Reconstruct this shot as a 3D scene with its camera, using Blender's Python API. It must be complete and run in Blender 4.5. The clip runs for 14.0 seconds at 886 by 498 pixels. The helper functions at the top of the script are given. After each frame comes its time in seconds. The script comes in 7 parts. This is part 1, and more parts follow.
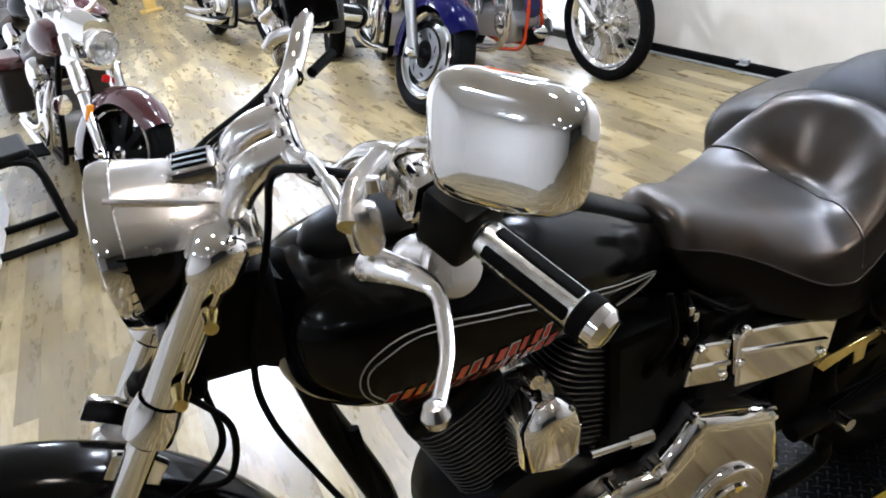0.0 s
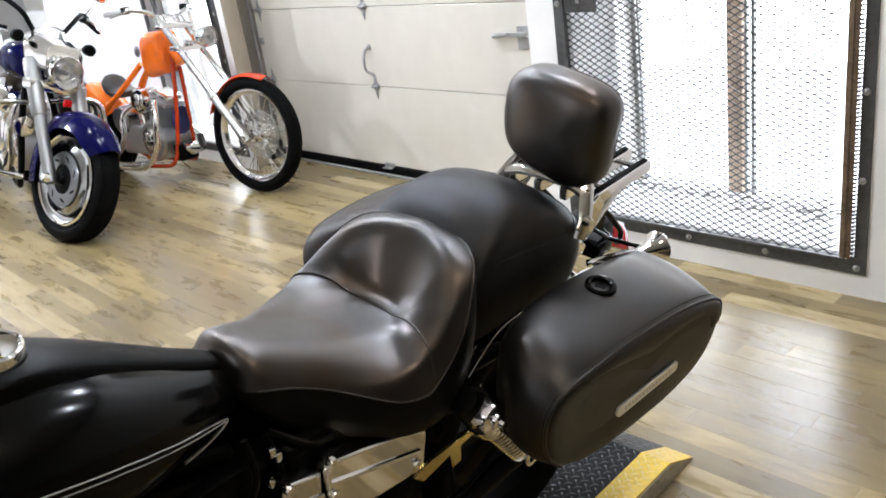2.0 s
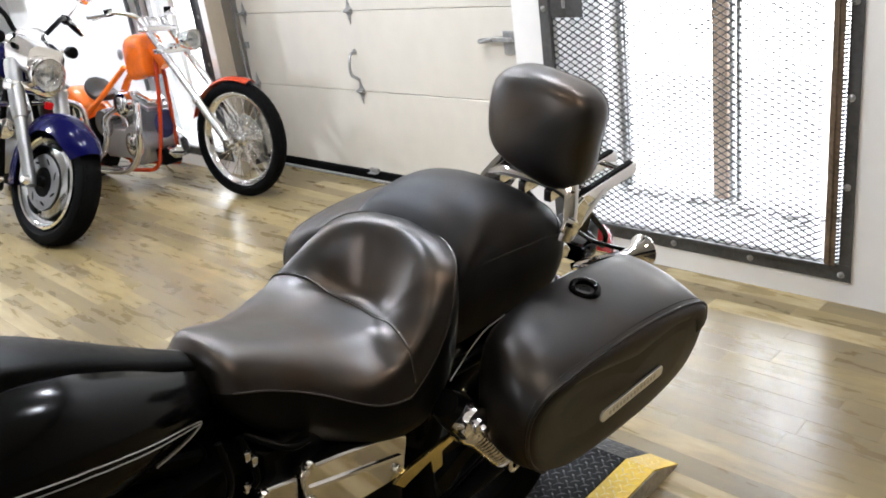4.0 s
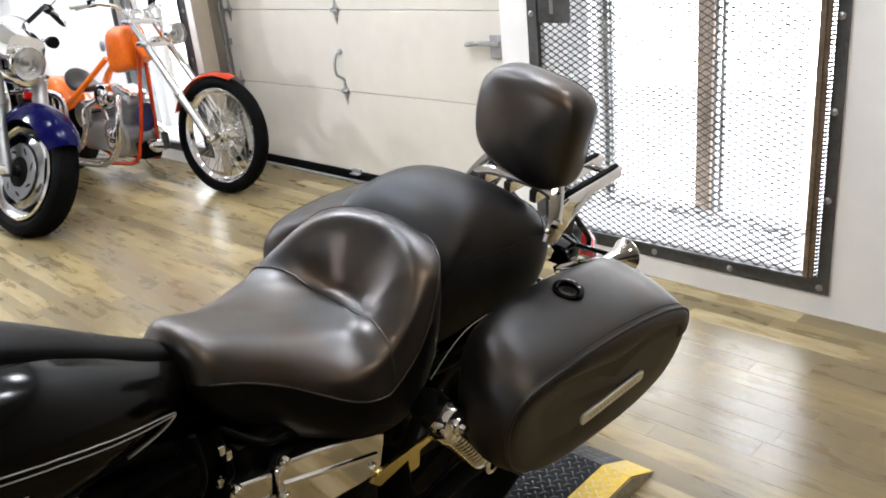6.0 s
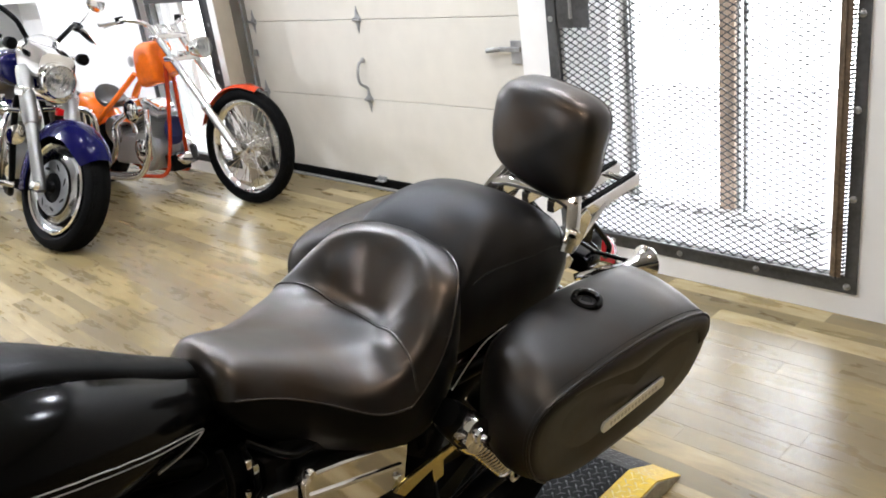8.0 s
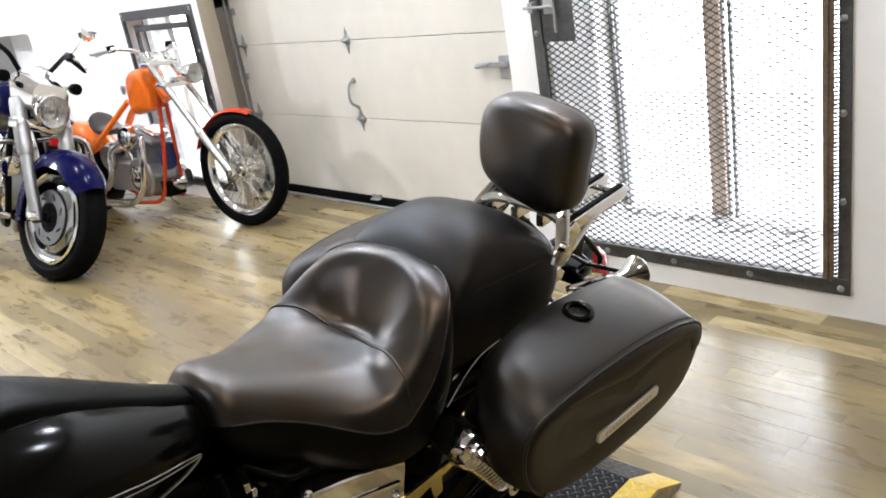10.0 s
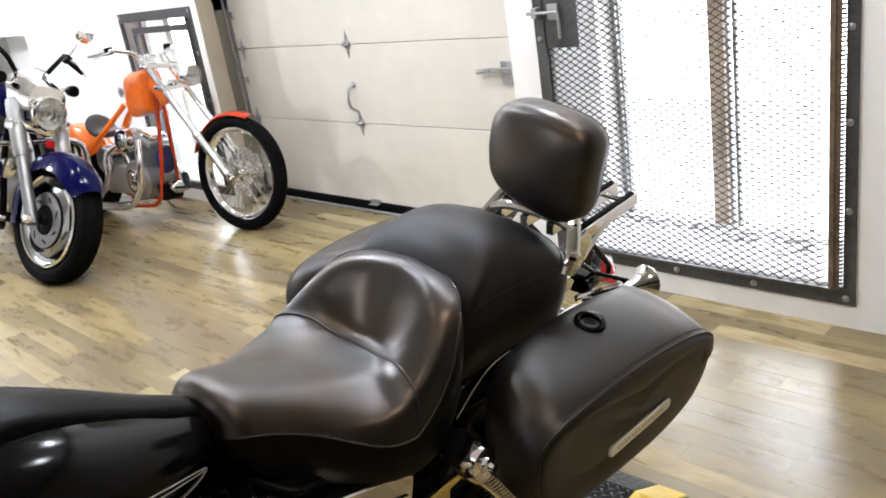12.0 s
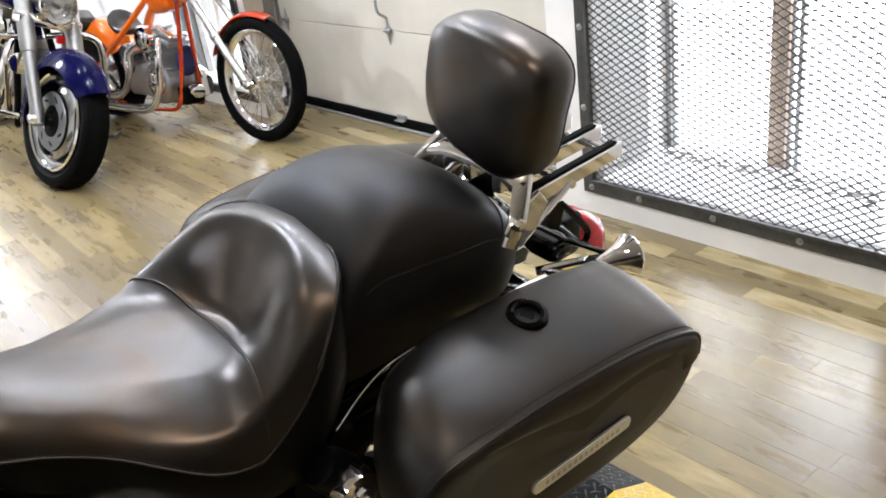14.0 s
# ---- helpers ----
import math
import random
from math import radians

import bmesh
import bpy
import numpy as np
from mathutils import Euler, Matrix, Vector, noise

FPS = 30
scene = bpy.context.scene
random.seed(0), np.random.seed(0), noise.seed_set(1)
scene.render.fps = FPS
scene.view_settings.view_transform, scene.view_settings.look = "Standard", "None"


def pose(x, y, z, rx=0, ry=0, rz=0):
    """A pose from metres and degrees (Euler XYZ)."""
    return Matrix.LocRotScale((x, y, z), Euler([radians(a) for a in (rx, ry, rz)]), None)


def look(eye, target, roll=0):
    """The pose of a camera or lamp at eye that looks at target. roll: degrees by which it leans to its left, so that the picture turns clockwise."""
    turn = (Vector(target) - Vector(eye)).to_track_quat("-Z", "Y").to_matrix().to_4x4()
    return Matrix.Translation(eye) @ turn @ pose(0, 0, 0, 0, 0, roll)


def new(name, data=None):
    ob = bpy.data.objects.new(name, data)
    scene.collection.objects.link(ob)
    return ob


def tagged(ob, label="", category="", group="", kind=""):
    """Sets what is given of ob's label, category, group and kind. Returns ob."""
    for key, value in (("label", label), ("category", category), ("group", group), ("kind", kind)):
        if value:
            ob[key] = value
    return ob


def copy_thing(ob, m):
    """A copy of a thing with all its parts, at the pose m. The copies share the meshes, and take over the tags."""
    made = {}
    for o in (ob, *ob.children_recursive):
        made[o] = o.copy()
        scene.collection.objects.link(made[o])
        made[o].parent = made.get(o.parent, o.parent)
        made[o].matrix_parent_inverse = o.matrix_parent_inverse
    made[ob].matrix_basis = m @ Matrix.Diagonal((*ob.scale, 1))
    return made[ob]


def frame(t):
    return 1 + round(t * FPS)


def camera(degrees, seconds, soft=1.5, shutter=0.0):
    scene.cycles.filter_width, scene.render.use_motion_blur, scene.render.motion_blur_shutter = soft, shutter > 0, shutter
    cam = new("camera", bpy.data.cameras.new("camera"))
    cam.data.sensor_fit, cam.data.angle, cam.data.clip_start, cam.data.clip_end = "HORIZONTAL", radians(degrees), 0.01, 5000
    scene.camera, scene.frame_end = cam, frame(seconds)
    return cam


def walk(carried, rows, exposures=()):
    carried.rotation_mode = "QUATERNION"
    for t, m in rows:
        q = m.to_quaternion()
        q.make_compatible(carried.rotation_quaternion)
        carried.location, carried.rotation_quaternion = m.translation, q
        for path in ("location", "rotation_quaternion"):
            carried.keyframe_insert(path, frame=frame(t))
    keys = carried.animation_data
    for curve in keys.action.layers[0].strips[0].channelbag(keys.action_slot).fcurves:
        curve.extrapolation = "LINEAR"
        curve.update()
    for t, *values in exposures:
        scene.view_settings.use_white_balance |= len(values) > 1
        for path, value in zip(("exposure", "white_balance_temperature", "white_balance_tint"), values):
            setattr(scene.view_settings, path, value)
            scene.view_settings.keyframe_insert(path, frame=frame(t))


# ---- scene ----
cam = camera(55.5, 14.0, soft=1.8)
PATH = [
    (0, (3.769, -3.27, 1.444), (2.058, -2.687, 0.589), -10.8),
    (0.5, (3.778, -3.187, 1.44), (2.162, -2.392, 0.57), -12.0),
    (1, (3.807, -3.134, 1.449), (2.26, -2.163, 0.634), -9.7),
    (1.5, (3.831, -3.083, 1.455), (2.381, -1.948, 0.674), -9.6),
    (2, (3.843, -3.06, 1.459), (2.451, -1.837, 0.706), -8.7),
    (2.5, (3.846, -3.045, 1.455), (2.49, -1.776, 0.711), -8.4),
    (3, (3.839, -3.046, 1.448), (2.476, -1.785, 0.707), -8.4),
    (5.5, (3.827, -3.038, 1.421), (2.456, -1.781, 0.686), -7.3),
    (6, (3.817, -3.044, 1.417), (2.478, -1.751, 0.685), -5.7),
    (6.5, (3.799, -3.08, 1.433), (2.373, -1.866, 0.73), -4.4),
    (7, (3.809, -3.058, 1.433), (2.391, -1.838, 0.726), -6.3),
    (7.5, (3.828, -3.042, 1.438), (2.432, -1.807, 0.714), -7.2),
    (10, (3.866, -3.038, 1.452), (2.473, -1.78, 0.763), -9.7),
    (10.5, (3.866, -3.04, 1.458), (2.47, -1.778, 0.781), -9.8),
    (11, (3.856, -3.035, 1.456), (2.464, -1.774, 0.77), -9.5),
    (11.5, (3.836, -3.036, 1.454), (2.434, -1.782, 0.774), -8.9),
    (12, (3.824, -3.036, 1.451), (2.439, -1.764, 0.771), -9.1),
    (12.5, (3.795, -3.093, 1.47), (2.517, -1.716, 0.784), -8.6),
    (12.8, (3.78, -3.135, 1.467), (2.605, -1.714, 0.692), -7.2),
    (13, (3.795, -3.056, 1.438), (2.552, -1.699, 0.655), -8.3),
    (13.2, (3.805, -2.909, 1.464), (2.414, -1.692, 0.699), -9.1),
    (13.5, (3.784, -2.785, 1.388), (2.312, -1.62, 0.699), -6.0),
    (14, (3.722, -2.606, 1.359), (2.267, -1.529, 0.509), -8.1),
]
walk(cam, [(t, look(eye, target, roll)) for t, eye, target, roll in PATH],
     exposures=[(0.0, 0.05, 5950, 11), (0.5, -0.08, 6080, 11), (1.0, -0.14, 6200, 11), (2.0, -0.18, 6320, 11), (6.0, -0.2, 6500, 11), (10.0, -0.16, 6530, 11), (12.0, -0.18, 6550, 11), (14.0, -0.14, 6500, 11)])

# ---- light ----
world = bpy.data.worlds.new("world")
scene.world = world
world.use_nodes = True
wn = world.node_tree
sky = wn.nodes.new("ShaderNodeTexSky")
sky.sky_type, sky.sun_disc = "NISHITA", False
sky.sun_elevation, sky.sun_rotation = radians(30), radians(32)
wn.nodes["Background"].inputs["Strength"].default_value = 0.12
wn.links.new(sky.outputs["Color"], wn.nodes["Background"].inputs["Color"])


def lamp(name, m, power, size, size_y=None, colour=(1, 1, 1), shape="RECTANGLE"):
    data = bpy.data.lights.new(name, "AREA")
    data.energy, data.size, data.color, data.shape = power, size, colour, shape
    if size_y:
        data.size_y = size_y
    ob = new(name, data)
    ob.matrix_world = m
    return ob


sun = new("sun", bpy.data.lights.new("sun", "SUN"))
sun.data.energy, sun.data.angle, sun.data.color = 1.5, radians(12), (1, 0.96, 0.9)
sun.matrix_world = look((7, 8, 6), (2, 0, 0.5))


# ---- materials ----
def mat(name, colour=(0.5, 0.5, 0.5), rough=0.5, metal=0.0, coat=0.0, vary=0.0, scale=8.0, bump=0.0, bump_scale=60.0,
        rough_vary=0.0, stretch=(1, 1, 1), second=None, glow=None, clear=0.0, spec=0.5, sheen=(1, 1, 1)):
    """A surface with colour that varies at two scales, uneven gloss and fine relief."""
    m = bpy.data.materials.new(name)
    m.use_nodes = True
    t = m.node_tree
    b = t.nodes["Principled BSDF"]
    b.inputs["Roughness"].default_value, b.inputs["Metallic"].default_value = rough, metal
    b.inputs["Coat Weight"].default_value, b.inputs["Coat Roughness"].default_value = coat, 0.04
    b.inputs["Specular IOR Level"].default_value = spec
    b.inputs["Specular Tint"].default_value = (*sheen, 1)
    b.inputs["Base Color"].default_value = (*colour, 1)
    if clear:
        b.inputs["Transmission Weight"].default_value = clear
        b.inputs["IOR"].default_value = 1.45
    if glow:
        b.inputs["Emission Color"].default_value, b.inputs["Emission Strength"].default_value = (*glow[:3], 1), glow[3]
    if not (vary or bump or rough_vary):
        return m
    co = t.nodes.new("ShaderNodeTexCoord")
    mp = t.nodes.new("ShaderNodeMapping")
    mp.inputs["Scale"].default_value = stretch
    t.links.new(co.outputs["Object"], mp.inputs["Vector"])

    def noisy(s, detail):
        n = t.nodes.new("ShaderNodeTexNoise")
        n.inputs["Scale"].default_value, n.inputs["Detail"].default_value = s, detail
        t.links.new(mp.outputs["Vector"], n.inputs["Vector"])
        return n

    big, fine = noisy(scale, 3), noisy(scale * 7, 6)
    add = t.nodes.new("ShaderNodeMath")
    add.operation = "MULTIPLY_ADD"
    add.inputs[1].default_value = 0.6
    t.links.new(fine.outputs["Fac"], add.inputs[0])
    half = t.nodes.new("ShaderNodeMath")
    half.operation = "MULTIPLY"
    half.inputs[1].default_value = 0.6
    t.links.new(big.outputs["Fac"], half.inputs[0])
    t.links.new(half.outputs[0], add.inputs[2])
    if vary:
        ramp = t.nodes.new("ShaderNodeValToRGB")
        a = second or tuple(min(1, c * (1 - vary)) for c in colour)
        z = tuple(min(1, c * (1 + vary)) for c in colour) if not second else colour
        ramp.color_ramp.elements[0].color, ramp.color_ramp.elements[1].color = (*a, 1), (*z, 1)
        ramp.color_ramp.elements[0].position, ramp.color_ramp.elements[1].position = 0.42, 0.78
        t.links.new(add.outputs[0], ramp.inputs["Fac"])
        t.links.new(ramp.outputs["Color"], b.inputs["Base Color"])
    if rough_vary:
        rr = t.nodes.new("ShaderNodeMapRange")
        rr.inputs["From Min"].default_value, rr.inputs["From Max"].default_value = 0.4, 0.8
        rr.inputs["To Min"].default_value = max(0.0, rough - rough_vary)
        rr.inputs["To Max"].default_value = min(1.0, rough + rough_vary)
        t.links.new(add.outputs[0], rr.inputs["Value"])
        t.links.new(rr.outputs["Result"], b.inputs["Roughness"])
    if bump:
        n = noisy(bump_scale, 5)
        bp = t.nodes.new("ShaderNodeBump")
        bp.inputs["Strength"].default_value, bp.inputs["Distance"].default_value = bump, 0.002
        t.links.new(n.outputs["Fac"], bp.inputs["Height"])
        t.links.new(bp.outputs["Normal"], b.inputs["Normal"])
    return m


def plank_wood(name, loose):
    """Rustic vinyl planks: each its own tone, grain along the board, worn gloss."""
    m = mat(name, (0.4, 0.3, 0.17), rough=0.3, spec=0.55)
    t = m.node_tree
    b = t.nodes["Principled BSDF"]
    if loose:
        rnd = t.nodes.new("ShaderNodeNewGeometry").outputs["Random Per Island"]
    else:
        rnd = t.nodes.new("ShaderNodeObjectInfo").outputs["Random"]
    geo = t.nodes.new("ShaderNodeNewGeometry")
    off = t.nodes.new("ShaderNodeVectorMath")
    off.operation = "MULTIPLY_ADD"
    cmb = t.nodes.new("ShaderNodeCombineXYZ")
    for k in range(3):
        t.links.new(rnd, cmb.inputs[k])
    off.inputs[1].default_value = (37, 19, 5)
    t.links.new(cmb.outputs[0], off.inputs[0])
    t.links.new(geo.outputs["Position"], off.inputs[2])
    mp = t.nodes.new("ShaderNodeMapping")
    mp.inputs["Scale"].default_value = (1.3, 6.0, 1)
    t.links.new(off.outputs[0], mp.inputs["Vector"])
    grain = t.nodes.new("ShaderNodeTexNoise")
    grain.inputs["Scale"].default_value, grain.inputs["Detail"].default_value = 2.8, 8
    grain.inputs["Roughness"].default_value = 0.62
    grain.inputs["Distortion"].default_value = 0.25
    t.links.new(mp.outputs[0], grain.inputs["Vector"])
    tone = t.nodes.new("ShaderNodeMath")
    tone.operation = "MULTIPLY_ADD"
    tone.inputs[1].default_value = 0.6
    t.links.new(rnd, tone.inputs[0])
    mp2 = t.nodes.new("ShaderNodeMapping")
    mp2.inputs["Scale"].default_value = (3.6, 12.0, 1)
    t.links.new(off.outputs[0], mp2.inputs["Vector"])
    patch = t.nodes.new("ShaderNodeTexNoise")
    patch.inputs["Scale"].default_value, patch.inputs["Detail"].default_value = 3.1, 4
    t.links.new(mp2.outputs[0], patch.inputs["Vector"])
    both = t.nodes.new("ShaderNodeMath")
    both.operation = "MULTIPLY_ADD"
    both.inputs[1].default_value = 0.14
    t.links.new(patch.outputs["Fac"], both.inputs[0])
    sub = t.nodes.new("ShaderNodeMath")
    sub.operation = "SUBTRACT"
    sub.inputs[1].default_value = 0.4
    t.links.new(grain.outputs["Fac"], sub.inputs[0])
    t.links.new(sub.outputs[0], both.inputs[2])
    t.links.new(both.outputs[0], tone.inputs[2])
    ramp = t.nodes.new("ShaderNodeValToRGB")
    e = ramp.color_ramp.elements
    e[0].position, e[0].color = 0.24, (0.15, 0.112, 0.055, 1)
    e[1].position, e[1].color = 0.95, (0.44, 0.366, 0.218, 1)
    mid = ramp.color_ramp.elements.new(0.5)
    mid.color = (0.19, 0.144, 0.064, 1)
    mid = ramp.color_ramp.elements.new(0.66)
    mid.color = (0.29, 0.219, 0.1, 1)
    t.links.new(tone.outputs[0], ramp.inputs["Fac"])
    t.links.new(ramp.outputs["Color"], b.inputs["Base Color"])
    rr = t.nodes.new("ShaderNodeMapRange")
    rr.inputs["To Min"].default_value, rr.inputs["To Max"].default_value = 0.24, 0.32
    t.links.new(grain.outputs["Fac"], rr.inputs["Value"])
    t.links.new(rr.outputs["Result"], b.inputs["Roughness"])
    bp = t.nodes.new("ShaderNodeBump")
    bp.inputs["Strength"].default_value, bp.inputs["Distance"].default_value = 0.08, 0.001
    t.links.new(grain.outputs["Fac"], bp.inputs["Height"])
    t.links.new(bp.outputs["Normal"], b.inputs["Normal"])
    return m


CHROME = mat("chrome", (0.86, 0.85, 0.84), rough=0.06, metal=1, rough_vary=0.03, scale=14)
ALLOY = mat("polished_alloy", (0.72, 0.71, 0.69), rough=0.22, metal=1, rough_vary=0.08, scale=20)
SATIN = mat("satin_chrome", (0.95, 0.93, 0.92), rough=0.24, metal=1, rough_vary=0.06, scale=16)
CAST = mat("cast_alloy", (0.5, 0.5, 0.5), rough=0.42, metal=1, rough_vary=0.1, bump=0.2)
STEEL = mat("dark_steel", (0.075, 0.075, 0.075), rough=0.48, metal=0.4, vary=0.35, scale=9, rough_vary=0.15, bump=0.15)
MESH = mat("expanded_steel", (0.07, 0.07, 0.072), rough=0.5, metal=0.3, vary=0.3, scale=20)
GLOSS = mat("black_lacquer", (0.0015, 0.0015, 0.0015), rough=0.15, coat=0.06, spec=0.14, rough_vary=0.04, scale=5)
ENGINE = mat("black_engine_paint", (0.0015, 0.0015, 0.0015), rough=0.38, spec=0.08, vary=0.4, scale=15, bump=0.2)
FIN = mat("machined_fin_edge", (0.06, 0.06, 0.06), rough=0.35, metal=0.7, vary=0.3, scale=30)
LEATHER = mat("black_leather", (0.0015, 0.0012, 0.001), rough=0.345, vary=0.35, scale=6, rough_vary=0.03, spec=0.9, sheen=(1, 0.95, 0.91), bump=0.03, bump_scale=420)
BAG = mat("bag_leather", (0.002, 0.0014, 0.0011), rough=0.42, vary=0.3, scale=6, rough_vary=0.03, spec=0.5, sheen=(1, 0.9, 0.82), bump=0.035, bump_scale=380)


def worn(m, silver, brown):
    """Rubbed leather whose sheen wanders between neutral and brown reflections, put into the tint."""
    t = m.node_tree
    at = t.nodes.new("ShaderNodeTexCoord")
    n = t.nodes.new("ShaderNodeTexNoise")
    n.inputs["Scale"].default_value, n.inputs["Detail"].default_value, n.inputs["Distortion"].default_value = 7.0, 6, 0.6
    t.links.new(at.outputs["Object"], n.inputs["Vector"])
    r = t.nodes.new("ShaderNodeValToRGB")
    e = r.color_ramp.elements
    e[0].position, e[0].color, e[1].position, e[1].color = 0.4, (*silver, 1), 0.62, (*brown, 1)
    t.links.new(n.outputs["Fac"], r.inputs["Fac"])
    t.links.new(r.outputs["Color"], t.nodes["Principled BSDF"].inputs["Specular Tint"])


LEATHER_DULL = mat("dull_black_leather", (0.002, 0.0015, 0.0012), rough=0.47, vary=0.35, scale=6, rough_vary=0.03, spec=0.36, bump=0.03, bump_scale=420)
# The tints hold silver and brown reflected light besides the wear.
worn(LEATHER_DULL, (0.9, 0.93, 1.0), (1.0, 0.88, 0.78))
worn(LEATHER, (1.0, 0.97, 0.95), (1.0, 0.78, 0.61))
worn(BAG, (0.95, 0.92, 0.9), (1.0, 0.78, 0.6))
SKIRT_BLACK = mat("dull_black_skirt", (0.0015, 0.0013, 0.0012), rough=0.5, vary=0.3, scale=7, spec=0.14, bump=0.03, bump_scale=400)
THREAD = mat("seam_thread", (0.009, 0.0075, 0.0065), rough=0.7)
RUBBER = mat("tyre_rubber", (0.003, 0.003, 0.003), rough=0.66, spec=0.05, vary=0.4, scale=16, bump=0.3, bump_scale=90)
PLASTIC = mat("black_plastic", (0.0015, 0.0015, 0.0015), rough=0.36, spec=0.08, vary=0.25, scale=12, rough_vary=0.08)
BLUE = mat("blue_lacquer", (0.002, 0.002, 0.036), rough=0.12, coat=0.05, spec=0.12, vary=0.15, scale=120)
ORANGE = mat("orange_lacquer", (0.78, 0.145, 0.008), rough=0.2, coat=0.4, vary=0.1, scale=6)
ORANGE_RED = mat("red_orange_lacquer", (0.42, 0.035, 0.006), rough=0.2, coat=0.4, vary=0.15, scale=6)
FORK_GREY = mat("brushed_fork_alloy", (0.25, 0.245, 0.235), rough=0.44, metal=1, rough_vary=0.08, scale=20)
MAROON = mat("maroon_lacquer", (0.045, 0.006, 0.008), rough=0.18, coat=1.0, vary=0.2, scale=200)
CAST_DARK = mat("dark_cast_alloy", (0.16, 0.16, 0.165), rough=0.35, metal=1, rough_vary=0.1, bump=0.15)
WHEEL_CHROME = mat("dulled_wheel_chrome", (0.36, 0.36, 0.36), rough=0.16, metal=1, rough_vary=0.06, scale=18)
DISC_GREY = mat("grey_brake_steel", (0.2, 0.2, 0.2), rough=0.34, metal=1, rough_vary=0.08, scale=24)
GOLD = mat("gold_anodised", (0.75, 0.42, 0.06), rough=0.25, metal=1, rough_vary=0.05)
RED_LENS = mat("red_lens", (0.4, 0.004, 0.006), rough=0.1, coat=0.1, spec=0.3, vary=0.3, scale=90)
AMBER = mat("amber_lens", (0.8, 0.28, 0.02), rough=0.15, coat=0.5, vary=0.2, scale=90)
LAMP_GLASS = mat("lamp_glass", (0.75, 0.76, 0.76), rough=0.07, metal=0.75, vary=0.25, scale=40, coat=1.0, bump=0.6, bump_scale=70)
DIAL = mat("dial_face", (0.3, 0.29, 0.27), rough=0.4, vary=0.06, scale=5, coat=1.0)
SCREEN = mat("clear_screen", (0.95, 0.95, 0.95), rough=0.03, clear=0.95)
STRIPE = mat("silver_pinstripe", (0.3, 0.295, 0.28), rough=0.3, coat=0.4, vary=0.1)
EMBLEM = mat("red_emblem", (0.42, 0.035, 0.02), rough=0.25, coat=1.0, vary=0.25, scale=30)
EMBLEM_EDGE = mat("grey_emblem_edge", (0.4, 0.37, 0.34), rough=0.25, coat=1.0, vary=0.2, scale=30)
BADGE = mat("badge_metal", (0.86, 0.85, 0.83), rough=0.3, metal=1, vary=0.08, scale=30)
BADGE_INK = mat("badge_dark_marks", (0.55, 0.54, 0.52), rough=0.35, metal=0.8)
PLATE = mat("black_tread_plate", (0.003, 0.0032, 0.0036), spec=0.1, rough=0.4, vary=0.4, scale=8, rough_vary=0.1, bump=0.15)
YELLOW_LUG = mat("worn_yellow_lug", (0.74, 0.56, 0.12), rough=0.4, vary=0.3, scale=30, second=(0.4, 0.34, 0.2))
LUG = mat("worn_lug_steel", (0.03, 0.03, 0.032), rough=0.34, metal=0.5, vary=0.5, scale=30)
PLATE_YELLOW = mat("yellow_tread_plate", (0.68, 0.46, 0.02), rough=0.45, vary=0.22, scale=9, second=(0.46, 0.3, 0.03), rough_vary=0.1)
PLATE_RAW = mat("bare_tread_plate", (0.42, 0.4, 0.37), rough=0.36, metal=0.85, vary=0.3, scale=10)
# Dark colour stands for the unlit end of the room.
DARK_WALL = mat("dark_unlit_wall", (0.08, 0.078, 0.075), rough=0.7, vary=0.1, scale=1.5)
JAMB = mat("tan_jamb", (0.42, 0.36, 0.28), rough=0.55, vary=0.06, scale=2)
WALL = mat("white_wall_paint", (0.8, 0.785, 0.765), rough=0.6, vary=0.04, scale=1.3, rough_vary=0.08, bump=0.12, bump_scale=160)
DOOR = mat("cream_door_enamel", (0.62, 0.585, 0.515), rough=0.42, vary=0.05, scale=1.1, rough_vary=0.08, bump=0.08, bump_scale=220)
CEIL = mat("ceiling_paint", (0.66, 0.66, 0.67), rough=0.8, vary=0.04, scale=2)
GALV = mat("galvanised_steel", (0.33, 0.33, 0.325), rough=0.5, metal=0.55, vary=0.25, scale=25, rough_vary=0.12)
TRIM = mat("white_trim", (0.74, 0.72, 0.68), rough=0.5, vary=0.06, scale=3)
WOODPOST = mat("weathered_brown_wood", (0.5, 0.38, 0.29), rough=0.7, vary=0.3, scale=5, stretch=(6, 6, 0.6), bump=0.3)
SILL = mat("pale_sill", (0.86, 0.87, 0.88), rough=0.8, vary=0.4, scale=6, second=(0.74, 0.74, 0.75), bump=0.4)
SNOW = mat("pale_ground", (0.8, 0.82, 0.85), rough=0.9, vary=0.06, scale=2)
PANE = mat("window_glass", (0.97, 0.98, 0.98), rough=0.0, clear=1.0)
BACKDROP = mat("bright_distance", (0, 0, 0), rough=1, glow=(0.95, 0.98, 1.0, 15.0))
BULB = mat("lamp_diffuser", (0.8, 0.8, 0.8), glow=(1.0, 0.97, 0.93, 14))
YELLOW_WOOD = mat("varnished_pine", (0.5, 0.33, 0.09), rough=0.4, vary=0.25, scale=5, stretch=(5, 5, 0.7))
CARD = mat("brown_box_card", (0.34, 0.18, 0.07), rough=0.8, vary=0.15, scale=8)
CHAIR = mat("black_chair_enamel", (0.003, 0.003, 0.003), rough=0.4, spec=0.08, vary=0.3, scale=15)
BRONZE = mat("yellowed_chrome", (0.62, 0.5, 0.2), rough=0.18, metal=1, rough_vary=0.08)
PLANK = plank_wood("floor_plank", False)
PLANK_FAR = plank_wood("floor_plank_far", True)


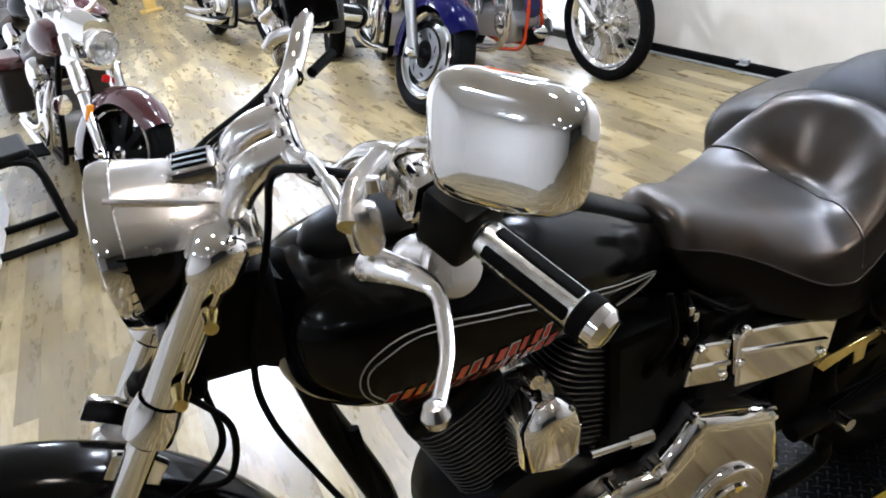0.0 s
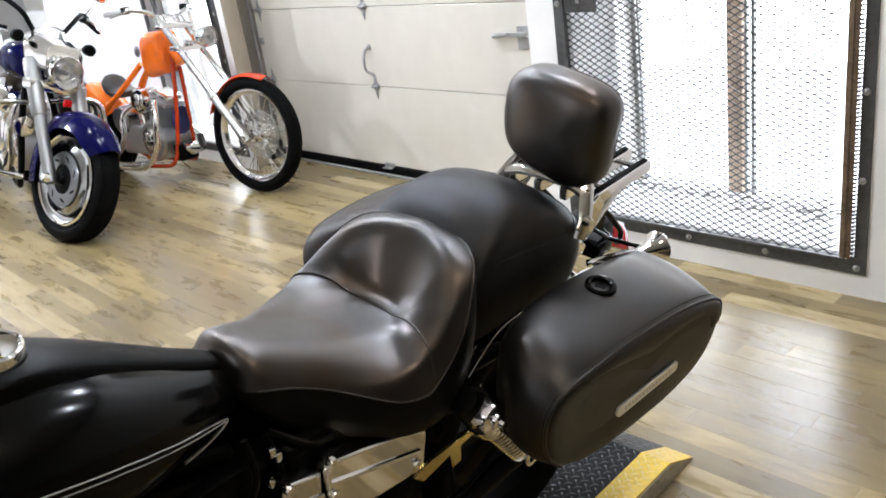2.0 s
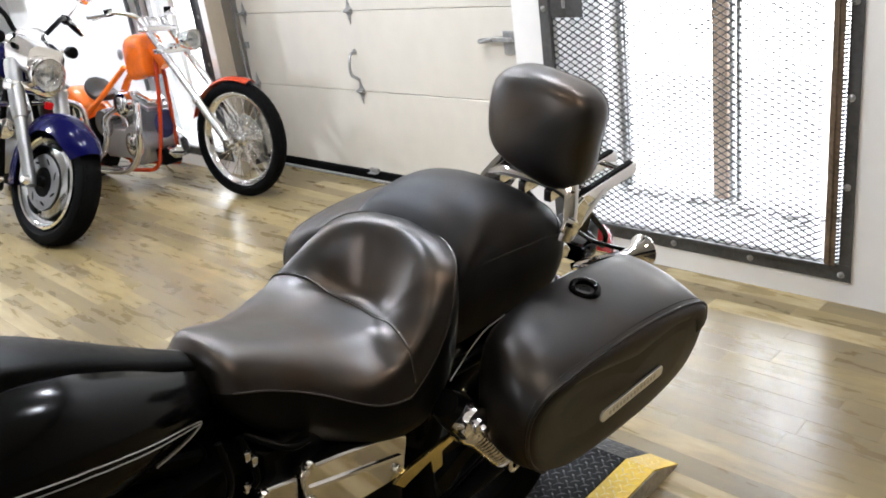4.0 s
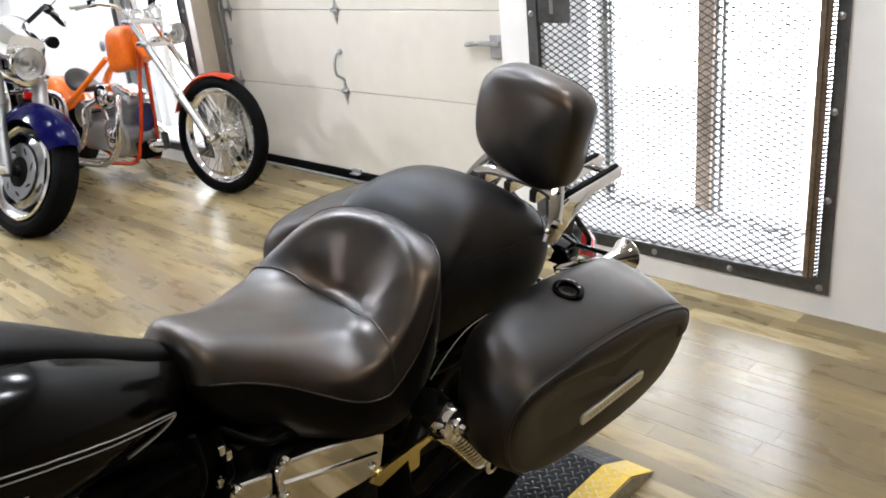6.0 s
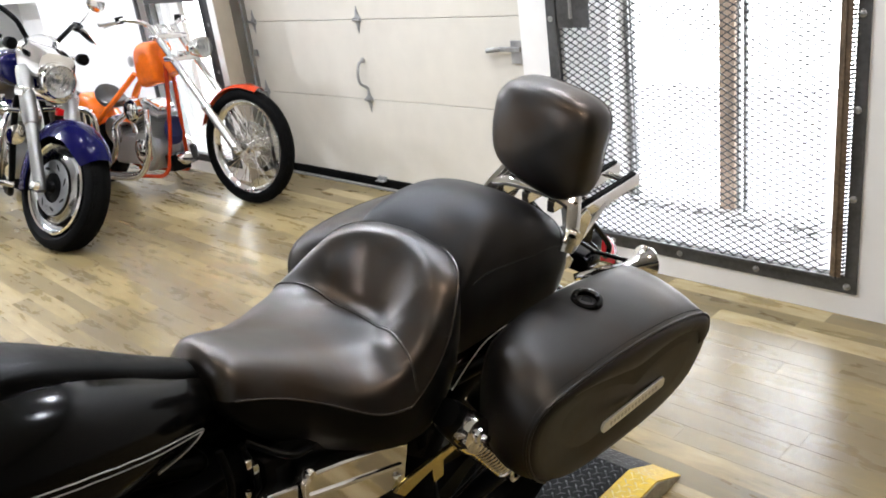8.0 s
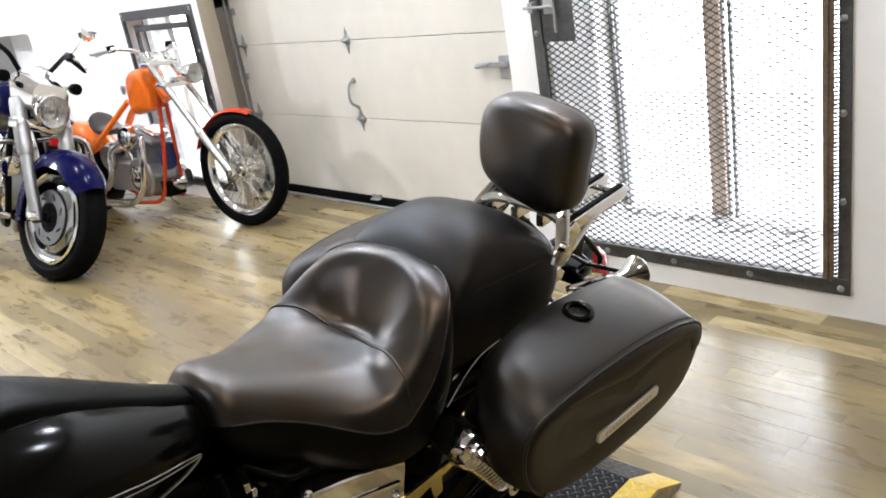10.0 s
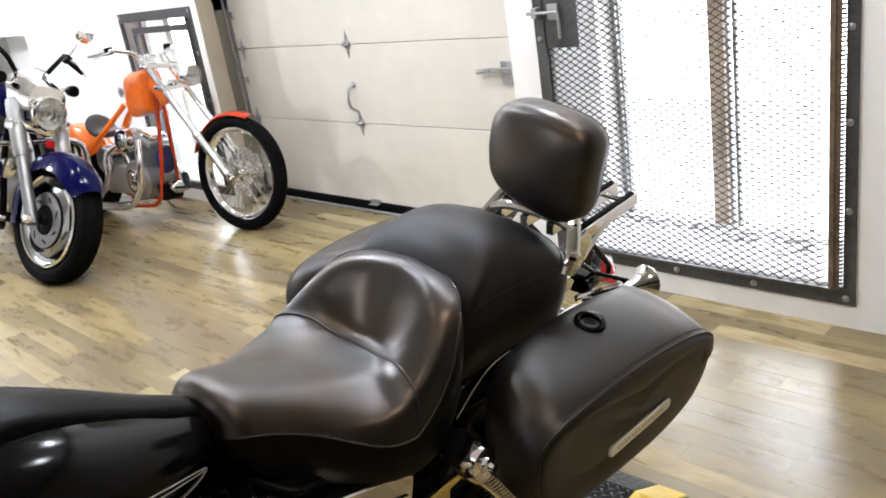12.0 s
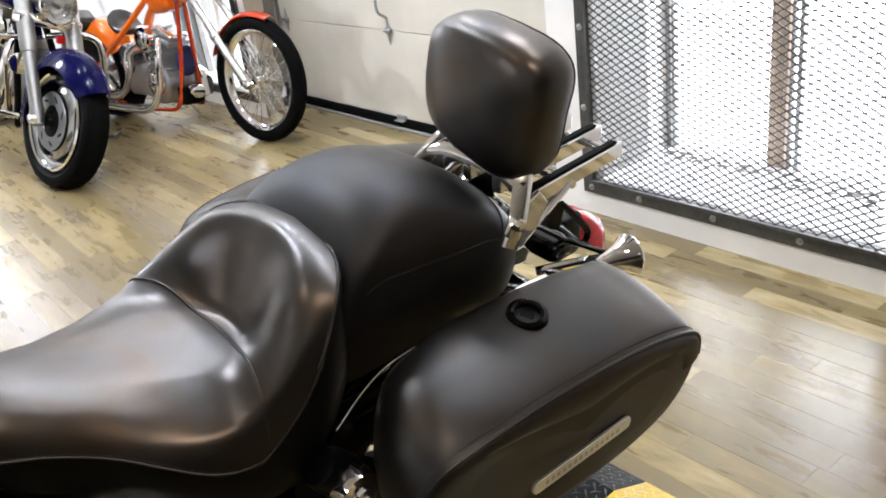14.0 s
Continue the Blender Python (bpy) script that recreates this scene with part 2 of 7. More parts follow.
# ---- mesh helpers ----
def part(name, bm, material, parent=None, label="", kind="", sharp=38):
    """Links a bmesh as one mesh object under a thing or a part."""
    bmesh.ops.recalc_face_normals(bm, faces=bm.faces)
    sizes = [f.calc_area() for f in bm.faces]
    usual = sorted(sizes)[len(sizes) // 2] if sizes else 0
    facing = {tuple(round(c, 1) for c in f.normal) for f, size in zip(bm.faces, sizes) if size >= 0.2 * max(sizes)}
    round_all = len(sizes) < 4 or len(facing) > 8
    for f, size in zip(bm.faces, sizes):
        f.smooth = round_all or size < 12 * usual
    for e in bm.edges:
        if e.calc_face_angle(0) > radians(sharp):
            e.smooth = False
    me = bpy.data.meshes.new(name)
    bm.to_mesh(me)
    bm.free()
    me.materials.append(material)
    ob = new(name, me)
    if parent:
        ob.parent = parent
    if label:
        ob["label"] = label
    if kind:
        ob["kind"] = kind
    return ob


def shared(name, mesh_ob, m, parent):
    """Another part on the mesh of a part that is there already."""
    ob = new(name, mesh_ob.data)
    ob.parent, ob.matrix_local = parent, m
    return ob


def thing(name, m, label, category, group="", kind=""):
    ob = new(name)
    ob.matrix_world = m
    return tagged(ob, label, category, group, kind)


def along(a, b, roll=0):
    """A matrix at a whose z points to b."""
    a, b = Vector(a), Vector(b)
    return Matrix.Translation(a) @ (b - a).to_track_quat("Z", "Y").to_matrix().to_4x4() @ pose(0, 0, 0, 0, 0, roll)


def box(lo, hi, bevel=0.0, bm=None, m=None, seg=2):
    bm = bm or bmesh.new()
    tmp = bmesh.new()
    bmesh.ops.create_cube(tmp, size=1)
    lo, hi = Vector(lo), Vector(hi)
    for v in tmp.verts:
        v.co = Vector([(lo[k] + hi[k]) / 2 + v.co[k] * (hi[k] - lo[k]) for k in range(3)])
    if bevel:
        bmesh.ops.bevel(tmp, geom=tmp.edges[:], offset=bevel, segments=seg, profile=0.5, affect="EDGES")
    return join(bm, tmp, m)


def join(bm, tmp, m=None):
    """Moves the bmesh tmp into bm, turned by m."""
    if m is not None:
        bmesh.ops.transform(tmp, matrix=m, verts=tmp.verts)
    at = {v: bm.verts.new(v.co) for v in tmp.verts}
    for f in tmp.faces:
        bm.faces.new([at[v] for v in f.verts])
    tmp.free()
    return bm


def smooth_path(pts, n=8):
    """A smooth line through the points."""
    p = [Vector(q) for q in pts]
    p = [p[0] * 2 - p[1], *p, p[-1] * 2 - p[-2]]
    out = []
    for i in range(1, len(p) - 2):
        a, b, c, d = p[i - 1 : i + 3]
        for k in range(n):
            t = k / n
            out.append(0.5 * (2 * b + (c - a) * t + (2 * a - 5 * b + 4 * c - d) * t**2 + (3 * b - a - 3 * c + d) * t**3))
    return [*out, p[-2]]


def tube(pts, r, seg=10, bm=None, cap=True, flat=1.0):
    """A round bar along points; r may be one radius or one for each point."""
    bm = bm or bmesh.new()
    pts = [Vector(p) for p in pts]
    rs = r if isinstance(r, (list, tuple)) else [r] * len(pts)
    side = None
    rings = []
    for i, p in enumerate(pts):
        d = (pts[min(i + 1, len(pts) - 1)] - pts[max(i - 1, 0)]).normalized()
        if side is None:
            side = d.orthogonal().normalized()
        side = (side - d * side.dot(d)).normalized()
        up = d.cross(side)
        rings.append([bm.verts.new(p + rs[i] * (math.cos(a) * side + flat * math.sin(a) * up)) for a in (2 * math.pi * k / seg for k in range(seg))])
    for a, b in zip(rings, rings[1:]):
        for k in range(seg):
            bm.faces.new((a[k], a[(k + 1) % seg], b[(k + 1) % seg], b[k]))
    if cap:
        bm.faces.new(rings[0][::-1])
        bm.faces.new(rings[-1])
    return bm


def lathe(profile, seg=24, m=None, bm=None, closed=False):
    """Turns a profile of (radius, height) round z."""
    bm = bm or bmesh.new()
    m = m or Matrix()
    rings = []
    for r, h in profile:
        if r < 1e-6:
            rings.append([bm.verts.new(m @ Vector((0, 0, h)))])
        else:
            rings.append([bm.verts.new(m @ Vector((r * math.cos(a), r * math.sin(a), h))) for a in (2 * math.pi * k / seg for k in range(seg))])
    pairs = list(zip(rings, rings[1:]))
    if closed:
        pairs.append((rings[-1], rings[0]))
    for a, b in pairs:
        for k in range(seg):
            j = (k + 1) % seg
            if len(a) == 1 and len(b) == 1:
                continue
            if len(a) == 1:
                bm.faces.new((a[0], b[j], b[k]))
            elif len(b) == 1:
                bm.faces.new((a[k], a[j], b[0]))
            else:
                bm.faces.new((a[k], a[j], b[j], b[k]))
    return bm


def loft(rings, bm=None, cap=True, around=True):
    """A skin over rings of points."""
    bm = bm or bmesh.new()
    rows = [[bm.verts.new(Vector(p)) for p in ring] for ring in rings]
    n = len(rows[0])
    for a, b in zip(rows, rows[1:]):
        for k in range(n if around else n - 1):
            j = (k + 1) % n
            bm.faces.new((a[k], a[j], b[j], b[k]))
    if cap and around:
        bm.faces.new(rows[0][::-1])
        bm.faces.new(rows[-1])
    return bm


def prism(outline, depth, bevel=0.0, m=None, bm=None, seg=2):
    """An outline in x, y raised by depth along z, with bevelled edges."""
    bm = bm or bmesh.new()
    tmp = bmesh.new()
    face = tmp.faces.new([tmp.verts.new((x, y, 0)) for x, y in outline])
    made = bmesh.ops.extrude_face_region(tmp, geom=[face])
    bmesh.ops.translate(tmp, vec=(0, 0, depth), verts=[v for v in made["geom"] if isinstance(v, bmesh.types.BMVert)])
    if bevel:
        bmesh.ops.recalc_face_normals(tmp, faces=tmp.faces)
        top = [e for e in tmp.edges if e.verts[0].co.z > depth * 0.5 and e.verts[1].co.z > depth * 0.5]
        bmesh.ops.bevel(tmp, geom=top, offset=bevel, segments=seg, profile=0.5, affect="EDGES")
    return join(bm, tmp, m)


def spline(rows, n):
    """Rows of numbers made finer by a smooth curve through them."""
    rows = np.array(rows, float)
    out = []
    for i in range(len(rows) - 1):
        a, b, c, d = rows[max(i - 1, 0)], rows[i], rows[i + 1], rows[min(i + 2, len(rows) - 1)]
        for k in range(n):
            t = k / n
            out.append(0.5 * (2 * b + (c - a) * t + (2 * a - 5 * b + 4 * c - d) * t**2 + (3 * b - a - 3 * c + d) * t**3))
    return [*out, rows[-1]]


def ease(a, b, v):
    t = min(1.0, max(0.0, (v - a) / (b - a)))
    return t * t * (3 - 2 * t)


SIDEWAYS = pose(0, 0, 0, 0, 90, 0)  # turns an upright lathe so that its axle points to the left of a vehicle

# ---- the room ----
WALL_Y, DOOR_Y, WEST, EAST, SOUTH, HIGH = -0.31, 0.0, -14.0, 13.0, -4.6, 2.9


def structure(name, lo, hi, material, label, category, bevel=0.0):
    return tagged(part(name, box(lo, hi, bevel), material), label, category, kind="structure")


# North wall: piers, sills and heads round three openings and an alcove.
def wall_run(name, x0, x1, holes, label):
    """A wall from x0 to x1 at WALL_Y with holes (x0, x1, z0, z1) through it, 0.3 m thick."""
    bm = bmesh.new()
    at = x0
    for a, b, z0, z1 in sorted(holes):
        box((at, WALL_Y, 0), (a, WALL_Y + 0.3, HIGH), bm=bm)
        if z0 > 0:
            box((a, WALL_Y, 0), (b, WALL_Y + 0.3, z0), bm=bm)
        box((a, WALL_Y, z1), (b, WALL_Y + 0.3, HIGH), bm=bm)
        at = b
    box((at, WALL_Y, 0), (x1, WALL_Y + 0.3, HIGH), bm=bm)
    bmesh.ops.remove_doubles(bm, verts=bm.verts, dist=1e-5)
    return tagged(part(name, bm, WALL, sharp=20), label, "wall", kind="structure")


GRILLE = dict(right=(1.61, 2.862, 0.087, 1.31), left=(-2.075, -1.065, 0.085, 1.31))
wall_run("wall_north", WEST, EAST, [(-1.17, 1.46, 0, 2.35), (1.69, 2.83, 0.15, 1.25), (-2.01, -1.13, 0.15, 1.25), (-5.3, -3.93, 0.80, 1.235)],
         "white painted wall with a recessed door and barred windows")
structure("wall_south", (WEST, SOUTH - 0.2, 0), (0.6, SOUTH, HIGH), WALL, "plain white painted wall", "wall")
structure("wall_south_return", (0.4, SOUTH - 5.0, 0), (0.6, SOUTH - 0.2, HIGH), WALL, "plain white painted wall", "wall")
structure("wall_back", (0.4, SOUTH - 5.2, 0), (EAST, SOUTH - 5.0, HIGH), WALL, "plain white painted wall", "wall")
# Unseen wall, kept dark so the bike's near side mirrors black.
structure("wall_east", (EAST, SOUTH - 5.2, 0), (EAST + 0.2, 0.2, HIGH), DARK_WALL, "unseen dark grey wall", "wall")
structure("wall_west", (WEST - 0.2, SOUTH - 0.2, 0), (WEST, 0.2, HIGH), WALL, "plain white painted wall", "wall")
structure("ceiling", (WEST - 0.2, SOUTH - 5.2, HIGH), (EAST + 0.2, 0.3, HIGH + 0.15), CEIL, "flat pale painted ceiling", "ceiling")
# Slanting face in the recess, tan where the wall is white.
jamb = prism([(-1.169, WALL_Y + 0.004), (-1.0, WALL_Y + 0.004), (-1.169, -0.06)], 2.35, m=pose(0, 0, 0))
tagged(part("door_jamb", jamb, JAMB, sharp=20), "tan slanting door jamb", "jamb", kind="structure")
structure("door_casing", (-1.17, WALL_Y - 0.002, 0), (-0.998, WALL_Y + 0.0035, 2.35), WALL, "white casing beside the recessed door", "casing")
structure("alcove_back", (-5.35, WALL_Y + 0.3, 0.7), (-3.9, WALL_Y + 0.34, 1.4), WALL, "white back of a wall alcove", "wall")
structure("wall_behind_door", (-1.6, 0.09, 0), (1.63, 0.2, HIGH), WALL, "plain wall closing the door opening", "wall")
structure("ground", (-400, -400, -0.5), (400, 400, -0.06), SNOW, "pale snowy ground outside", "ground")
tagged(part("backdrop", box((-9, 3.2, -0.05), (9, 3.25, 6)), BACKDROP), "bright overcast distance outside the windows", "backdrop", kind="structure")


# ---- sectional garage door ----
def garage_door():
    door = thing("garage_door", Matrix(), "cream steel sectional garage door, closed, with small hinges", "garage door", kind="")
    z = 0.055
    for h in (0.482, 0.453, 0.453, 0.48, 0.46):
        bm = box((-1.5, DOOR_Y, z + 0.0012), (1.6, DOOR_Y + 0.045, z + h - 0.0012), 0.003)
        part("panel", bm, DOOR, door)
        z += h
    part("bottom_seal", box((-1.5, -0.012, 0.004), (1.6, 0.05, 0.053), 0.006), RUBBER, door, "black rubber seal")
    part("threshold", box((-1.12, -0.046, 0.0), (1.6, -0.02, 0.012), 0.003), GALV, door, "bare metal threshold strip")

    def hinge(x, z, full):
        bm = prism([(0, 0.075), (0.016, 0.02), (0.03, 0.012), (0.03, -0.012), (0.016, -0.02), (0, -0.075), (-0.016, -0.02), (-0.03, -0.012), (-0.03, 0.012), (-0.016, 0.02)],
                   0.004, 0.001, m=pose(x, -0.001, z, 90, 0, 0))
        tube([(x - 0.028, -0.012, z), (x + 0.028, -0.012, z)], 0.009, 10, bm)
        for s in (-0.045, 0.045):
            lathe([(0.0, 0.007), (0.005, 0.006), (0.006, 0)], 8, pose(x, -0.004, z + s, 90, 0, 0), bm)
        if full:
            tube([(x - 0.03, -0.02, z), (x - 0.1, -0.02, z)], 0.006, 8, bm)
            lathe([(0.012, -0.012), (0.023, -0.01), (0.023, 0.01), (0.012, 0.012)], 14, pose(x - 0.075, -0.02, z, 0, 90, 0), bm)
        return part("hinge", bm, GALV, door, "zinc-plated steel hinge")

    for z in (0.537, 0.99, 1.443):
        hinge(0.0, z, False)
        hinge(-1.075, z, True)
        hinge(1.44, z, False)
    # lift handle and side latch
    bm = tube(smooth_path([(-0.008, -0.008, 0.76), (-0.012, -0.035, 0.745), (-0.014, -0.05, 0.69), (-0.01, -0.048, 0.64), (0.0, -0.02, 0.615), (0.004, -0.008, 0.6)]), 0.008, 10)
    lathe([(0, 0.014), (0.014, 0.01), (0.017, 0)], 12, pose(-0.008, -0.0005, 0.762, 90, 0, 0), bm)
    part("lift_handle", bm, GALV, door, "bent steel lift handle")
    bm = box((1.13, -0.012, 0.77), (1.2, -0.001, 0.88), 0.003)
    box((1.07, -0.026, 0.828), (1.2, -0.013, 0.852), 0.004, bm)
    tube(smooth_path([(1.07, -0.02, 0.84), (1.03, -0.028, 0.838), (0.985, -0.02, 0.832)]), [0.011] * 8 + [0.012] * 9, 10, bm)
    part("slide_latch", bm, GALV, door, "steel slide latch")
    bm = box((-0.03, -0.016, 0.045), (0.045, -0.001, 0.075), 0.003)
    box((-0.03, -0.04, 0.045), (0.045, -0.001, 0.05), 0.001, bm)
    part("bottom_bracket", bm, GALV, door)
    # vertical track
    ring = [(0, 0), (0.0, -0.03), (0.022, -0.034), (0.04, -0.03), (0.04, -0.026), (0.022, -0.029), (0.005, -0.026), (0.005, 0)]
    for x in (-1.155,):
        part("track", loft([[(x + a, -0.018 + b, z) for a, b in ring] for z in (0.012, 2.3)]), GALV, door, "galvanised roller track")
    bm = box((-1.16, -0.1, 0.004), (-1.13, -0.006, 0.05), 0.002)
    for k in range(5):
        z = 0.35 + 0.42 * k
        box((-1.165, -0.016, z), (-1.09, -0.002, z + 0.04), 0.002, bm)
    part("track_bracket", bm, GALV, door)
    return door


garage_door()


# ---- barred windows ----
def expanded_mesh(x0, x1, z0, z1, pitch=0.046, tall=0.026, wire=0.0017):
    """Diamonds of thin flat strands, cut at the rim."""
    verts, faces = [], []

    def strand(ax, az, bx, bz):
        d = Vector((bx - ax, 0, bz - az)).normalized()
        n = Vector((-d.z, 0, d.x)) * wire
        base = len(verts)
        for (px, pz), s in (((ax, az), 0.0014), ((bx, bz), -0.0014)):
            for k in (-1, 1):
                for y in (-0.0016, 0.0016):
                    verts.append((px + k * n.x, y + s, pz + k * n.z))
        faces.extend([(base + a, base + b, base + c, base + e) for a, b, c, e in ((0, 4, 5, 1), (1, 5, 7, 3), (3, 7, 6, 2), (2, 6, 4, 0))])

    rows, cols = int((z1 - z0) / (tall / 2)), int((x1 - x0) / pitch)
    for r in range(rows):
        z = z0 + r * tall / 2
        for c in range(cols):
            x = x0 + c * pitch + (pitch / 2 if r % 2 else 0)
            base = len(verts)
            verts.extend([(x + a * 0.0068, y, z + b * 0.0029) for y in (-0.002, 0.002) for a, b in ((-1, -0.4), (0, -1), (1, -0.4), (1, 0.4), (0, 1), (-1, 0.4))])
            faces.extend([tuple(base + k for k in range(6)), tuple(base + 11 - k for k in range(6))] + [(base + k, base + (k + 1) % 6, base + 6 + (k + 1) % 6, base + 6 + k) for k in range(6)])
            strand(x, z, x + pitch / 2, z + tall / 2)
            strand(x, z, x - pitch / 2 if x - pitch / 2 >= x0 else x + pitch / 2, z + tall / 2)
    me = bpy.data.meshes.new("mesh")
    me.from_pydata(verts, [], faces)
    me.materials.append(MESH)
    return me


def grille(name, x0, x1, z0, z1, bolts_x, bolts_z, label, meshed=True):
    ob = thing(name, pose(0, WALL_Y, 0), label, "window grille")
    w = 0.062
    e = 0.041 if meshed else w
    for lo, hi in (((x0, z0), (x1, z0 + w)), ((x0, z1 - w), (x1, z1)), ((x0, z0 + w), (x0 + w, z1 - w)), ((x1 - e, z0 + w), (x1, z1 - w))):
        part("frame_bar", box((lo[0], -0.008, lo[1]), (hi[0], -0.002, hi[1]), 0.0015), STEEL, ob)
    # angle irons that stand off the wall, inside the flat bar
    irons = [((x0 + w, z0 + w - 0.012), (x1 - w, z0 + w)), ((x0 + w - 0.012, z0 + w), (x0 + w, z1 - w))]
    if not meshed:
        irons.append(((x1 - w, z0 + w), (x1 - w + 0.012, z1 - w)))
    for lo, hi in irons:
        part("angle_iron", box((lo[0], -0.026, lo[1]), (hi[0], -0.0085, hi[1]), 0.0015), STEEL, ob)
    if meshed:
        m = new("mesh", expanded_mesh(x0 + w - 0.01, x1 - w + 0.01, z0 + w - 0.01, z1 - w + 0.01))
        m.parent, m.location = ob, (0, -0.014, 0)
        m["label"], m["kind"] = "diamond expanded metal mesh", "stuff"
    else:
        for lo, hi in (((x0 + 0.085, z1 - 0.145), (x1 - 0.085, z1 - 0.105)), ((x0 + 0.085, z0 + 0.1), (x0 + 0.12, z1 - 0.146)), ((x1 - 0.12, z0 + 0.1), (x1 - 0.085, z1 - 0.146))):
            part("inner_frame", box((lo[0], 0.03, lo[1]), (hi[0], 0.05, hi[1]), 0.002), STEEL, ob)
    bolt = None
    for x, z in [(x, z0 + 0.025) for x in bolts_x] + [(x1 - 0.026, z) for z in bolts_z] + [(x0 + 0.022, z) for z in bolts_z]:
        at = pose(x, -0.0082, z, 90, 0, 0)
        if bolt is None:
            bolt = part("bolt", lathe([(0.0, 0.0075), (0.006, 0.0065), (0.0095, 0.003), (0.0125, 0.002), (0.0125, 0)], 12), GALV, ob, "round zinc bolt head")
            bolt.matrix_local = at
        else:
            shared("bolt", bolt, at, ob)
    return ob


right = grille("window_grille", *GRILLE["right"], (1.65, 1.878, 2.19, 2.505, 2.83), (0.429, 0.727, 1.024), "black steel frame with diamond mesh over a bright window")
part("latch_plate", box((1.675, -0.02, 0.99), (1.83, -0.0165, 1.2), 0.001), STEEL, right, "square steel plate behind the latch")
bm = box((1.70, -0.034, 1.10), (1.75, -0.0205, 1.16), 0.003)
tube(smooth_path([(1.61, -0.045, 1.13), (1.70, -0.045, 1.13), (1.745, -0.045, 1.13), (1.76, -0.045, 1.115), (1.762, -0.045, 1.03)]), 0.0065, 8, bm)
box((1.632, -0.05, 1.11), (1.66, -0.0085, 1.15), 0.003, bm)
part("slide_bolt", bm, GALV, right, "zinc slide bolt")
RUST = mat("rusty_steel", (0.13, 0.09, 0.055), rough=0.65, metal=0.3, vary=0.45, scale=12, bump=0.3)
part("rusty_angle", loft([[(x, y, z) for x, y in ((2.779, -0.012), (2.779, -0.03), (2.8155, -0.03), (2.8155, -0.026), (2.784, -0.026), (2.784, -0.012))] for z in (0.152, 1.248)]), RUST, right, "rusty brown steel angle", sharp=20)
part("angle_lip", box((2.794, -0.034, 0.152), (2.799, -0.0305, 1.248), 0.001), RUST, right)
bm = bmesh.new()
for k in range(78):
    box((2.8125, -0.02, 0.152 + k * 0.014), (2.8205, -0.006, 0.1585 + k * 0.014), bm=bm)
part("slotted_edge", bm, STEEL, right, "row of short slots beside the angle", kind="stuff")
grille("window_grille", *GRILLE["left"], (-2.04, -1.7, -1.4, -1.09), (0.429, 0.727, 1.024, 1.285), "grey steel frame with a pane over a bright window", False)


def window(name, x0, x1, z0, z1, posts, deep):
    """A window set far back in the wall behind a flat ledge."""
    ob = tagged(thing(name, pose(0, 0.0, 0), "bright window behind a steel grille", "window", kind="structure"), "")
    part("window_sill", box((x0 - 0.04, WALL_Y + 0.006, z0 - 0.08), (x1 + 0.04, deep + 0.1, z0 + 0.006), 0.003), SILL, ob, "pale ledge with grey dirt")
    for a, b in ((x0 - 0.1, x0 - 0.001), (x1 + 0.001, x1 + 0.1)) if deep > 0 else ():
        part("reveal", box((a, WALL_Y + 0.302, z0 - 0.08), (b, deep + 0.1, z1 + 0.1), 0.002), WALL, ob, "white painted window reveal")
    if deep > 0:
        part("lintel", box((x0 - 0.1, WALL_Y + 0.302, z1 + 0.001), (x1 + 0.1, deep + 0.1, z1 + 0.1), 0.002), WALL, ob)
    for lo, hi in (((x0, z0 + 0.007), (x0 + 0.022, z1)), ((x1 - 0.03, z0 + 0.007), (x1, z1))):
        part("window_frame", box((lo[0], deep, lo[1]), (hi[0], deep + 0.04, hi[1]), 0.003), GALV, ob)
    for x, wide, thick, material in posts:
        part("mullion", box((x, deep - 0.004, z0 + 0.007), (x + wide, deep + thick, z1), 0.003), material, ob)
    pane = part("pane", box((x0 + 0.023, deep + 0.05, z0 + 0.008), (x1 - 0.031, deep + 0.054, z1 - 0.001)), PANE, ob)
    pane.visible_shadow = False
    return ob


window("window_1", 1.69, 2.83, 0.15, 1.25, [(2.137, 0.066, 0.03, WOODPOST), (2.212, 0.012, 0.02, GALV), (2.24, 0.016, 0.02, GALV), (1.722, 0.012, 0.02, GALV)], 0.1)
window("window_2", -2.01, -1.13, 0.15, 1.25, [(-1.66, 0.02, 0.03, TRIM)], -0.2)
# dirt blown into the corner of the ledge
drift = thing("ledge_dirt", pose(0, 0, 0.1565), "dark grey dirt lying along a window ledge", "dirt", kind="stuff")
rng = random.Random(21)
bm = bmesh.new()
for k in range(260):
    x, y = 1.72 + 1.08 * rng.random(), 0.07 - abs(rng.gauss(0, 0.06))
    r = 0.003 + 0.012 * rng.random() ** 3
    lathe([(0.0, r * 0.35), (r * 0.6, r * 0.25), (r, 0.0)], 6, pose(x, y, 0, 0, 0, 60 * rng.random()) @ Matrix.Diagonal((1.8, 0.8, 1, 1)), bm)
part("grit", bm, mat("window_grit", (0.16, 0.15, 0.14), rough=0.9), drift)

# ---- light through the windows and from the ceiling ----
# open sky above the line of sight, outside each window
lamp("window_daylight", look((2.75, 0.95, 2.2), (1.9, -0.9, 0.4)), 110, 2.6, 1.1, (0.68, 0.83, 1.0))
lamp("window_daylight", look((-1.57, 0.95, 2.15), (-1.5, -1.2, 0.2)), 28, 1.5, 1.1, (0.84, 0.92, 1.0))


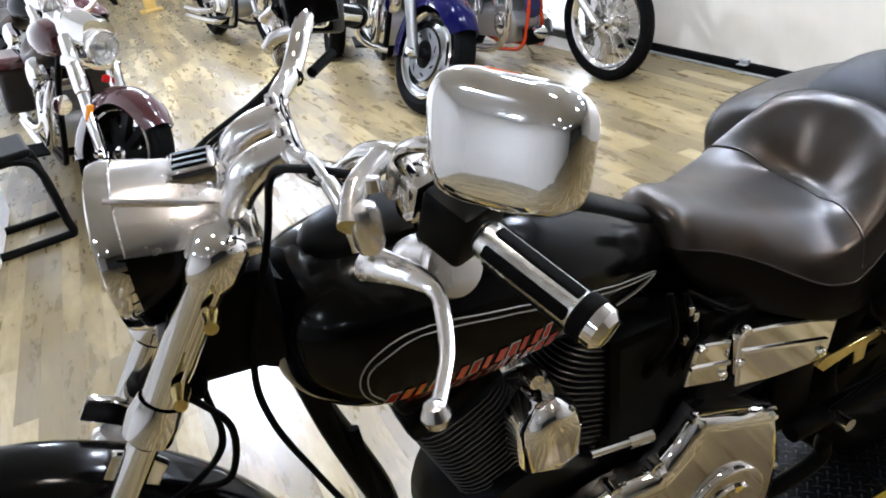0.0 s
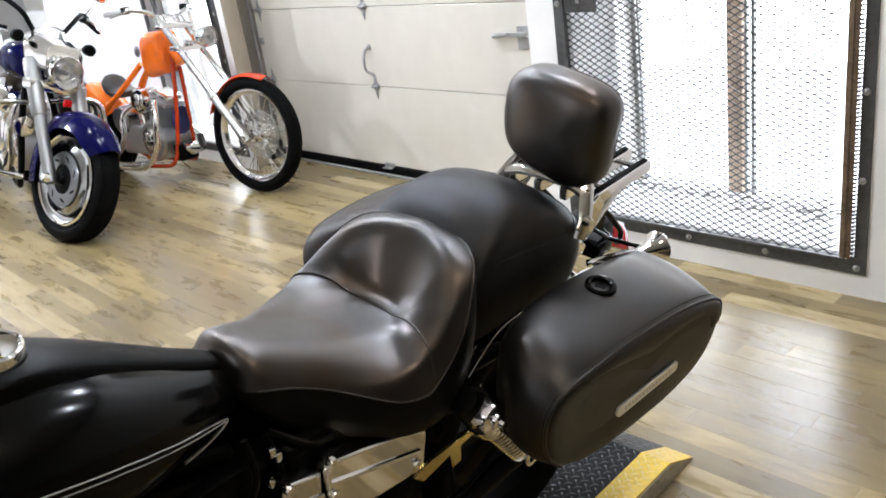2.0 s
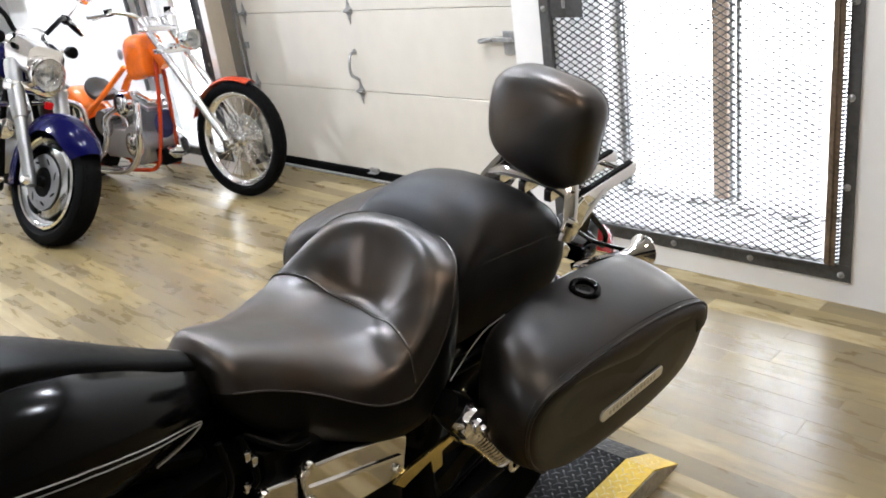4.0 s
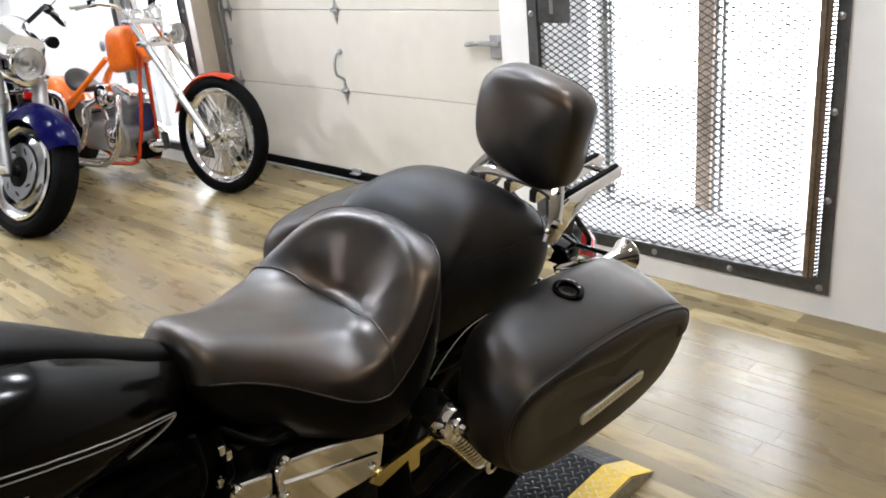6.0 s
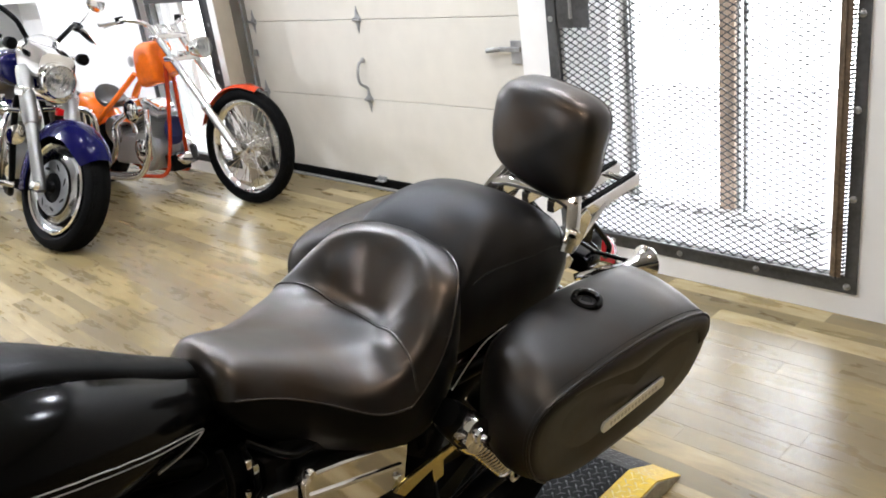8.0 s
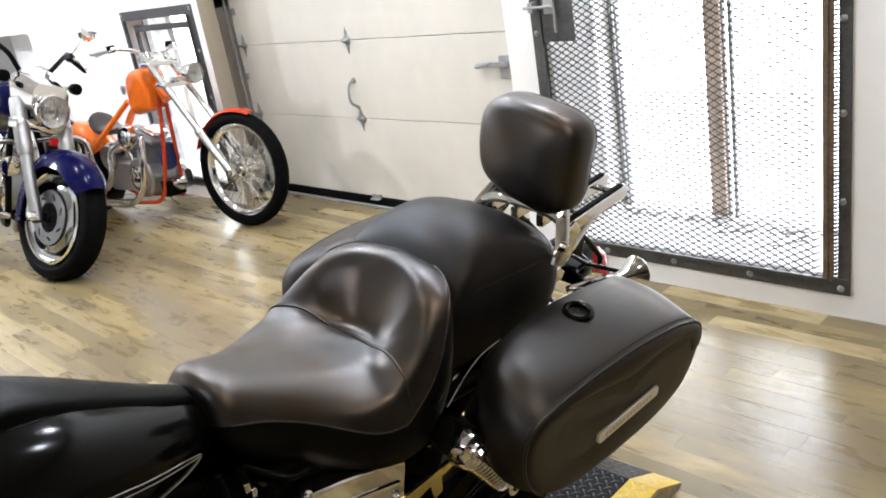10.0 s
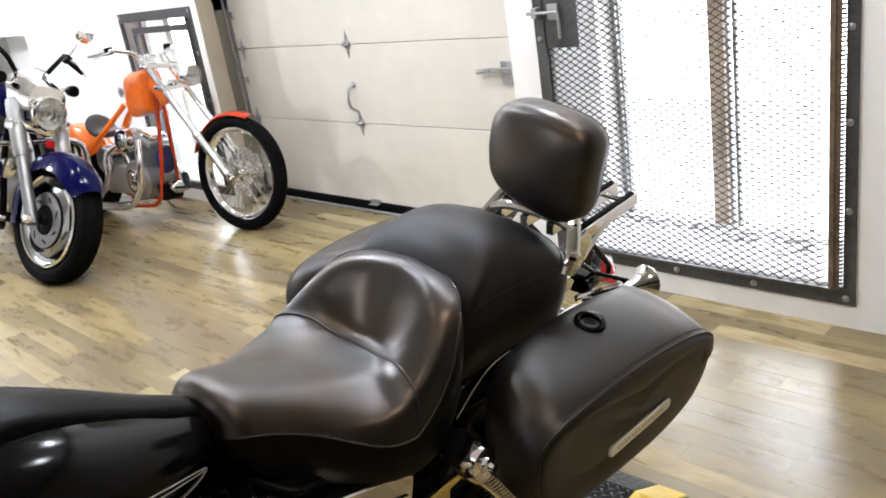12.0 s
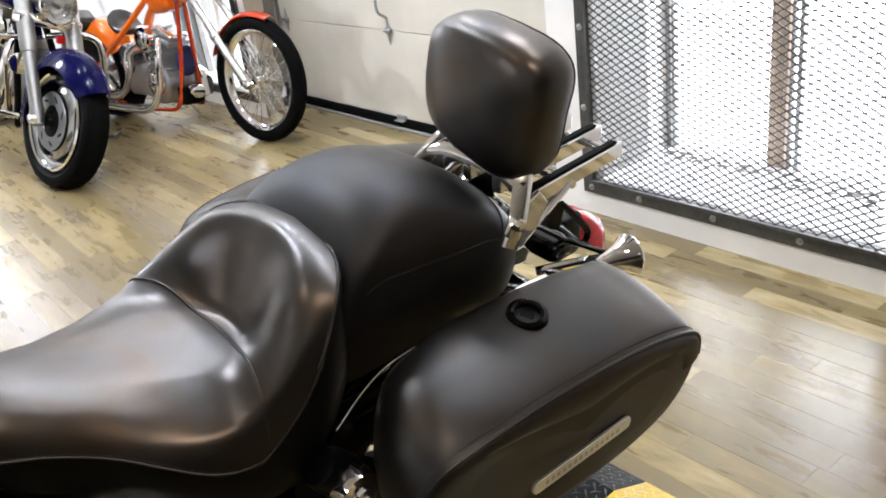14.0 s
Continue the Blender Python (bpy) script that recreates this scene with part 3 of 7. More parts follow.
# No fixture is in view; shape follows spots mirrored in chrome, places are chosen.
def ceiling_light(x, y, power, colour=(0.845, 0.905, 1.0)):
    ob = thing("ceiling_light", pose(x, y, HIGH), "unseen round white ceiling light with a bright glow", "ceiling light", "ceiling lights")
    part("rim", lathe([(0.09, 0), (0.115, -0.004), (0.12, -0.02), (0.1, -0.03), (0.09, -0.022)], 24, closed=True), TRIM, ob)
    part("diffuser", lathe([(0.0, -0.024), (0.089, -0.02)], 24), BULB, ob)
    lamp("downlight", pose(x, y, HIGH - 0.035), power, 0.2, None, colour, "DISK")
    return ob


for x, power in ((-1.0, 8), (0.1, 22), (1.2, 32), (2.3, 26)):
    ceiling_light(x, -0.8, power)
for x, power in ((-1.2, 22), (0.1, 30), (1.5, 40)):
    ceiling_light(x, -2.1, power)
# Extra light added to lift the floor near the right window.
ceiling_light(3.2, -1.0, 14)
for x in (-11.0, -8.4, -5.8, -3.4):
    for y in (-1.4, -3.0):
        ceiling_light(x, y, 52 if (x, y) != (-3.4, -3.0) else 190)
# Added rows out of view; they brighten the back wall that the chrome mirrors.
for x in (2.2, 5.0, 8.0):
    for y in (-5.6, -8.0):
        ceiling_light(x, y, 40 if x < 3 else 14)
# Warm lamps added out of view for brown highlights on the leather.
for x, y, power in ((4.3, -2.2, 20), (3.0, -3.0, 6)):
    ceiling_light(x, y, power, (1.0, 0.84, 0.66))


# ---- alcove, plinth and chair ----
shelf = thing("wall_shelf", pose(0, 0, 0), "white shelf inside the wall alcove", "shelf")
part("board", box((-5.28, WALL_Y + 0.004, 0.804), (-3.95, WALL_Y + 0.295, 0.83), 0.002), TRIM, shelf)
bx = thing("cardboard_box", pose(-4.08, WALL_Y + 0.14, 0.831), "brown cardboard box on the alcove shelf", "box")
part("body", box((-0.11, -0.08, 0), (0.11, 0.1, 0.075), 0.004), CARD, bx)
part("flap", box((0.06, -0.06, 0.077), (0.075, 0.1, 0.3), 0.003, m=pose(0, 0, 0, 0, 8, 0)), CARD, bx)
sh = thing("work_glove", pose(-4.12, WALL_Y + 0.13, 0.909), "dark leather glove lying on a box", "glove")
part("body", lathe([(0.0, 0.05), (0.03, 0.045), (0.055, 0.025), (0.06, 0.0)], 14, pose(0, 0, 0) @ Matrix.Diagonal((1.2, 0.8, 1, 1))), LEATHER, sh)
plinth = thing("display_plinth", pose(-0.92, -4.3, 0), "white painted display block on the floor", "plinth")
part("body", box((-0.45, -0.28, 0), (0.46, 0.27, 0.5), 0.008), WALL, plinth)
part("top", box((-0.47, -0.29, 0.5), (0.48, 0.29, 0.52), 0.006), TRIM, plinth)


def chair():
    ob = thing("metal_chair", pose(-0.78, -3.92, 0, 0, 0, 8), "black tubular metal chair beside a white block", "chair")
    for x in (-0.2, 0.2):
        part("leg", tube(smooth_path([(x, -0.25, 0.43), (x, -0.05, 0.45), (x, 0.1, 0.44), (x, 0.17, 0.36), (x, 0.2, 0.1), (x, 0.21, 0.03), (x, 0.15, 0.018), (x, -0.26, 0.018)]), 0.021, 12), CHAIR, ob)
        part("foot_cap", lathe([(0.0, 0), (0.016, 0.002), (0.016, 0.02), (0, 0.022)], 10, pose(x, 0.19, 0.0)), RUBBER, ob)
    part("crossbar", tube([(-0.2, 0.19, 0.13), (0.2, 0.19, 0.13)], 0.016, 10), CHAIR, ob)
    part("seat", box((-0.22, -0.26, 0.452), (0.22, 0.16, 0.49), 0.014), CHAIR, ob, "black padded seat")
    part("back_frame", tube(smooth_path([(-0.2, -0.25, 0.43), (-0.2, -0.3, 0.7), (-0.15, -0.32, 0.8), (0.15, -0.32, 0.8), (0.2, -0.3, 0.7), (0.2, -0.25, 0.43)]), 0.0165, 10), CHAIR, ob)
    return ob


chair()
post = thing("pine_post", pose(-9.5, -2.45, 0), "yellow varnished pine post standing on the floor", "post")
part("post", box((-0.08, -0.08, 0), (0.08, 0.08, 2.0), 0.01), YELLOW_WOOD, post)
part("foot", box((-0.16, -0.16, 0), (0.16, 0.16, 0.04), 0.008), YELLOW_WOOD, post)
dark = thing("roller_shutter", pose(WEST + 0.02, -2.6, 0), "dark roller shutter at the far end of the room", "shutter")
for k in range(14):
    part("slat", box((0, -1.6, 0.02 + k * 0.15), (0.03, 1.6, 0.165 + k * 0.15), 0.01), STEEL, dark)


# ---- low stand under the black motorcycle ----
def tread_plate():
    stand = thing("motorcycle_stand", pose(2.616, -2.33, 0, 0, 0, 2), "low black tread-plate stand with worn yellow edges", "stand")
    top, half, edge, back, ramp = 0.058, 0.253, 0.085, 0.80, 0.115
    seam = 0.28
    y0 = -1.75
    # decks: two plates with a seam, then the short ramp
    for a, b in ((y0, seam - 0.006), (seam + 0.006, back)):
        part("deck", box((-half + edge, a, top - 0.005), (half - edge, b, top), 0.001), PLATE, stand)
        for s in (-1, 1):
            x0, x1 = sorted((s * (half - edge + 0.001), s * half))
            part("edge_strip", box((x0, a, top - 0.005), (x1, b, top), 0.001), PLATE_YELLOW, stand, "yellow painted edge strip")
            x0, x1 = sorted((s * (half - 0.005), s * (half + 0.002)))
            part("side_plate", box((x0, a, 0.001), (x1, b, top - 0.006), 0.001), PLATE_RAW, stand, "bare metal side plate")

    def slope(x0, x1, name, material):
        p = [(back, top), (back + ramp, 0.004), (back + ramp, 0.0), (back, top - 0.005)]
        part(name, loft([[(x, y, z) for y, z in p] for x in (x0, x1)]), material, stand, sharp=15)

    slope(-half + edge, half - edge, "ramp", PLATE)
    for s in (-1, 1):
        slope(*sorted((s * (half - edge + 0.001), s * half)), "ramp_edge", PLATE_YELLOW)
        bm = prism([(back, 0.0005), (back + ramp, 0.0005), (back, top - 0.006)], 0.004, m=Matrix(((0, 0, 1, s * half - 0.002), (1, 0, 0, 0), (0, 1, 0, 0), (0, 0, 0, 1))))
        part("ramp_side", bm, PLATE_RAW, stand, sharp=15)

    # raised lugs, joined
    def lugs(name, material, inside, ya, yb, tilt=None, pitch=0.03, side=0):
        verts, faces = [], []
        r0 = int(half * 2 / pitch)
        for i in range(-r0, r0):
            for j in range(int((yb - ya) / pitch)):
                x, y = (i + 0.5) * pitch * 0.5, ya + (j + 0.5) * pitch + (0.5 * pitch if i % 2 else 0)
                if not inside(x) or y > yb - 0.012:
                    continue
                d = Vector((0.7, 0.7, 0)) if i % 2 else Vector((-0.7, 0.7, 0))
                n = Vector((-d.y, d.x, 0)) * 0.0028
                base = len(verts)
                z = top
                for t, up in ((-0.0135, 0), (0.0, 0.0042), (0.0135, 0)):
                    for k in (-1, 1):
                        q = Vector((x, y, 0)) + d * t + n * (k if up else 0.25 * k)
                        zz = top - (q.y - back) / ramp * (top - 0.004) if q.y > back else top
                        verts.append((q.x, q.y, zz + up + 0.0002))
                faces.extend([(base, base + 1, base + 3, base + 2), (base + 2, base + 3, base + 5, base + 4)])
        me = bpy.data.meshes.new(name)
        me.from_pydata(verts, [], faces)
        me.materials.append(material)
        ob = new(name, me)
        ob.parent, ob["kind"] = stand, "stuff"

    lugs("deck_relief", LUG, lambda x: abs(x) < half - edge - 0.008, y0, back + ramp)
    lugs("edge_relief", YELLOW_LUG, lambda x: half - edge + 0.008 < abs(x) < half - 0.008, y0, back + ramp)
    # slanted lugs on the bare side plate
    verts, faces = [], []
    for j in range(int((back - y0) / 0.02)):
        y, z = y0 + j * 0.02, 0.022 + 0.012 * (j % 2)
        base = len(verts)
        for t, up in ((-0.015, 0), (0, 0.0034), (0.015, 0)):
            for k in (-1, 1):
                verts.append((half + 0.0022 + up, y + t * 0.75 * (1 if j % 2 else -1) - k * 0.0022, z + t * 0.7 + k * 0.0022))
        faces.extend([(base, base + 1, base + 3, base + 2), (base + 2, base + 3, base + 5, base + 4)])
    me = bpy.data.meshes.new("side_relief")
    me.from_pydata(verts, [], faces)
    me.materials.append(PLATE_RAW)
    ob = new("side_relief", me)
    ob.parent, ob["kind"] = stand, "stuff"
    return stand


tread_plate()

# ---- shared motorcycle parts; vehicles are built with x to their left, y to the rear, z up ----
def wheel(owner, c, radius, width, rim, m=None, spokes=0, cast=0, disc=True, hub_mat=CHROME, rim_mat=CHROME, seg=40):
    """A wheel with its axle along x: tyre, rim, hub, spokes or cast blades, brake disc. One part, with sub-parts."""
    at = (m or Matrix()) @ Matrix.Translation(c)
    w, t = width / 2, radius - rim
    prof = [(rim + 0.004, -w * 0.62), (rim + t * 0.35, -w * 0.98), (rim + t * 0.62, -w), (rim + t * 0.85, -w * 0.8), (radius - 0.006, -w * 0.45), (radius, -w * 0.12),
            (radius, w * 0.12), (radius - 0.006, w * 0.45), (rim + t * 0.85, w * 0.8), (rim + t * 0.62, w), (rim + t * 0.35, w * 0.98), (rim + 0.004, w * 0.62)]
    tyre = part("wheel", lathe(prof, seg, SIDEWAYS), RUBBER, owner)
    tyre.matrix_local = at
    # tread grooves: thin raised blocks along the crown
    bm = bmesh.new()
    n = 36
    for k in range(n):
        a = 2 * math.pi * k / n
        for s in (-1, 1):
            box((s * w * 0.42 - w * 0.2, -0.011, radius - 0.016), (s * w * 0.42 + w * 0.2, 0.011, radius - 0.0062), 0.0, bm, pose(0, 0, 0, math.degrees(a) + 5 * s, 0, 0))
    part("tread", bm, RUBBER, tyre, kind="stuff")
    r = rim
    prof = [(r - 0.012, -w * 0.5), (r + 0.006, -w * 0.66), (r + 0.009, -w * 0.6), (r - 0.004, -w * 0.42), (r - 0.02, 0), (r - 0.004, w * 0.42), (r + 0.009, w * 0.6), (r + 0.006, w * 0.66), (r - 0.012, w * 0.5), (r - 0.026, 0)]
    part("rim", lathe(prof, seg, SIDEWAYS, closed=True), rim_mat, tyre)
    hub = part("hub", lathe([(0.0, -w * 0.95), (0.022, -w * 0.95), (0.024, -w * 0.6), (0.042, -w * 0.55), (0.042, -w * 0.45), (0.024, -w * 0.3), (0.024, w * 0.3), (0.042, w * 0.45), (0.042, w * 0.55), (0.024, w * 0.6), (0.022, w * 0.95), (0, w * 0.95)], 20, SIDEWAYS), hub_mat, tyre)
    if spokes:
        one = None
        for k in range(spokes):
            a = 2 * math.pi * k / spokes
            lead = (1 if (k // 2) % 2 else -1) * 0.55
            s = 1 if k % 2 else -1
            p = Vector((s * w * 0.5, 0.04 * math.cos(a + lead), 0.04 * math.sin(a + lead)))
            q = Vector((s * w * 0.08, (r - 0.018) * math.cos(a), (r - 0.018) * math.sin(a)))
            part("spoke", tube([p, q], 0.0021, 6), CHROME, tyre)
    for k in range(cast):
        a = 360 * k / cast
        bm = loft([[(x * w, y0, z) for x, y0 in ((-sx, -sy), (sx, -sy), (sx, sy), (-sx, sy))] for z, sx, sy in ((0.03, 0.45, 0.022), (r * 0.45, 0.34, 0.02), (r * 0.8, 0.3, 0.026), (r - 0.012, 0.34, 0.04))])
        bmesh.ops.transform(bm, matrix=pose(0, 0, 0, a, 0, 0), verts=bm.verts)
        part("blade", bm, rim_mat, tyre)
    if disc:
        for s in (1,) if disc is True else (1, -1):
            bm = lathe([(0.075, 0), (0.145, 0), (0.145, 0.005), (0.075, 0.005)], 36, pose(s * w * 0.72, 0, 0) @ SIDEWAYS, closed=True)
            for k in range(6):
                box((s * w * 0.72, -0.008, 0.03), (s * w * 0.72 + 0.004, 0.008, 0.08), 0.001, bm, pose(0, 0, 0, 60 * k, 0, 0))
            part("brake_disc", bm, ALLOY, tyre)
    return tyre


def fender(name, owner, c, r, half, a0, a1, material, m=None, flare=0.0, label="", drop=0.05, n=28, thick=0.0035, drop_front=None):
    """A mudguard: a rounded channel bent round the axle from angle a0 to a1 (degrees from straight up; positive to the front)."""
    rings = []
    for k in range(n + 1):
        deep = drop if drop_front is None else drop + (drop_front - drop) * ease(0.15, 0.6, k / n)
        outer = [(u * half, -deep * abs(u) ** 3.2) for u in [-1 + 2 * q / 12 for q in range(13)]]
        inner = [(x * (1 - thick / half), z - thick) for x, z in outer[::-1]]
        a = radians(a0 + (a1 - a0) * k / n)
        tip = 1 - max(0, k / n - 0.9) * 2.2
        rr = r + flare * max(0, k / n - 0.7) ** 2 * 8
        rings.append([(c[0] + x * tip, c[1] - (rr + z) * math.sin(a), c[2] + (rr + z) * math.cos(a)) for x, z in outer + inner])
    ob = part(name, loft(rings), material, owner, label)
    if m is not None:
        ob.matrix_local = m
    return ob


def cylinder(owner, base, lean, fins=11, size=0.075, pitch=0.0125, barrel=ENGINE, edge=FIN, head=ENGINE, cover=CHROME):
    """A finned barrel with head and rocker cover, leaning by that many degrees to the rear. Its fins are sub-parts."""
    at = Matrix.Translation(base) @ pose(0, 0, 0, -lean, 0, 0)
    body = part("cylinder", lathe([(size * 0.72, 0), (size * 0.72, fins * pitch)], 20), barrel, owner)
    body.matrix_local = at
    fin = None
    for k in range(fins):
        s = size * (0.96 + 0.06 * math.sin(k / fins * math.pi))
        if fin is None:
            o = []
            for q in range(20):
                a = 2 * math.pi * q / 20
                e = 0.6
                o.append((size * math.copysign(abs(math.cos(a)) ** e, math.cos(a)), size * math.copysign(abs(math.sin(a)) ** e, math.sin(a))))
            fin = part("fin", prism(o, 0.003, 0.0008, seg=1), edge, body)
            fin.matrix_local = pose(0, 0, 0.004)
        else:
            ob = shared("fin", fin, pose(0, 0, 0.004 + k * pitch), body)
    h = fins * pitch
    part("head", box((-size * 0.9, -size * 0.95, h + 0.002), (size * 0.9, size * 0.95, h + 0.035), 0.008), head, body)
    part("rocker_cover", box((-size * 0.78, -size * 0.85, h + 0.036), (size * 0.78, size * 0.85, h + 0.075), 0.018, seg=3), cover, body)
    return body


def lamp_bucket(owner, at, r, deep, shell, m=None, blunt=False):
    """A headlight whose glass faces -y."""
    face = (m or Matrix()) @ Matrix.Translation(at) @ pose(0, 0, 0, 90, 0, 0)
    prof = [(0.0, -deep), (r * 0.35, -deep * 0.96), (r * 0.7, -deep * 0.72), (r * 0.92, -deep * 0.38), (r, -deep * 0.08), (r, 0)]
    if blunt:
        prof = [(0.0, -deep), (r * 0.5, -deep * 0.985), (r * 0.68, -deep * 0.93), (r * 0.8, -deep * 0.8), (r * 0.9, -deep * 0.52), (r * 0.97, -deep * 0.24), (r, -deep * 0.06), (r, 0)]
    body = part("headlight", lathe(prof, 40), shell, owner)
    body.matrix_local = face
    part("bezel", lathe([(r * 0.9, 0.01), (r * 0.93, 0.016), (r * 1.02, 0.012), (r * 1.05, 0.0), (r * 1.03, -0.014), (r * 0.98, -0.016)], 36, closed=True), CHROME, body)
    part("reflector", lathe([(r * 0.94, 0.004), (r * 0.88, 0.001), (r * 0.7, -0.003), (r * 0.66, -0.012), (r * 0.5, -0.02), (r * 0.44, -0.008), (r * 0.4, -0.024), (0.0, -0.034)], 32), LAMP_GLASS, body, "stepped silver reflector")
    part("lens", lathe([(0.0, 0.024), (r * 0.4, 0.022), (r * 0.75, 0.015), (r * 0.92, 0.006), (r * 0.91, 0.004), (r * 0.74, 0.012), (r * 0.4, 0.019), (0.0, 0.021)], 32), SCREEN, body, "clear headlight glass")
    part("bulb_shield", lathe([(0.0, 0.006), (r * 0.13, 0.004), (r * 0.16, -0.004), (r * 0.16, -0.03)], 14), CAST_DARK, body, "dark bulb shield")
    return body


# ---- the black motorcycle on the stand ----
BIKE = pose(2.616, -2.33, 0.06, 0, 9, 2)
bike = thing("motorcycle", BIKE, "black cruiser motorcycle with chrome trim and leather bags", "motorcycle")


# Rider's seat: rows of y, half width, height of the side seam, lower edge
SEAT = [(-0.272, 0.03, 0.8, 0.785), (-0.262, 0.07, 0.803, 0.765), (-0.24, 0.09, 0.803, 0.735), (-0.2, 0.101, 0.79, 0.7), (-0.15, 0.118, 0.766, 0.668), (-0.1, 0.149, 0.74, 0.648),
        (-0.05, 0.178, 0.717, 0.634), (0.0, 0.189, 0.704, 0.624), (0.05, 0.19, 0.712, 0.622), (0.09, 0.187, 0.742, 0.638), (0.125, 0.181, 0.785, 0.66), (0.21, 0.166, 0.83, 0.69)]
# middle line of the pan, and by the angle round the dish (0 at the side, 90 behind): crest, its place, outer seam
PAN = [(-0.272, 0.822), (-0.264, 0.842), (-0.246, 0.857), (-0.225, 0.855), (-0.19, 0.842), (-0.15, 0.825), (-0.09, 0.803), (-0.03, 0.787), (0.02, 0.778), (0.06, 0.774), (0.1, 0.776), (0.2, 0.79)]
DISH = [(0, 0.764, 0.84, 0.704), (16, 0.788, 0.86, 0.742), (31, 0.83, 0.86, 0.8), (43, 0.863, 0.84, 0.853), (60, 0.884, 0.825, 0.874), (90, 0.894, 0.815, 0.884)]
SEAT_ROWS, PAN_ROWS, DISH_ROWS = (np.array(spline(q, 6)) for q in (SEAT, PAN, DISH))
REACH, BACK, SQUARE = 0.19, 0.205, 2.8


def along_y(table, y, k=1):
    return float(np.interp(y, table[:, 0], table[:, k]))


def fuller(x, y):
    """The right shoulder of the seat stands a little fuller than the left one."""
    return ease(-0.27, -0.1, y) * (1 - ease(-0.02, 0.19, y)) if x < 0 else 0.0


def seat_top(x, y):
    """Height of the rider's seat: a rolled nose and a dished pan whose rim rises to the rear."""
    full = fuller(x, y)
    lift = 0.018 * full * ease(0.03, 0.17, -x)
    ax = abs(x) / (1 + 0.06 * full)
    pan = along_y(PAN_ROWS, y)
    q = min(1.0, ax / along_y(SEAT_ROWS, y))
    front = pan - (pan - along_y(SEAT_ROWS, y, 2)) * q ** (3.2 - 0.5 * ease(-0.18, -0.03, y))
    if y < -0.13:
        return front + lift
    v = max(0.0, y)
    q = ((ax / REACH) ** SQUARE + (v / BACK) ** SQUARE) ** (1 / SQUARE) if v else ax / along_y(SEAT_ROWS, y)
    if v:
        e = 2.0 + (SQUARE - 2.0) * min(1.0, q) ** 2  # rounder towards the middle of the bowl
        q = ((ax / REACH) ** e + (v / BACK) ** e) ** (1 / e)
    turn = math.degrees(math.atan2(v / BACK, ax / REACH))
    crest, place, outer = (along_y(DISH_ROWS, turn, k) for k in (1, 2, 3))
    if q < place:
        z = pan + (crest - pan) * ease(0.36, place, q)
    else:
        z = crest - (crest - outer) * min(1.2, (q - place) / (1 - place)) ** 2
    f = ease(-0.13, 0.06, y)
    return front * (1 - f) + z * f + lift


def seat_rim(k, n):
    """A point of the seat's outline in plan: k of n, from the nose along the left side to the back and on round."""
    t = 2 * k / n
    side = 1 if t <= 1 else -1
    t = t if t <= 1 else 2 - t
    if t < 0.5:
        y = -0.272 + 0.272 * (t / 0.5) ** 1.35
        return Vector((side * along_y(SEAT_ROWS, y) * (1 + 0.06 * fuller(side, y)) * (t > 0), y, 0))
    a = (t - 0.5) / 0.5 * math.pi / 2
    y = BACK * math.sin(a) ** (2 / SQUARE)
    return Vector((side * REACH * (1 + 0.06 * fuller(side, y)) * math.cos(a) ** (2 / SQUARE) if a < math.pi / 2 - 1e-6 else 0, y, 0))


N_RIM = 144
HEART = Vector((0, -0.03, 0))
rings = []
for q in [0.0005, 0.03] + [k / 34 for k in range(2, 35)]:
    ring = []
    for k in range(N_RIM):
        p = HEART.lerp(seat_rim(k, N_RIM), q)
        ring.append((p.x, p.y, seat_top(p.x, p.y)))
    rings.append(ring)
for grow, deep in ((1.012, 0.12), (1.018, 0.3), (1.01, 0.55), (0.985, 0.8), (0.93, 1.0)):
    ring = []
    for k, top in enumerate(rings[34]):
        p = seat_rim(k, N_RIM)
        low = along_y(SEAT_ROWS, p.y, 3)
        ring.append((p.x * grow, HEART.y + (p.y - HEART.y) * (1 + (grow - 1) * 0.6), top[2] + (low - top[2]) * deep))
    rings.append(ring)
seat = part("seat", loft(rings[:35], cap=False), LEATHER, bike, "black leather two-up touring seat with stitched seams", sharp=75)
# Rings below the seam, with far less specular than the leather above.
part("seat_skirt", loft(rings[34:], cap=False), SKIRT_BLACK, seat, "dull black skirt of the seat", sharp=75)

# Pillion pad behind it: rows of y, height, half width, height of the side seam, lower edge
PILLION = [(0.13, 0.79, 0.13, 0.76, 0.69), (0.155, 0.83, 0.14, 0.785, 0.69), (0.18, 0.866, 0.146, 0.815, 0.69), (0.205, 0.893, 0.148, 0.832, 0.69), (0.235, 0.914, 0.148, 0.838, 0.69), (0.27, 0.927, 0.148, 0.834, 0.691),
           (0.31, 0.931, 0.148, 0.83, 0.692), (0.36, 0.923, 0.151, 0.825, 0.692), (0.42, 0.898, 0.152, 0.82, 0.692), (0.47, 0.864, 0.146, 0.8, 0.692), (0.51, 0.822, 0.124, 0.77, 0.695), (0.54, 0.77, 0.086, 0.735, 0.7), (0.552, 0.722, 0.04, 0.716, 0.705)]
PILLION_ROWS = np.array(spline(PILLION, 6))


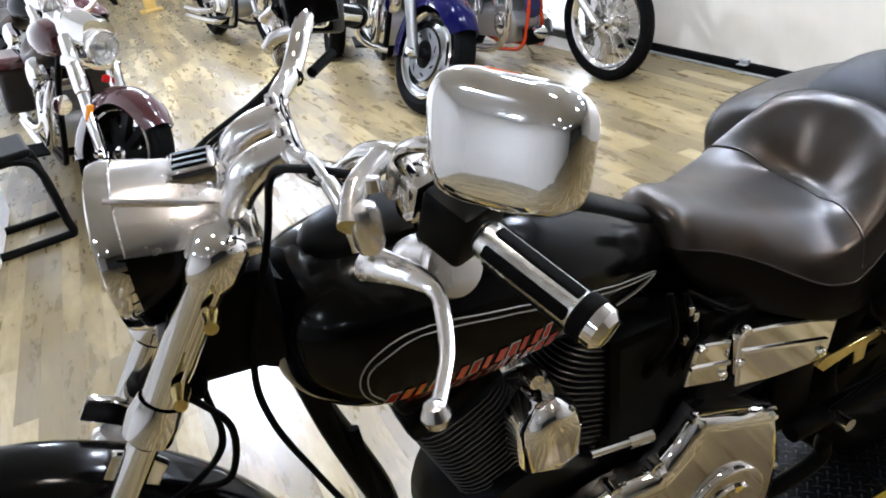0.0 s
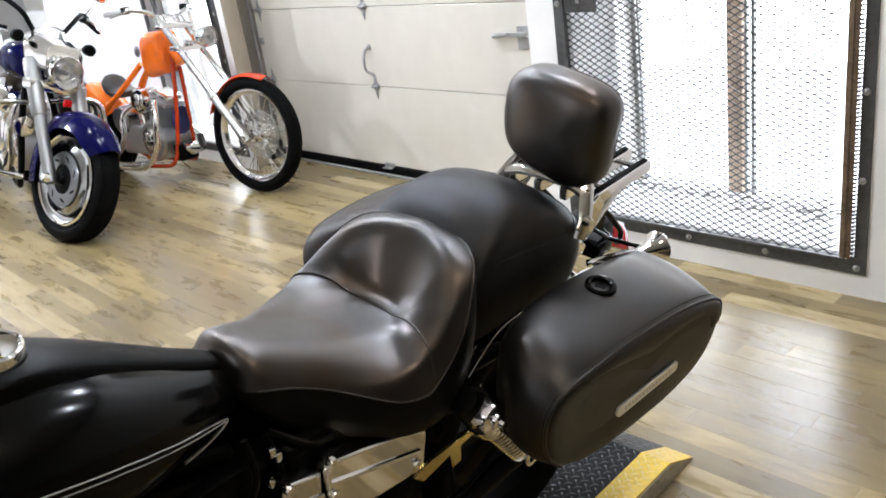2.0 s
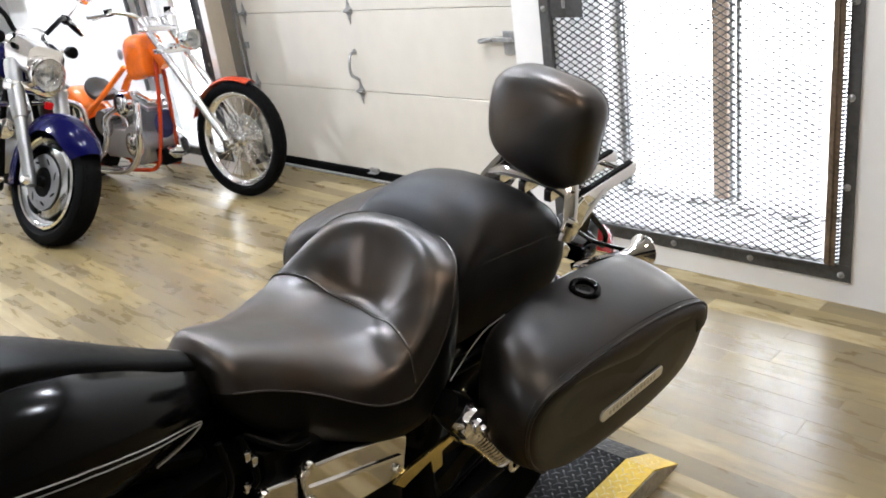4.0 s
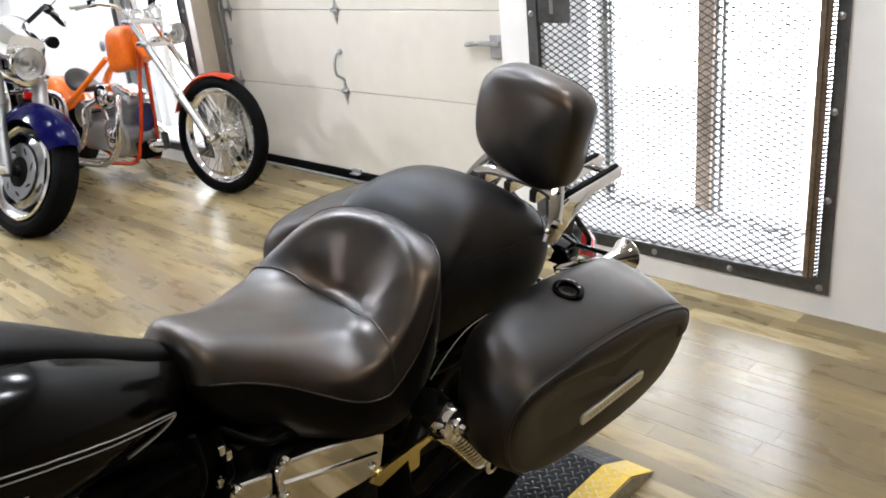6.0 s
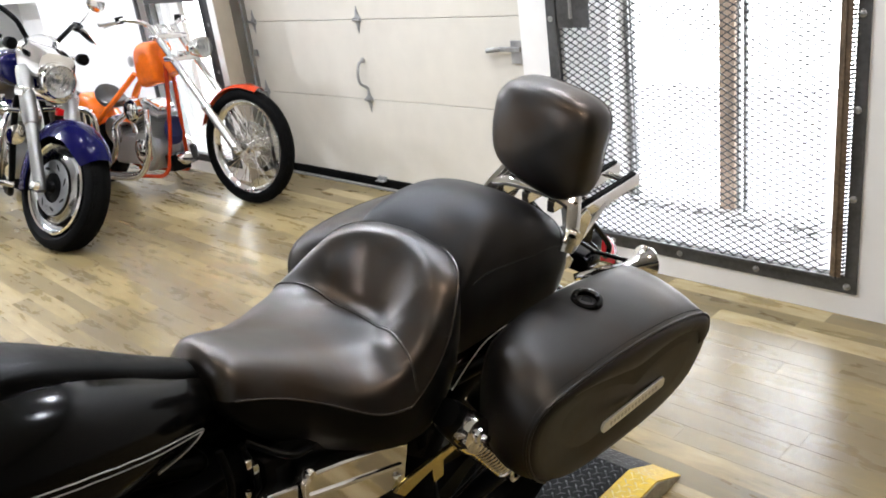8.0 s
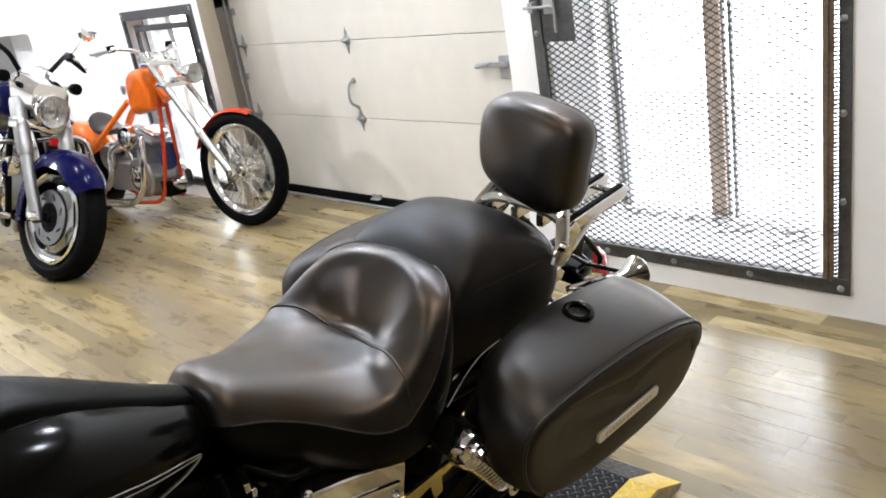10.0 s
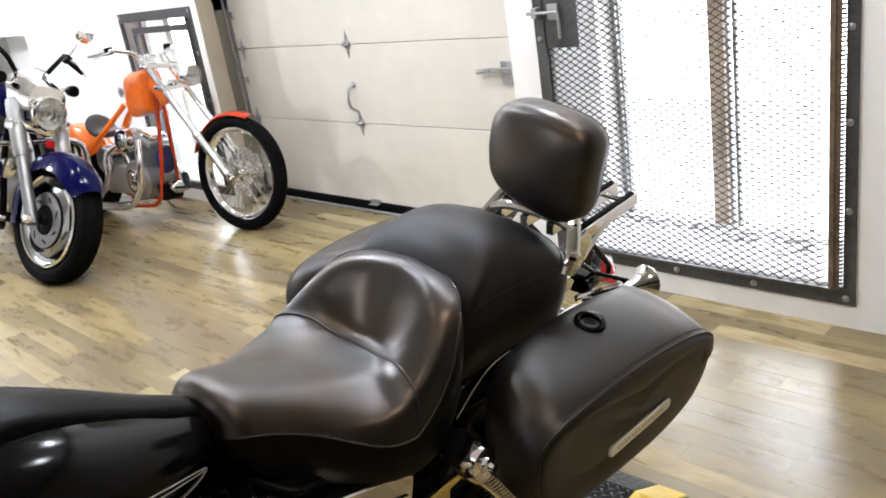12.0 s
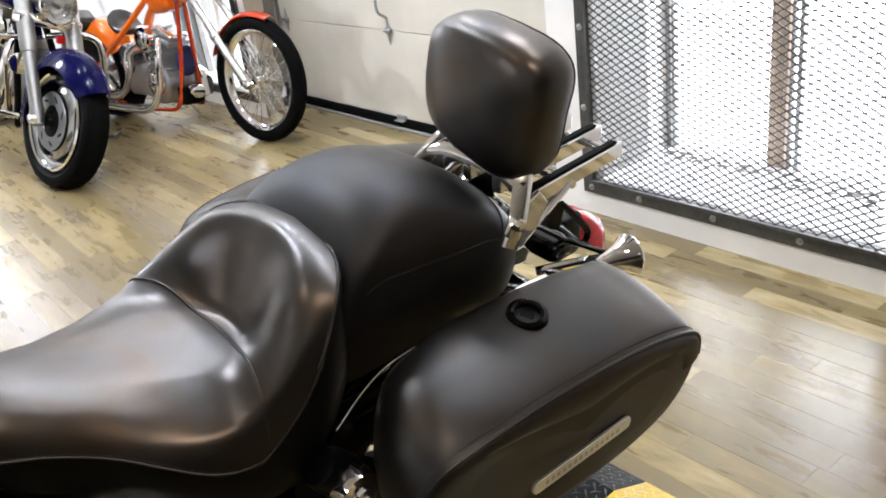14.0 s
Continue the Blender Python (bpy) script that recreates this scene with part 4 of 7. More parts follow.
def pillion_point(y, u):
    """A point of the pillion pad; u from -1 (lower right edge) over 0 (middle) to 1 (lower left edge); the side seam lies at 0.75."""
    z0, w, zs, zb = (along_y(PILLION_ROWS, y, k) for k in (1, 2, 3, 4))
    s, a = math.copysign(1, u), abs(u)
    if a < 0.75:
        t = a / 0.75 * math.pi / 2
        return Vector((s * w * math.sin(t) ** 0.84, y, zs + (z0 - zs) * math.cos(t) ** 0.72))
    t = (a - 0.75) / 0.25
    return Vector((s * w * (1 + 0.02 * math.sin(math.pi * t) - 0.1 * t * t), y, zs + (zb - zs) * t))


us = [-1 + 2 * k / 64 for k in range(65)]
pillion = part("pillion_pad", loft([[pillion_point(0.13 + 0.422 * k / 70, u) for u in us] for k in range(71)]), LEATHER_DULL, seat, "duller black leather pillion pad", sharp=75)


def on_top(points, lift=0.0004):
    return [Vector((x, y, seat_top(x, y) + lift)) for x, y in points]


def stitched(line, owner, welt=0.002):
    """A raised welt and stitches along it."""
    if welt:
        part("welt", tube(line, welt, 8), LEATHER, owner)
    bm = bmesh.new()
    for a, b in zip(line[::2], line[1::2]):
        up = Vector((0, 0.0035, 0.0012))
        tube([a + up, a.lerp(b, 0.95) + up], 0.0008, 5, bm)
    part("stitching", bm, THREAD, owner)


stitched(on_top([(x, 0.057 - 0.04 * (x / 0.188) ** 2) for x in [-0.187 + 0.374 * k / 110 for k in range(111)]]), seat)
# the seam round the rim, down to the side seam, and on to the nose
rim_line = [seat_rim(k, 400) for k in range(400) if seat_rim(k, 400).y > 0.1]
left_half = sorted([p for p in rim_line if p.x >= 0], key=lambda p: -math.atan2(p.y, p.x))
right_half = [Vector((-p.x, p.y, 0)) for p in left_half[::-1]]
stitched([Vector((p.x, p.y - 0.002, seat_top(p.x * 0.995, p.y * 0.995) + 0.0006)) for p in right_half + left_half[1:]], seat)
for s in (-1, 1):
    line = []
    for k in range(61):
        y = -0.25 + 0.36 * k / 60
        x = along_y(SEAT_ROWS, y) if y < 0 else REACH * (1 - (y / BACK) ** SQUARE) ** (1 / SQUARE)
        x *= s * (1 + 0.06 * fuller(s, y))
        line.append(Vector((x + s * 0.001, y, seat_top(x * 0.998, y))))
    stitched(line, seat, 0.0014)
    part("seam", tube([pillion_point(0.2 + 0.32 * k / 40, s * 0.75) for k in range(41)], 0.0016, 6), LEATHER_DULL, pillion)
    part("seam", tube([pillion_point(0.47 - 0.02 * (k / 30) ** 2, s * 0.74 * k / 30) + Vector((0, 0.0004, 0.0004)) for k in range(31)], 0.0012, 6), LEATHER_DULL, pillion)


# Tank: rows of y, top, half width, height of the widest place, lower edge
TANK = [(-0.872, 0.9, 0.03, 0.87, 0.84), (-0.862, 0.935, 0.075, 0.875, 0.815), (-0.835, 0.965, 0.11, 0.872, 0.79), (-0.78, 0.984, 0.138, 0.866, 0.765), (-0.69, 0.99, 0.152, 0.858, 0.752),
        (-0.58, 0.98, 0.152, 0.85, 0.748), (-0.48, 0.952, 0.14, 0.84, 0.748), (-0.39, 0.905, 0.114, 0.822, 0.748), (-0.31, 0.856, 0.08, 0.795, 0.742), (-0.255, 0.825, 0.05, 0.775, 0.738), (-0.24, 0.79, 0.02, 0.765, 0.745)]


def tank_point(row, a):
    """A point of the tank's skin; a from 0 (top) through 0.5 (widest, left) to 1 (bottom)."""
    y, zt, w, zw, zb = row
    s, a = math.copysign(1, a), abs(a)
    if a < 0.5:
        k = a / 0.5 * math.pi / 2
        return Vector((s * w * math.sin(k) ** 0.92, y, zw + (zt - zw) * math.cos(k) ** 0.85))
    k = (a - 0.5) / 0.5 * math.pi / 2
    return Vector((s * w * (0.35 + 0.65 * math.cos(k) ** 0.7), y, zw - (zw - zb) * math.sin(k)))


trows = spline(TANK, 5)
avals = [k / 18 for k in range(19)]
rings = [[tank_point(r, a) for a in avals] + [tank_point(r, -a) for a in avals[::-1] if a > 0] for r in trows]
tank = part("fuel_tank", loft(rings), GLOSS, bike, "glossy black fuel tank with silver pinstripes and red lettering", sharp=60)


def tank_at(y, z, s=1, lift=0.0015):
    """The place on the tank's flank at y and height z."""
    tb = np.array(trows)
    row = [np.interp(y, tb[:, 0], tb[:, k]) for k in range(5)]
    best = min((k / 400 for k in range(400)), key=lambda a: abs(tank_point(row, a).z - z))
    p, q = tank_point(row, best), tank_point(row, best + 0.004)
    out = Vector((-(q - p).z, 0, (q - p).x)).normalized()
    if out.x < 0:
        out = -out
    p = p + out * lift
    return Vector((s * p.x, p.y, p.z))


for gap in (0.0, 0.009):
    loop = [(-0.385, 0.766 + gap * 0.3), (-0.335, 0.768 + gap * 0.2), (-0.302 - gap * 0.4, 0.777), (-0.315, 0.79 - gap * 0.6), (-0.4, 0.825 - gap), (-0.5, 0.862 - gap), (-0.62, 0.893 - gap), (-0.71, 0.905 - gap), (-0.765 + gap, 0.89 - gap), (-0.79 + gap, 0.862), (-0.792 + gap, 0.83), (-0.775 + gap, 0.8 + gap * 0.5)]
    for s in (-1, 1):
        path = [tank_at(p.x, p.y, s) for p in smooth_path([(a, b, 0) for a, b in loop], 6)]
        part("pinstripe", tube(path, 0.0011, 5), STRIPE, tank, "fine silver pinstripe")
# Emblem: slanted bars in two rows where the maker's name stands
rng = random.Random(3)
for s in (1, -1):
    for row in (0, 1):
        for n in range(13):
            y = -0.765 + n * 0.0185 + 0.006 * row
            lo = 0.782 + 0.0016 * n - 0.024 * row + 0.012
            hi = lo + 0.02 + 0.003 * rng.random()
            wide = 0.008 + 0.006 * rng.random()
            for lift, grow, m_ in ((0.0011, 0.0016, EMBLEM_EDGE), (0.0016, 0.0, EMBLEM)):
                if lift < 0.0014 and (n + row) % 3:
                    continue
                bm = bmesh.new()
                bm.faces.new([bm.verts.new(tank_at(y + a, b, s, lift)) for a, b in ((-grow, lo - grow), (wide + grow, lo - grow), (wide + 0.008 + grow, hi + grow), (0.008 - grow, hi + grow))])
                part("emblem_bar", bm, m_, tank)

# Dash on the tank with its dial
dash = []
for y, z, w in spline([(-0.80, 0.975, 0.03), (-0.77, 0.992, 0.055), (-0.68, 1.004, 0.066), (-0.58, 0.998, 0.068), (-0.5, 0.974, 0.06), (-0.42, 0.932, 0.046), (-0.33, 0.876, 0.036), (-0.27, 0.842, 0.03)], 4):
    dash.append([(w * math.cos(t) * (1 if abs(math.cos(t)) < 0.9 else 1.0), y, z - 0.03 + (0.036 * math.sin(t) ** 0.5 if math.sin(t) > 0 else -0.012)) for t in [math.pi * k / 12 for k in range(13)]])
part("dash_console", loft(dash), PLASTIC, bike, "satin black console on the tank")
face = pose(0, -0.556, 1.0, -7, 0, 0)
dial = part("dial", lathe([(0.0, -0.004), (0.041, -0.004), (0.041, -0.01)], 28, face), DIAL, bike, "round pale dial in a chrome ring")
part("ring", lathe([(0.0385, -0.004), (0.0405, 0.007), (0.0435, 0.0085), (0.047, 0.006), (0.0485, 0.0), (0.0475, -0.008), (0.04, -0.008)], 36, face, closed=True), CHROME, dial)
part("pod", lathe([(0.044, -0.006), (0.0475, -0.0075), (0.05, -0.02), (0.053, -0.05), (0.0, -0.05)], 32, face), PLASTIC, dial, "satin black dial housing")
part("hub", lathe([(0.0, 0.003), (0.008, 0.002), (0.01, -0.004)], 14, face), PLASTIC, dial)
part("needle", box((-0.0012, 0.0, -0.0015), (0.0012, 0.032, 0.0), m=face @ pose(0, 0, 0, 0, 0, -60)), BRONZE, dial)

# ---- frame, engine and covers ----
part("backbone", tube(smooth_path([(0, -0.8, 0.93), (0, -0.72, 0.84), (0, -0.5, 0.76), (0, -0.2, 0.7), (0, 0.1, 0.66)]), 0.03, 12), ENGINE, bike)
part("steering_neck", tube([(0, -0.87, 0.84), (0, -0.82, 0.955)], 0.036, 16), ENGINE, bike)
for s in (-1, 1):
    part("down_tube", tube(smooth_path([(s * 0.02, -0.85, 0.86), (s * 0.06, -0.82, 0.7), (s * 0.1, -0.74, 0.42), (s * 0.11, -0.7, 0.22), (s * 0.11, -0.6, 0.15), (s * 0.11, 0.05, 0.15), (s * 0.11, 0.12, 0.22)]), 0.017, 10), ENGINE, bike)
    part("frame_rail", tube(smooth_path([(s * 0.05, -0.15, 0.7), (s * 0.1, -0.03, 0.66), (s * 0.125, 0.15, 0.64), (s * 0.13, 0.45, 0.62), (s * 0.13, 0.62, 0.6)]), 0.016, 10), ENGINE, bike)
    part("swingarm", tube([(s * 0.12, 0.0, 0.31), (s * 0.125, 0.4, 0.32)], 0.022, 10), ENGINE, bike)
part("crankcase", lathe([(0.0, -0.1), (0.15, -0.1), (0.16, -0.085), (0.16, 0.085), (0.15, 0.1), (0, 0.1)], 28, pose(0, -0.53, 0.36) @ SIDEWAYS), ENGINE, bike)
part("gearbox", box((-0.1, -0.42, 0.22), (0.1, -0.1, 0.5), 0.03), ENGINE, bike)
part("battery_box", box((-0.115, -0.24, 0.47), (0.12, 0.03, 0.7), 0.02), PLASTIC, bike)
part("oil_tank", box((-0.12, -0.05, 0.3), (0.115, 0.06, 0.5), 0.03), ENGINE, bike)
# Added black block; it keeps the gap behind the covers as dark as shade.
part("inner_cover", box((-0.09, -0.4, 0.36), (0.1, -0.2, 0.7), 0.02), ENGINE, bike)
cylinder(bike, (0.0, -0.565, 0.485), -22, fins=18, size=0.085, pitch=0.0113, cover=ENGINE)
cylinder(bike, (0.0, -0.455, 0.485), 22, fins=18, size=0.085, pitch=0.0113, cover=ENGINE)

SIDE = Matrix(((0, 0, 1, 0), (1, 0, 0, 0), (0, 1, 0, 0), (0, 0, 0, 1)))  # an outline in y, z raised to the left


def side_plate(name, outline, x, depth, material, label="", bevel=0.008, owner=None):
    bm = prism(outline, depth, bevel, m=Matrix.Translation((x, 0, 0)) @ SIDE, seg=3)
    return part(name, bm, material, owner or bike, label)


horn = side_plate("horn_cover", [(-0.583, 0.575), (-0.53, 0.555), (-0.487, 0.575), (-0.482, 0.64), (-0.495, 0.675), (-0.525, 0.697), (-0.556, 0.69), (-0.583, 0.655)], 0.095, 0.075, CHROME, "chrome horn cover", 0.032)
part("bracket", tube(smooth_path([(0.08, -0.56, 0.7), (0.11, -0.55, 0.73), (0.13, -0.535, 0.72), (0.13, -0.53, 0.69)]), 0.012, 8), CHROME, horn)
part("coil_nut", lathe([(0, 0.02), (0.012, 0.018), (0.016, 0.004), (0.016, 0)], 12, pose(0.125, -0.552, 0.735, 0, 90, 0)), CHROME, horn)
prim = side_plate("primary_cover", [(-0.088, 0.452), (-0.175, 0.49), (-0.262, 0.525), (-0.3, 0.47), (-0.345, 0.43), (-0.42, 0.438), (-0.52, 0.42), (-0.59, 0.35), (-0.58, 0.24), (-0.5, 0.185), (-0.3, 0.168), (-0.13, 0.17), (-0.065, 0.215), (-0.058, 0.33)],
                  0.112, 0.055, CHROME, "polished chrome primary drive cover", 0.03)
lid_ring = [(-0.2 + 0.085 * math.cos(a), 0.29 + 0.085 * math.sin(a)) for a in [2 * math.pi * k / 28 for k in range(28)]]
side_plate("inspection_lid", lid_ring, 0.1675, 0.012, CHROME, "", 0.006, prim)
part("lid_rim", lathe([(0.03, 0), (0.05, 0.006), (0.053, 0.0)], 24, pose(0.18, -0.2, 0.29, 0, 90, 0), closed=True), CHROME, prim)
for y, z in ((-0.095, 0.437), (-0.258, 0.505), (-0.335, 0.436), (-0.42, 0.425), (-0.52, 0.405), (-0.575, 0.33), (-0.072, 0.3)):
    bm = lathe([(0.017, 0), (0.015, 0.02), (0.011, 0.022)], 14, pose(0.13, y, z, 0, 90, 0))
    lathe([(0.011, 0.018), (0.0075, 0.026), (0.006, 0.03), (0.0, 0.03)], 6, pose(0.134, y, z, 0, 90, 0), bm)
    part("boss_bolt", bm, CHROME, prim)

cover = side_plate("side_cover", [(-0.192, 0.552), (-0.1, 0.53), (0.012, 0.516), (0.022, 0.6), (-0.04, 0.628), (-0.12, 0.652), (-0.185, 0.668), (-0.196, 0.646)], 0.128, 0.03, CHROME, "chrome side cover with raised rib", 0.006)
side_plate("front_panel", [(-0.288, 0.59), (-0.204, 0.563), (-0.199, 0.646), (-0.215, 0.654), (-0.268, 0.668)], 0.118, 0.028, CHROME, "", 0.006, cover)
part("rib", tube([(0.159, -0.193, 0.63), (0.159, 0.0, 0.566)], 0.0045, 6), CHROME, cover)
part("rib", tube([(0.147, -0.282, 0.628), (0.147, -0.202, 0.604)], 0.004, 6), CHROME, cover)
for x, y, z in ((0.158, -0.185, 0.672), (0.158, 0.008, 0.618), (0.158, -0.01, 0.545), (0.158, -0.19, 0.606), (0.146, -0.262, 0.66), (0.146, -0.215, 0.585)):
    part("screw", lathe([(0.0, 0.008), (0.006, 0.007), (0.0085, 0.003), (0.0085, -0.004)], 10, pose(x, y, z, 0, 90, 0)), CHROME, cover)
part("fender_strut", prism([(-0.02, 0.518), (0.0, 0.53), (0.13, 0.535), (0.135, 0.52), (0.1, 0.515), (0.1, 0.48), (0.075, 0.478), (0.07, 0.512), (0.0, 0.498)], 0.008, 0.002, m=Matrix.Translation((0.158, 0, 0)) @ SIDE), BRONZE, bike, "yellowed chrome strut")
part("foot_peg", tube([(0.1, 0.1, 0.315), (0.17, 0.1, 0.316)], [0.011, 0.014], 10), CHROME, bike)
part("shift_rod", tube([(0.15, -0.47, 0.55), (0.15, -0.36, 0.53)], 0.006, 8), CHROME, bike)
part("rod_end", tube([(0.15, -0.4, 0.537), (0.15, -0.355, 0.529)], 0.011, 8), CHROME, bike)
part("belt_guard", tube(smooth_path([(0.15, 0.06, 0.36), (0.16, 0.14, 0.4), (0.165, 0.24, 0.43), (0.17, 0.3, 0.44)]), [0.008] * 25, 8, flat=0.5), ENGINE, bike)
part("kickstand", tube(smooth_path([(0.12, -0.38, 0.16), (0.2, -0.4, 0.1), (0.3, -0.43, 0.0)]), 0.011, 8), ENGINE, bike)
# wiring and small fittings behind the tank
for n, path in enumerate(([(0.1, -0.26, 0.74), (0.115, -0.25, 0.66), (0.1, -0.28, 0.58)], [(0.11, -0.3, 0.76), (0.125, -0.3, 0.69), (0.1, -0.33, 0.6)], [(0.08, -0.24, 0.72), (0.13, -0.2, 0.7), (0.13, -0.16, 0.69)])):
    part("wiring_hose", tube(smooth_path(path), 0.006, 8), ENGINE, bike)
for y, z in ((-0.262, 0.715), (-0.252, 0.7), (-0.27, 0.66)):
    part("terminal", box((0.112, y - 0.005, z - 0.008), (0.12, y + 0.005, z + 0.008), 0.002, m=None), ALLOY, bike)


def shock(s):
    top, low = Vector((s * 0.2, 0.098, 0.62)), Vector((s * 0.2, 0.25, 0.418))
    m = along(low, top)
    L = (top - low).length
    body = part("shock", lathe([(0.0, 0.0), (0.012, 0.0), (0.012, L * 0.3), (0.018, L * 0.32), (0.018, L)], 14, m), CHROME, bike)
    coil = [m @ Vector((0.028 * math.cos(a), 0.028 * math.sin(a), 0.03 + (L - 0.085) * k / 180)) for k, a in ((k, 2 * math.pi * 13 * k / 180) for k in range(181))]
    part("spring", tube(coil, 0.0042, 6), CHROME, body)
    part("upper_cover", lathe([(0.018, L - 0.05), (0.031, L - 0.046), (0.033, L - 0.01), (0.03, L + 0.03), (0.026, L + 0.05), (0.0, L + 0.052)], 20, m), PLASTIC, body)
    part("collar", lathe([(0.03, L - 0.066), (0.038, L - 0.06), (0.038, L - 0.046), (0.034, L - 0.04), (0.03, L - 0.05)], 24, m, closed=True), CHROME, body)
    part("eye_ring", lathe([(0.014, -0.02), (0.03, -0.017), (0.033, 0.0), (0.03, 0.017), (0.014, 0.02)], 20, Matrix.Translation(top + Vector((s * 0.03, 0, 0))) @ SIDEWAYS, closed=True), CHROME, body)
    part("mount_nut", lathe([(0, 0.03), (0.008, 0.029), (0.009, 0.02), (0.015, 0.017), (0.017, 0.0)], 12, pose(top.x + s * 0.04, top.y, top.z, 0, 90 * s, 0)), CHROME, body)
    part("lower_eye", lathe([(0.012, -0.02), (0.022, -0.018), (0.022, 0.018), (0.012, 0.02)], 14, Matrix.Translation(low) @ SIDEWAYS, closed=True), CHROME, body)


shock(1)
shock(-1)

# ---- saddlebags ----
# side outlines as rows of y, z, x: the outer welt and the inner side, from the rear upper corner over the top and the front
WELT = [(0.648, 0.652, 0.376), (0.59, 0.682, 0.374), (0.5, 0.703, 0.372), (0.4, 0.716, 0.369), (0.3, 0.721, 0.365), (0.2, 0.715, 0.358), (0.142, 0.7, 0.35), (0.114, 0.662, 0.343),
        (0.118, 0.6, 0.338), (0.152, 0.538, 0.336), (0.22, 0.495, 0.339), (0.33, 0.477, 0.345), (0.45, 0.477, 0.352), (0.55, 0.493, 0.36), (0.62, 0.528, 0.368), (0.655, 0.59, 0.374)]
INNER = [(0.64, 0.702, 0.19), (0.58, 0.724, 0.19), (0.49, 0.741, 0.19), (0.4, 0.752, 0.19), (0.3, 0.755, 0.19), (0.23, 0.746, 0.19), (0.188, 0.725, 0.19), (0.17, 0.67, 0.19),
         (0.17, 0.6, 0.19), (0.19, 0.54, 0.19), (0.24, 0.5, 0.19), (0.33, 0.48, 0.19), (0.45, 0.48, 0.19), (0.55, 0.496, 0.19), (0.61, 0.53, 0.19), (0.645, 0.61, 0.19)]


def closed_curve(rows, n):
    r = np.array(rows)
    c = len(r)
    out = []
    for i in range(c):
        a, b, d, e = r[i - 1], r[i], r[(i + 1) % c], r[(i + 2) % c]
        for k in range(n):
            t = k / n
            out.append(0.5 * (2 * b + (d - a) * t + (2 * a - 5 * b + 4 * d - e) * t**2 + (3 * b - a - 3 * d + e) * t**3))
    return out


def saddlebag(s):
    fine = 6
    outer, inner = closed_curve(WELT, fine), closed_curve(INNER, fine)
    count = len(outer)

    def out_of(curve, k):
        """The direction away from the middle of an outline, square to it."""
        d = curve[(k + 1) % count] - curve[k - 1]
        n = np.array((-d[1], d[0]))
        n /= np.linalg.norm(n)
        mid = np.array((0.38, 0.6))
        return n if np.dot(n, curve[k][:2] - mid) > 0 else -n

    def across(k, grow):
        """The skin from the inner side to the welt, pushed out by grow."""
        a, b, n = inner[k], outer[k], out_of(outer, k)
        path = []
        for t in (0.0, 0.08, 0.22, 0.4, 0.58, 0.74, 0.87, 0.95, 1.0):
            front = ease(0.3, 0.12, b[0])
            y, z = a[:2] + (b[:2] - a[:2]) * (t**1.5 if b[1] > 0.6 and b[0] > 0.16 else t) + n * (grow + (0.008 + 0.016 * front) * math.sin(math.pi * min(1, t * 1.02)) ** 0.8 - 0.003 * (t < 0.01) - 0.002 * (t > 0.99))
            path.append((s * (a[2] + (b[2] - a[2]) * t), y, z))
        return path

    def face_point(k, inset, x):
        b = outer[k]
        d = np.array((0.38, 0.6)) - b[:2]
        y, z = b[:2] + d / np.linalg.norm(d) * inset
        return (s * (b[2] + x), y, z)

    body = []
    for k in range(count):
        body.append(across(k, -0.0045) + [face_point(k, i, x) for i, x in ((0.008, 0.003), (0.02, 0.0055), (0.05, 0.0065), (0.085, 0.007))])
    bm = bmesh.new()
    rows = [[bm.verts.new(p) for p in ring] for ring in body]
    for k in range(count):
        a, b = rows[k], rows[(k + 1) % count]
        for j in range(len(a) - 1):
            bm.faces.new((a[j], a[j + 1], b[j + 1], b[j]))
    bm.faces.new([r[-1] for r in rows])
    bm.faces.new([r[0] for r in rows[::-1]])
    bag = part("saddlebag", bm, BAG, bike, "black leather saddlebag with a metal badge", sharp=60)
    # the lid caps the top, the front and the rear edge, with a skirt below its welt
    start, stop = -int(fine * 0.75), int(fine * 9.4)
    lid, rim = [], []
    for k in range(start, stop + 1):
        k %= count
        ring = across(k, 0.0)
        skirt = 0.046 - 0.028 * ease(0.3, 0.13, outer[k][0])
        edge = [face_point(k, i, x) for i, x in ((0.004, 0.0055), (0.012, 0.0088), (0.026, 0.0102), (skirt, 0.0095), (skirt + 0.002, 0.0075))]
        back = [face_point(k, 0.012, 0.0068)] + [tuple(np.array(p)) for p in across(k, -0.0042)[::-1]]
        lid.append(ring + edge + back)
        rim.append(face_point(k, -0.0005, 0.002))
    bm = bmesh.new()
    rows = [[bm.verts.new(p) for p in ring] for ring in lid]
    m_ = len(rows[0])
    for a, b in zip(rows, rows[1:]):
        for j in range(m_):
            bm.faces.new((a[j], a[(j + 1) % m_], b[(j + 1) % m_], b[j]))
    for r in (rows[0], rows[-1]):
        for j in range(8):
            bm.faces.new((r[j], r[j + 1], r[m_ - 2 - j], r[m_ - 1 - j]))
        bm.faces.new((r[8], r[9], r[14], r[15]))
        bm.faces.new((r[9], r[10], r[14]))
        bm.faces.new((r[10], r[11], r[12], r[13], r[14]))
    top = part("lid", bm, BAG, bag, sharp=60)
    if s > 0:
        part("piping", tube(rim, 0.0032, 8), BAG, top)
    inner_line = [tuple(Vector(across(k % count, 0.0006)[7])) for k in range(start, stop + 1)]
    bm = bmesh.new()
    for a, b in zip(inner_line, inner_line[1:]):
        a, b = Vector(a), Vector(b)
        n = max(1, int((b - a).length / 0.006))
        for j in range(n):
            tube([a.lerp(b, j / n), a.lerp(b, (j + 0.65) / n)], 0.0008, 4, bm)
    part("stitching", bm, THREAD, top)
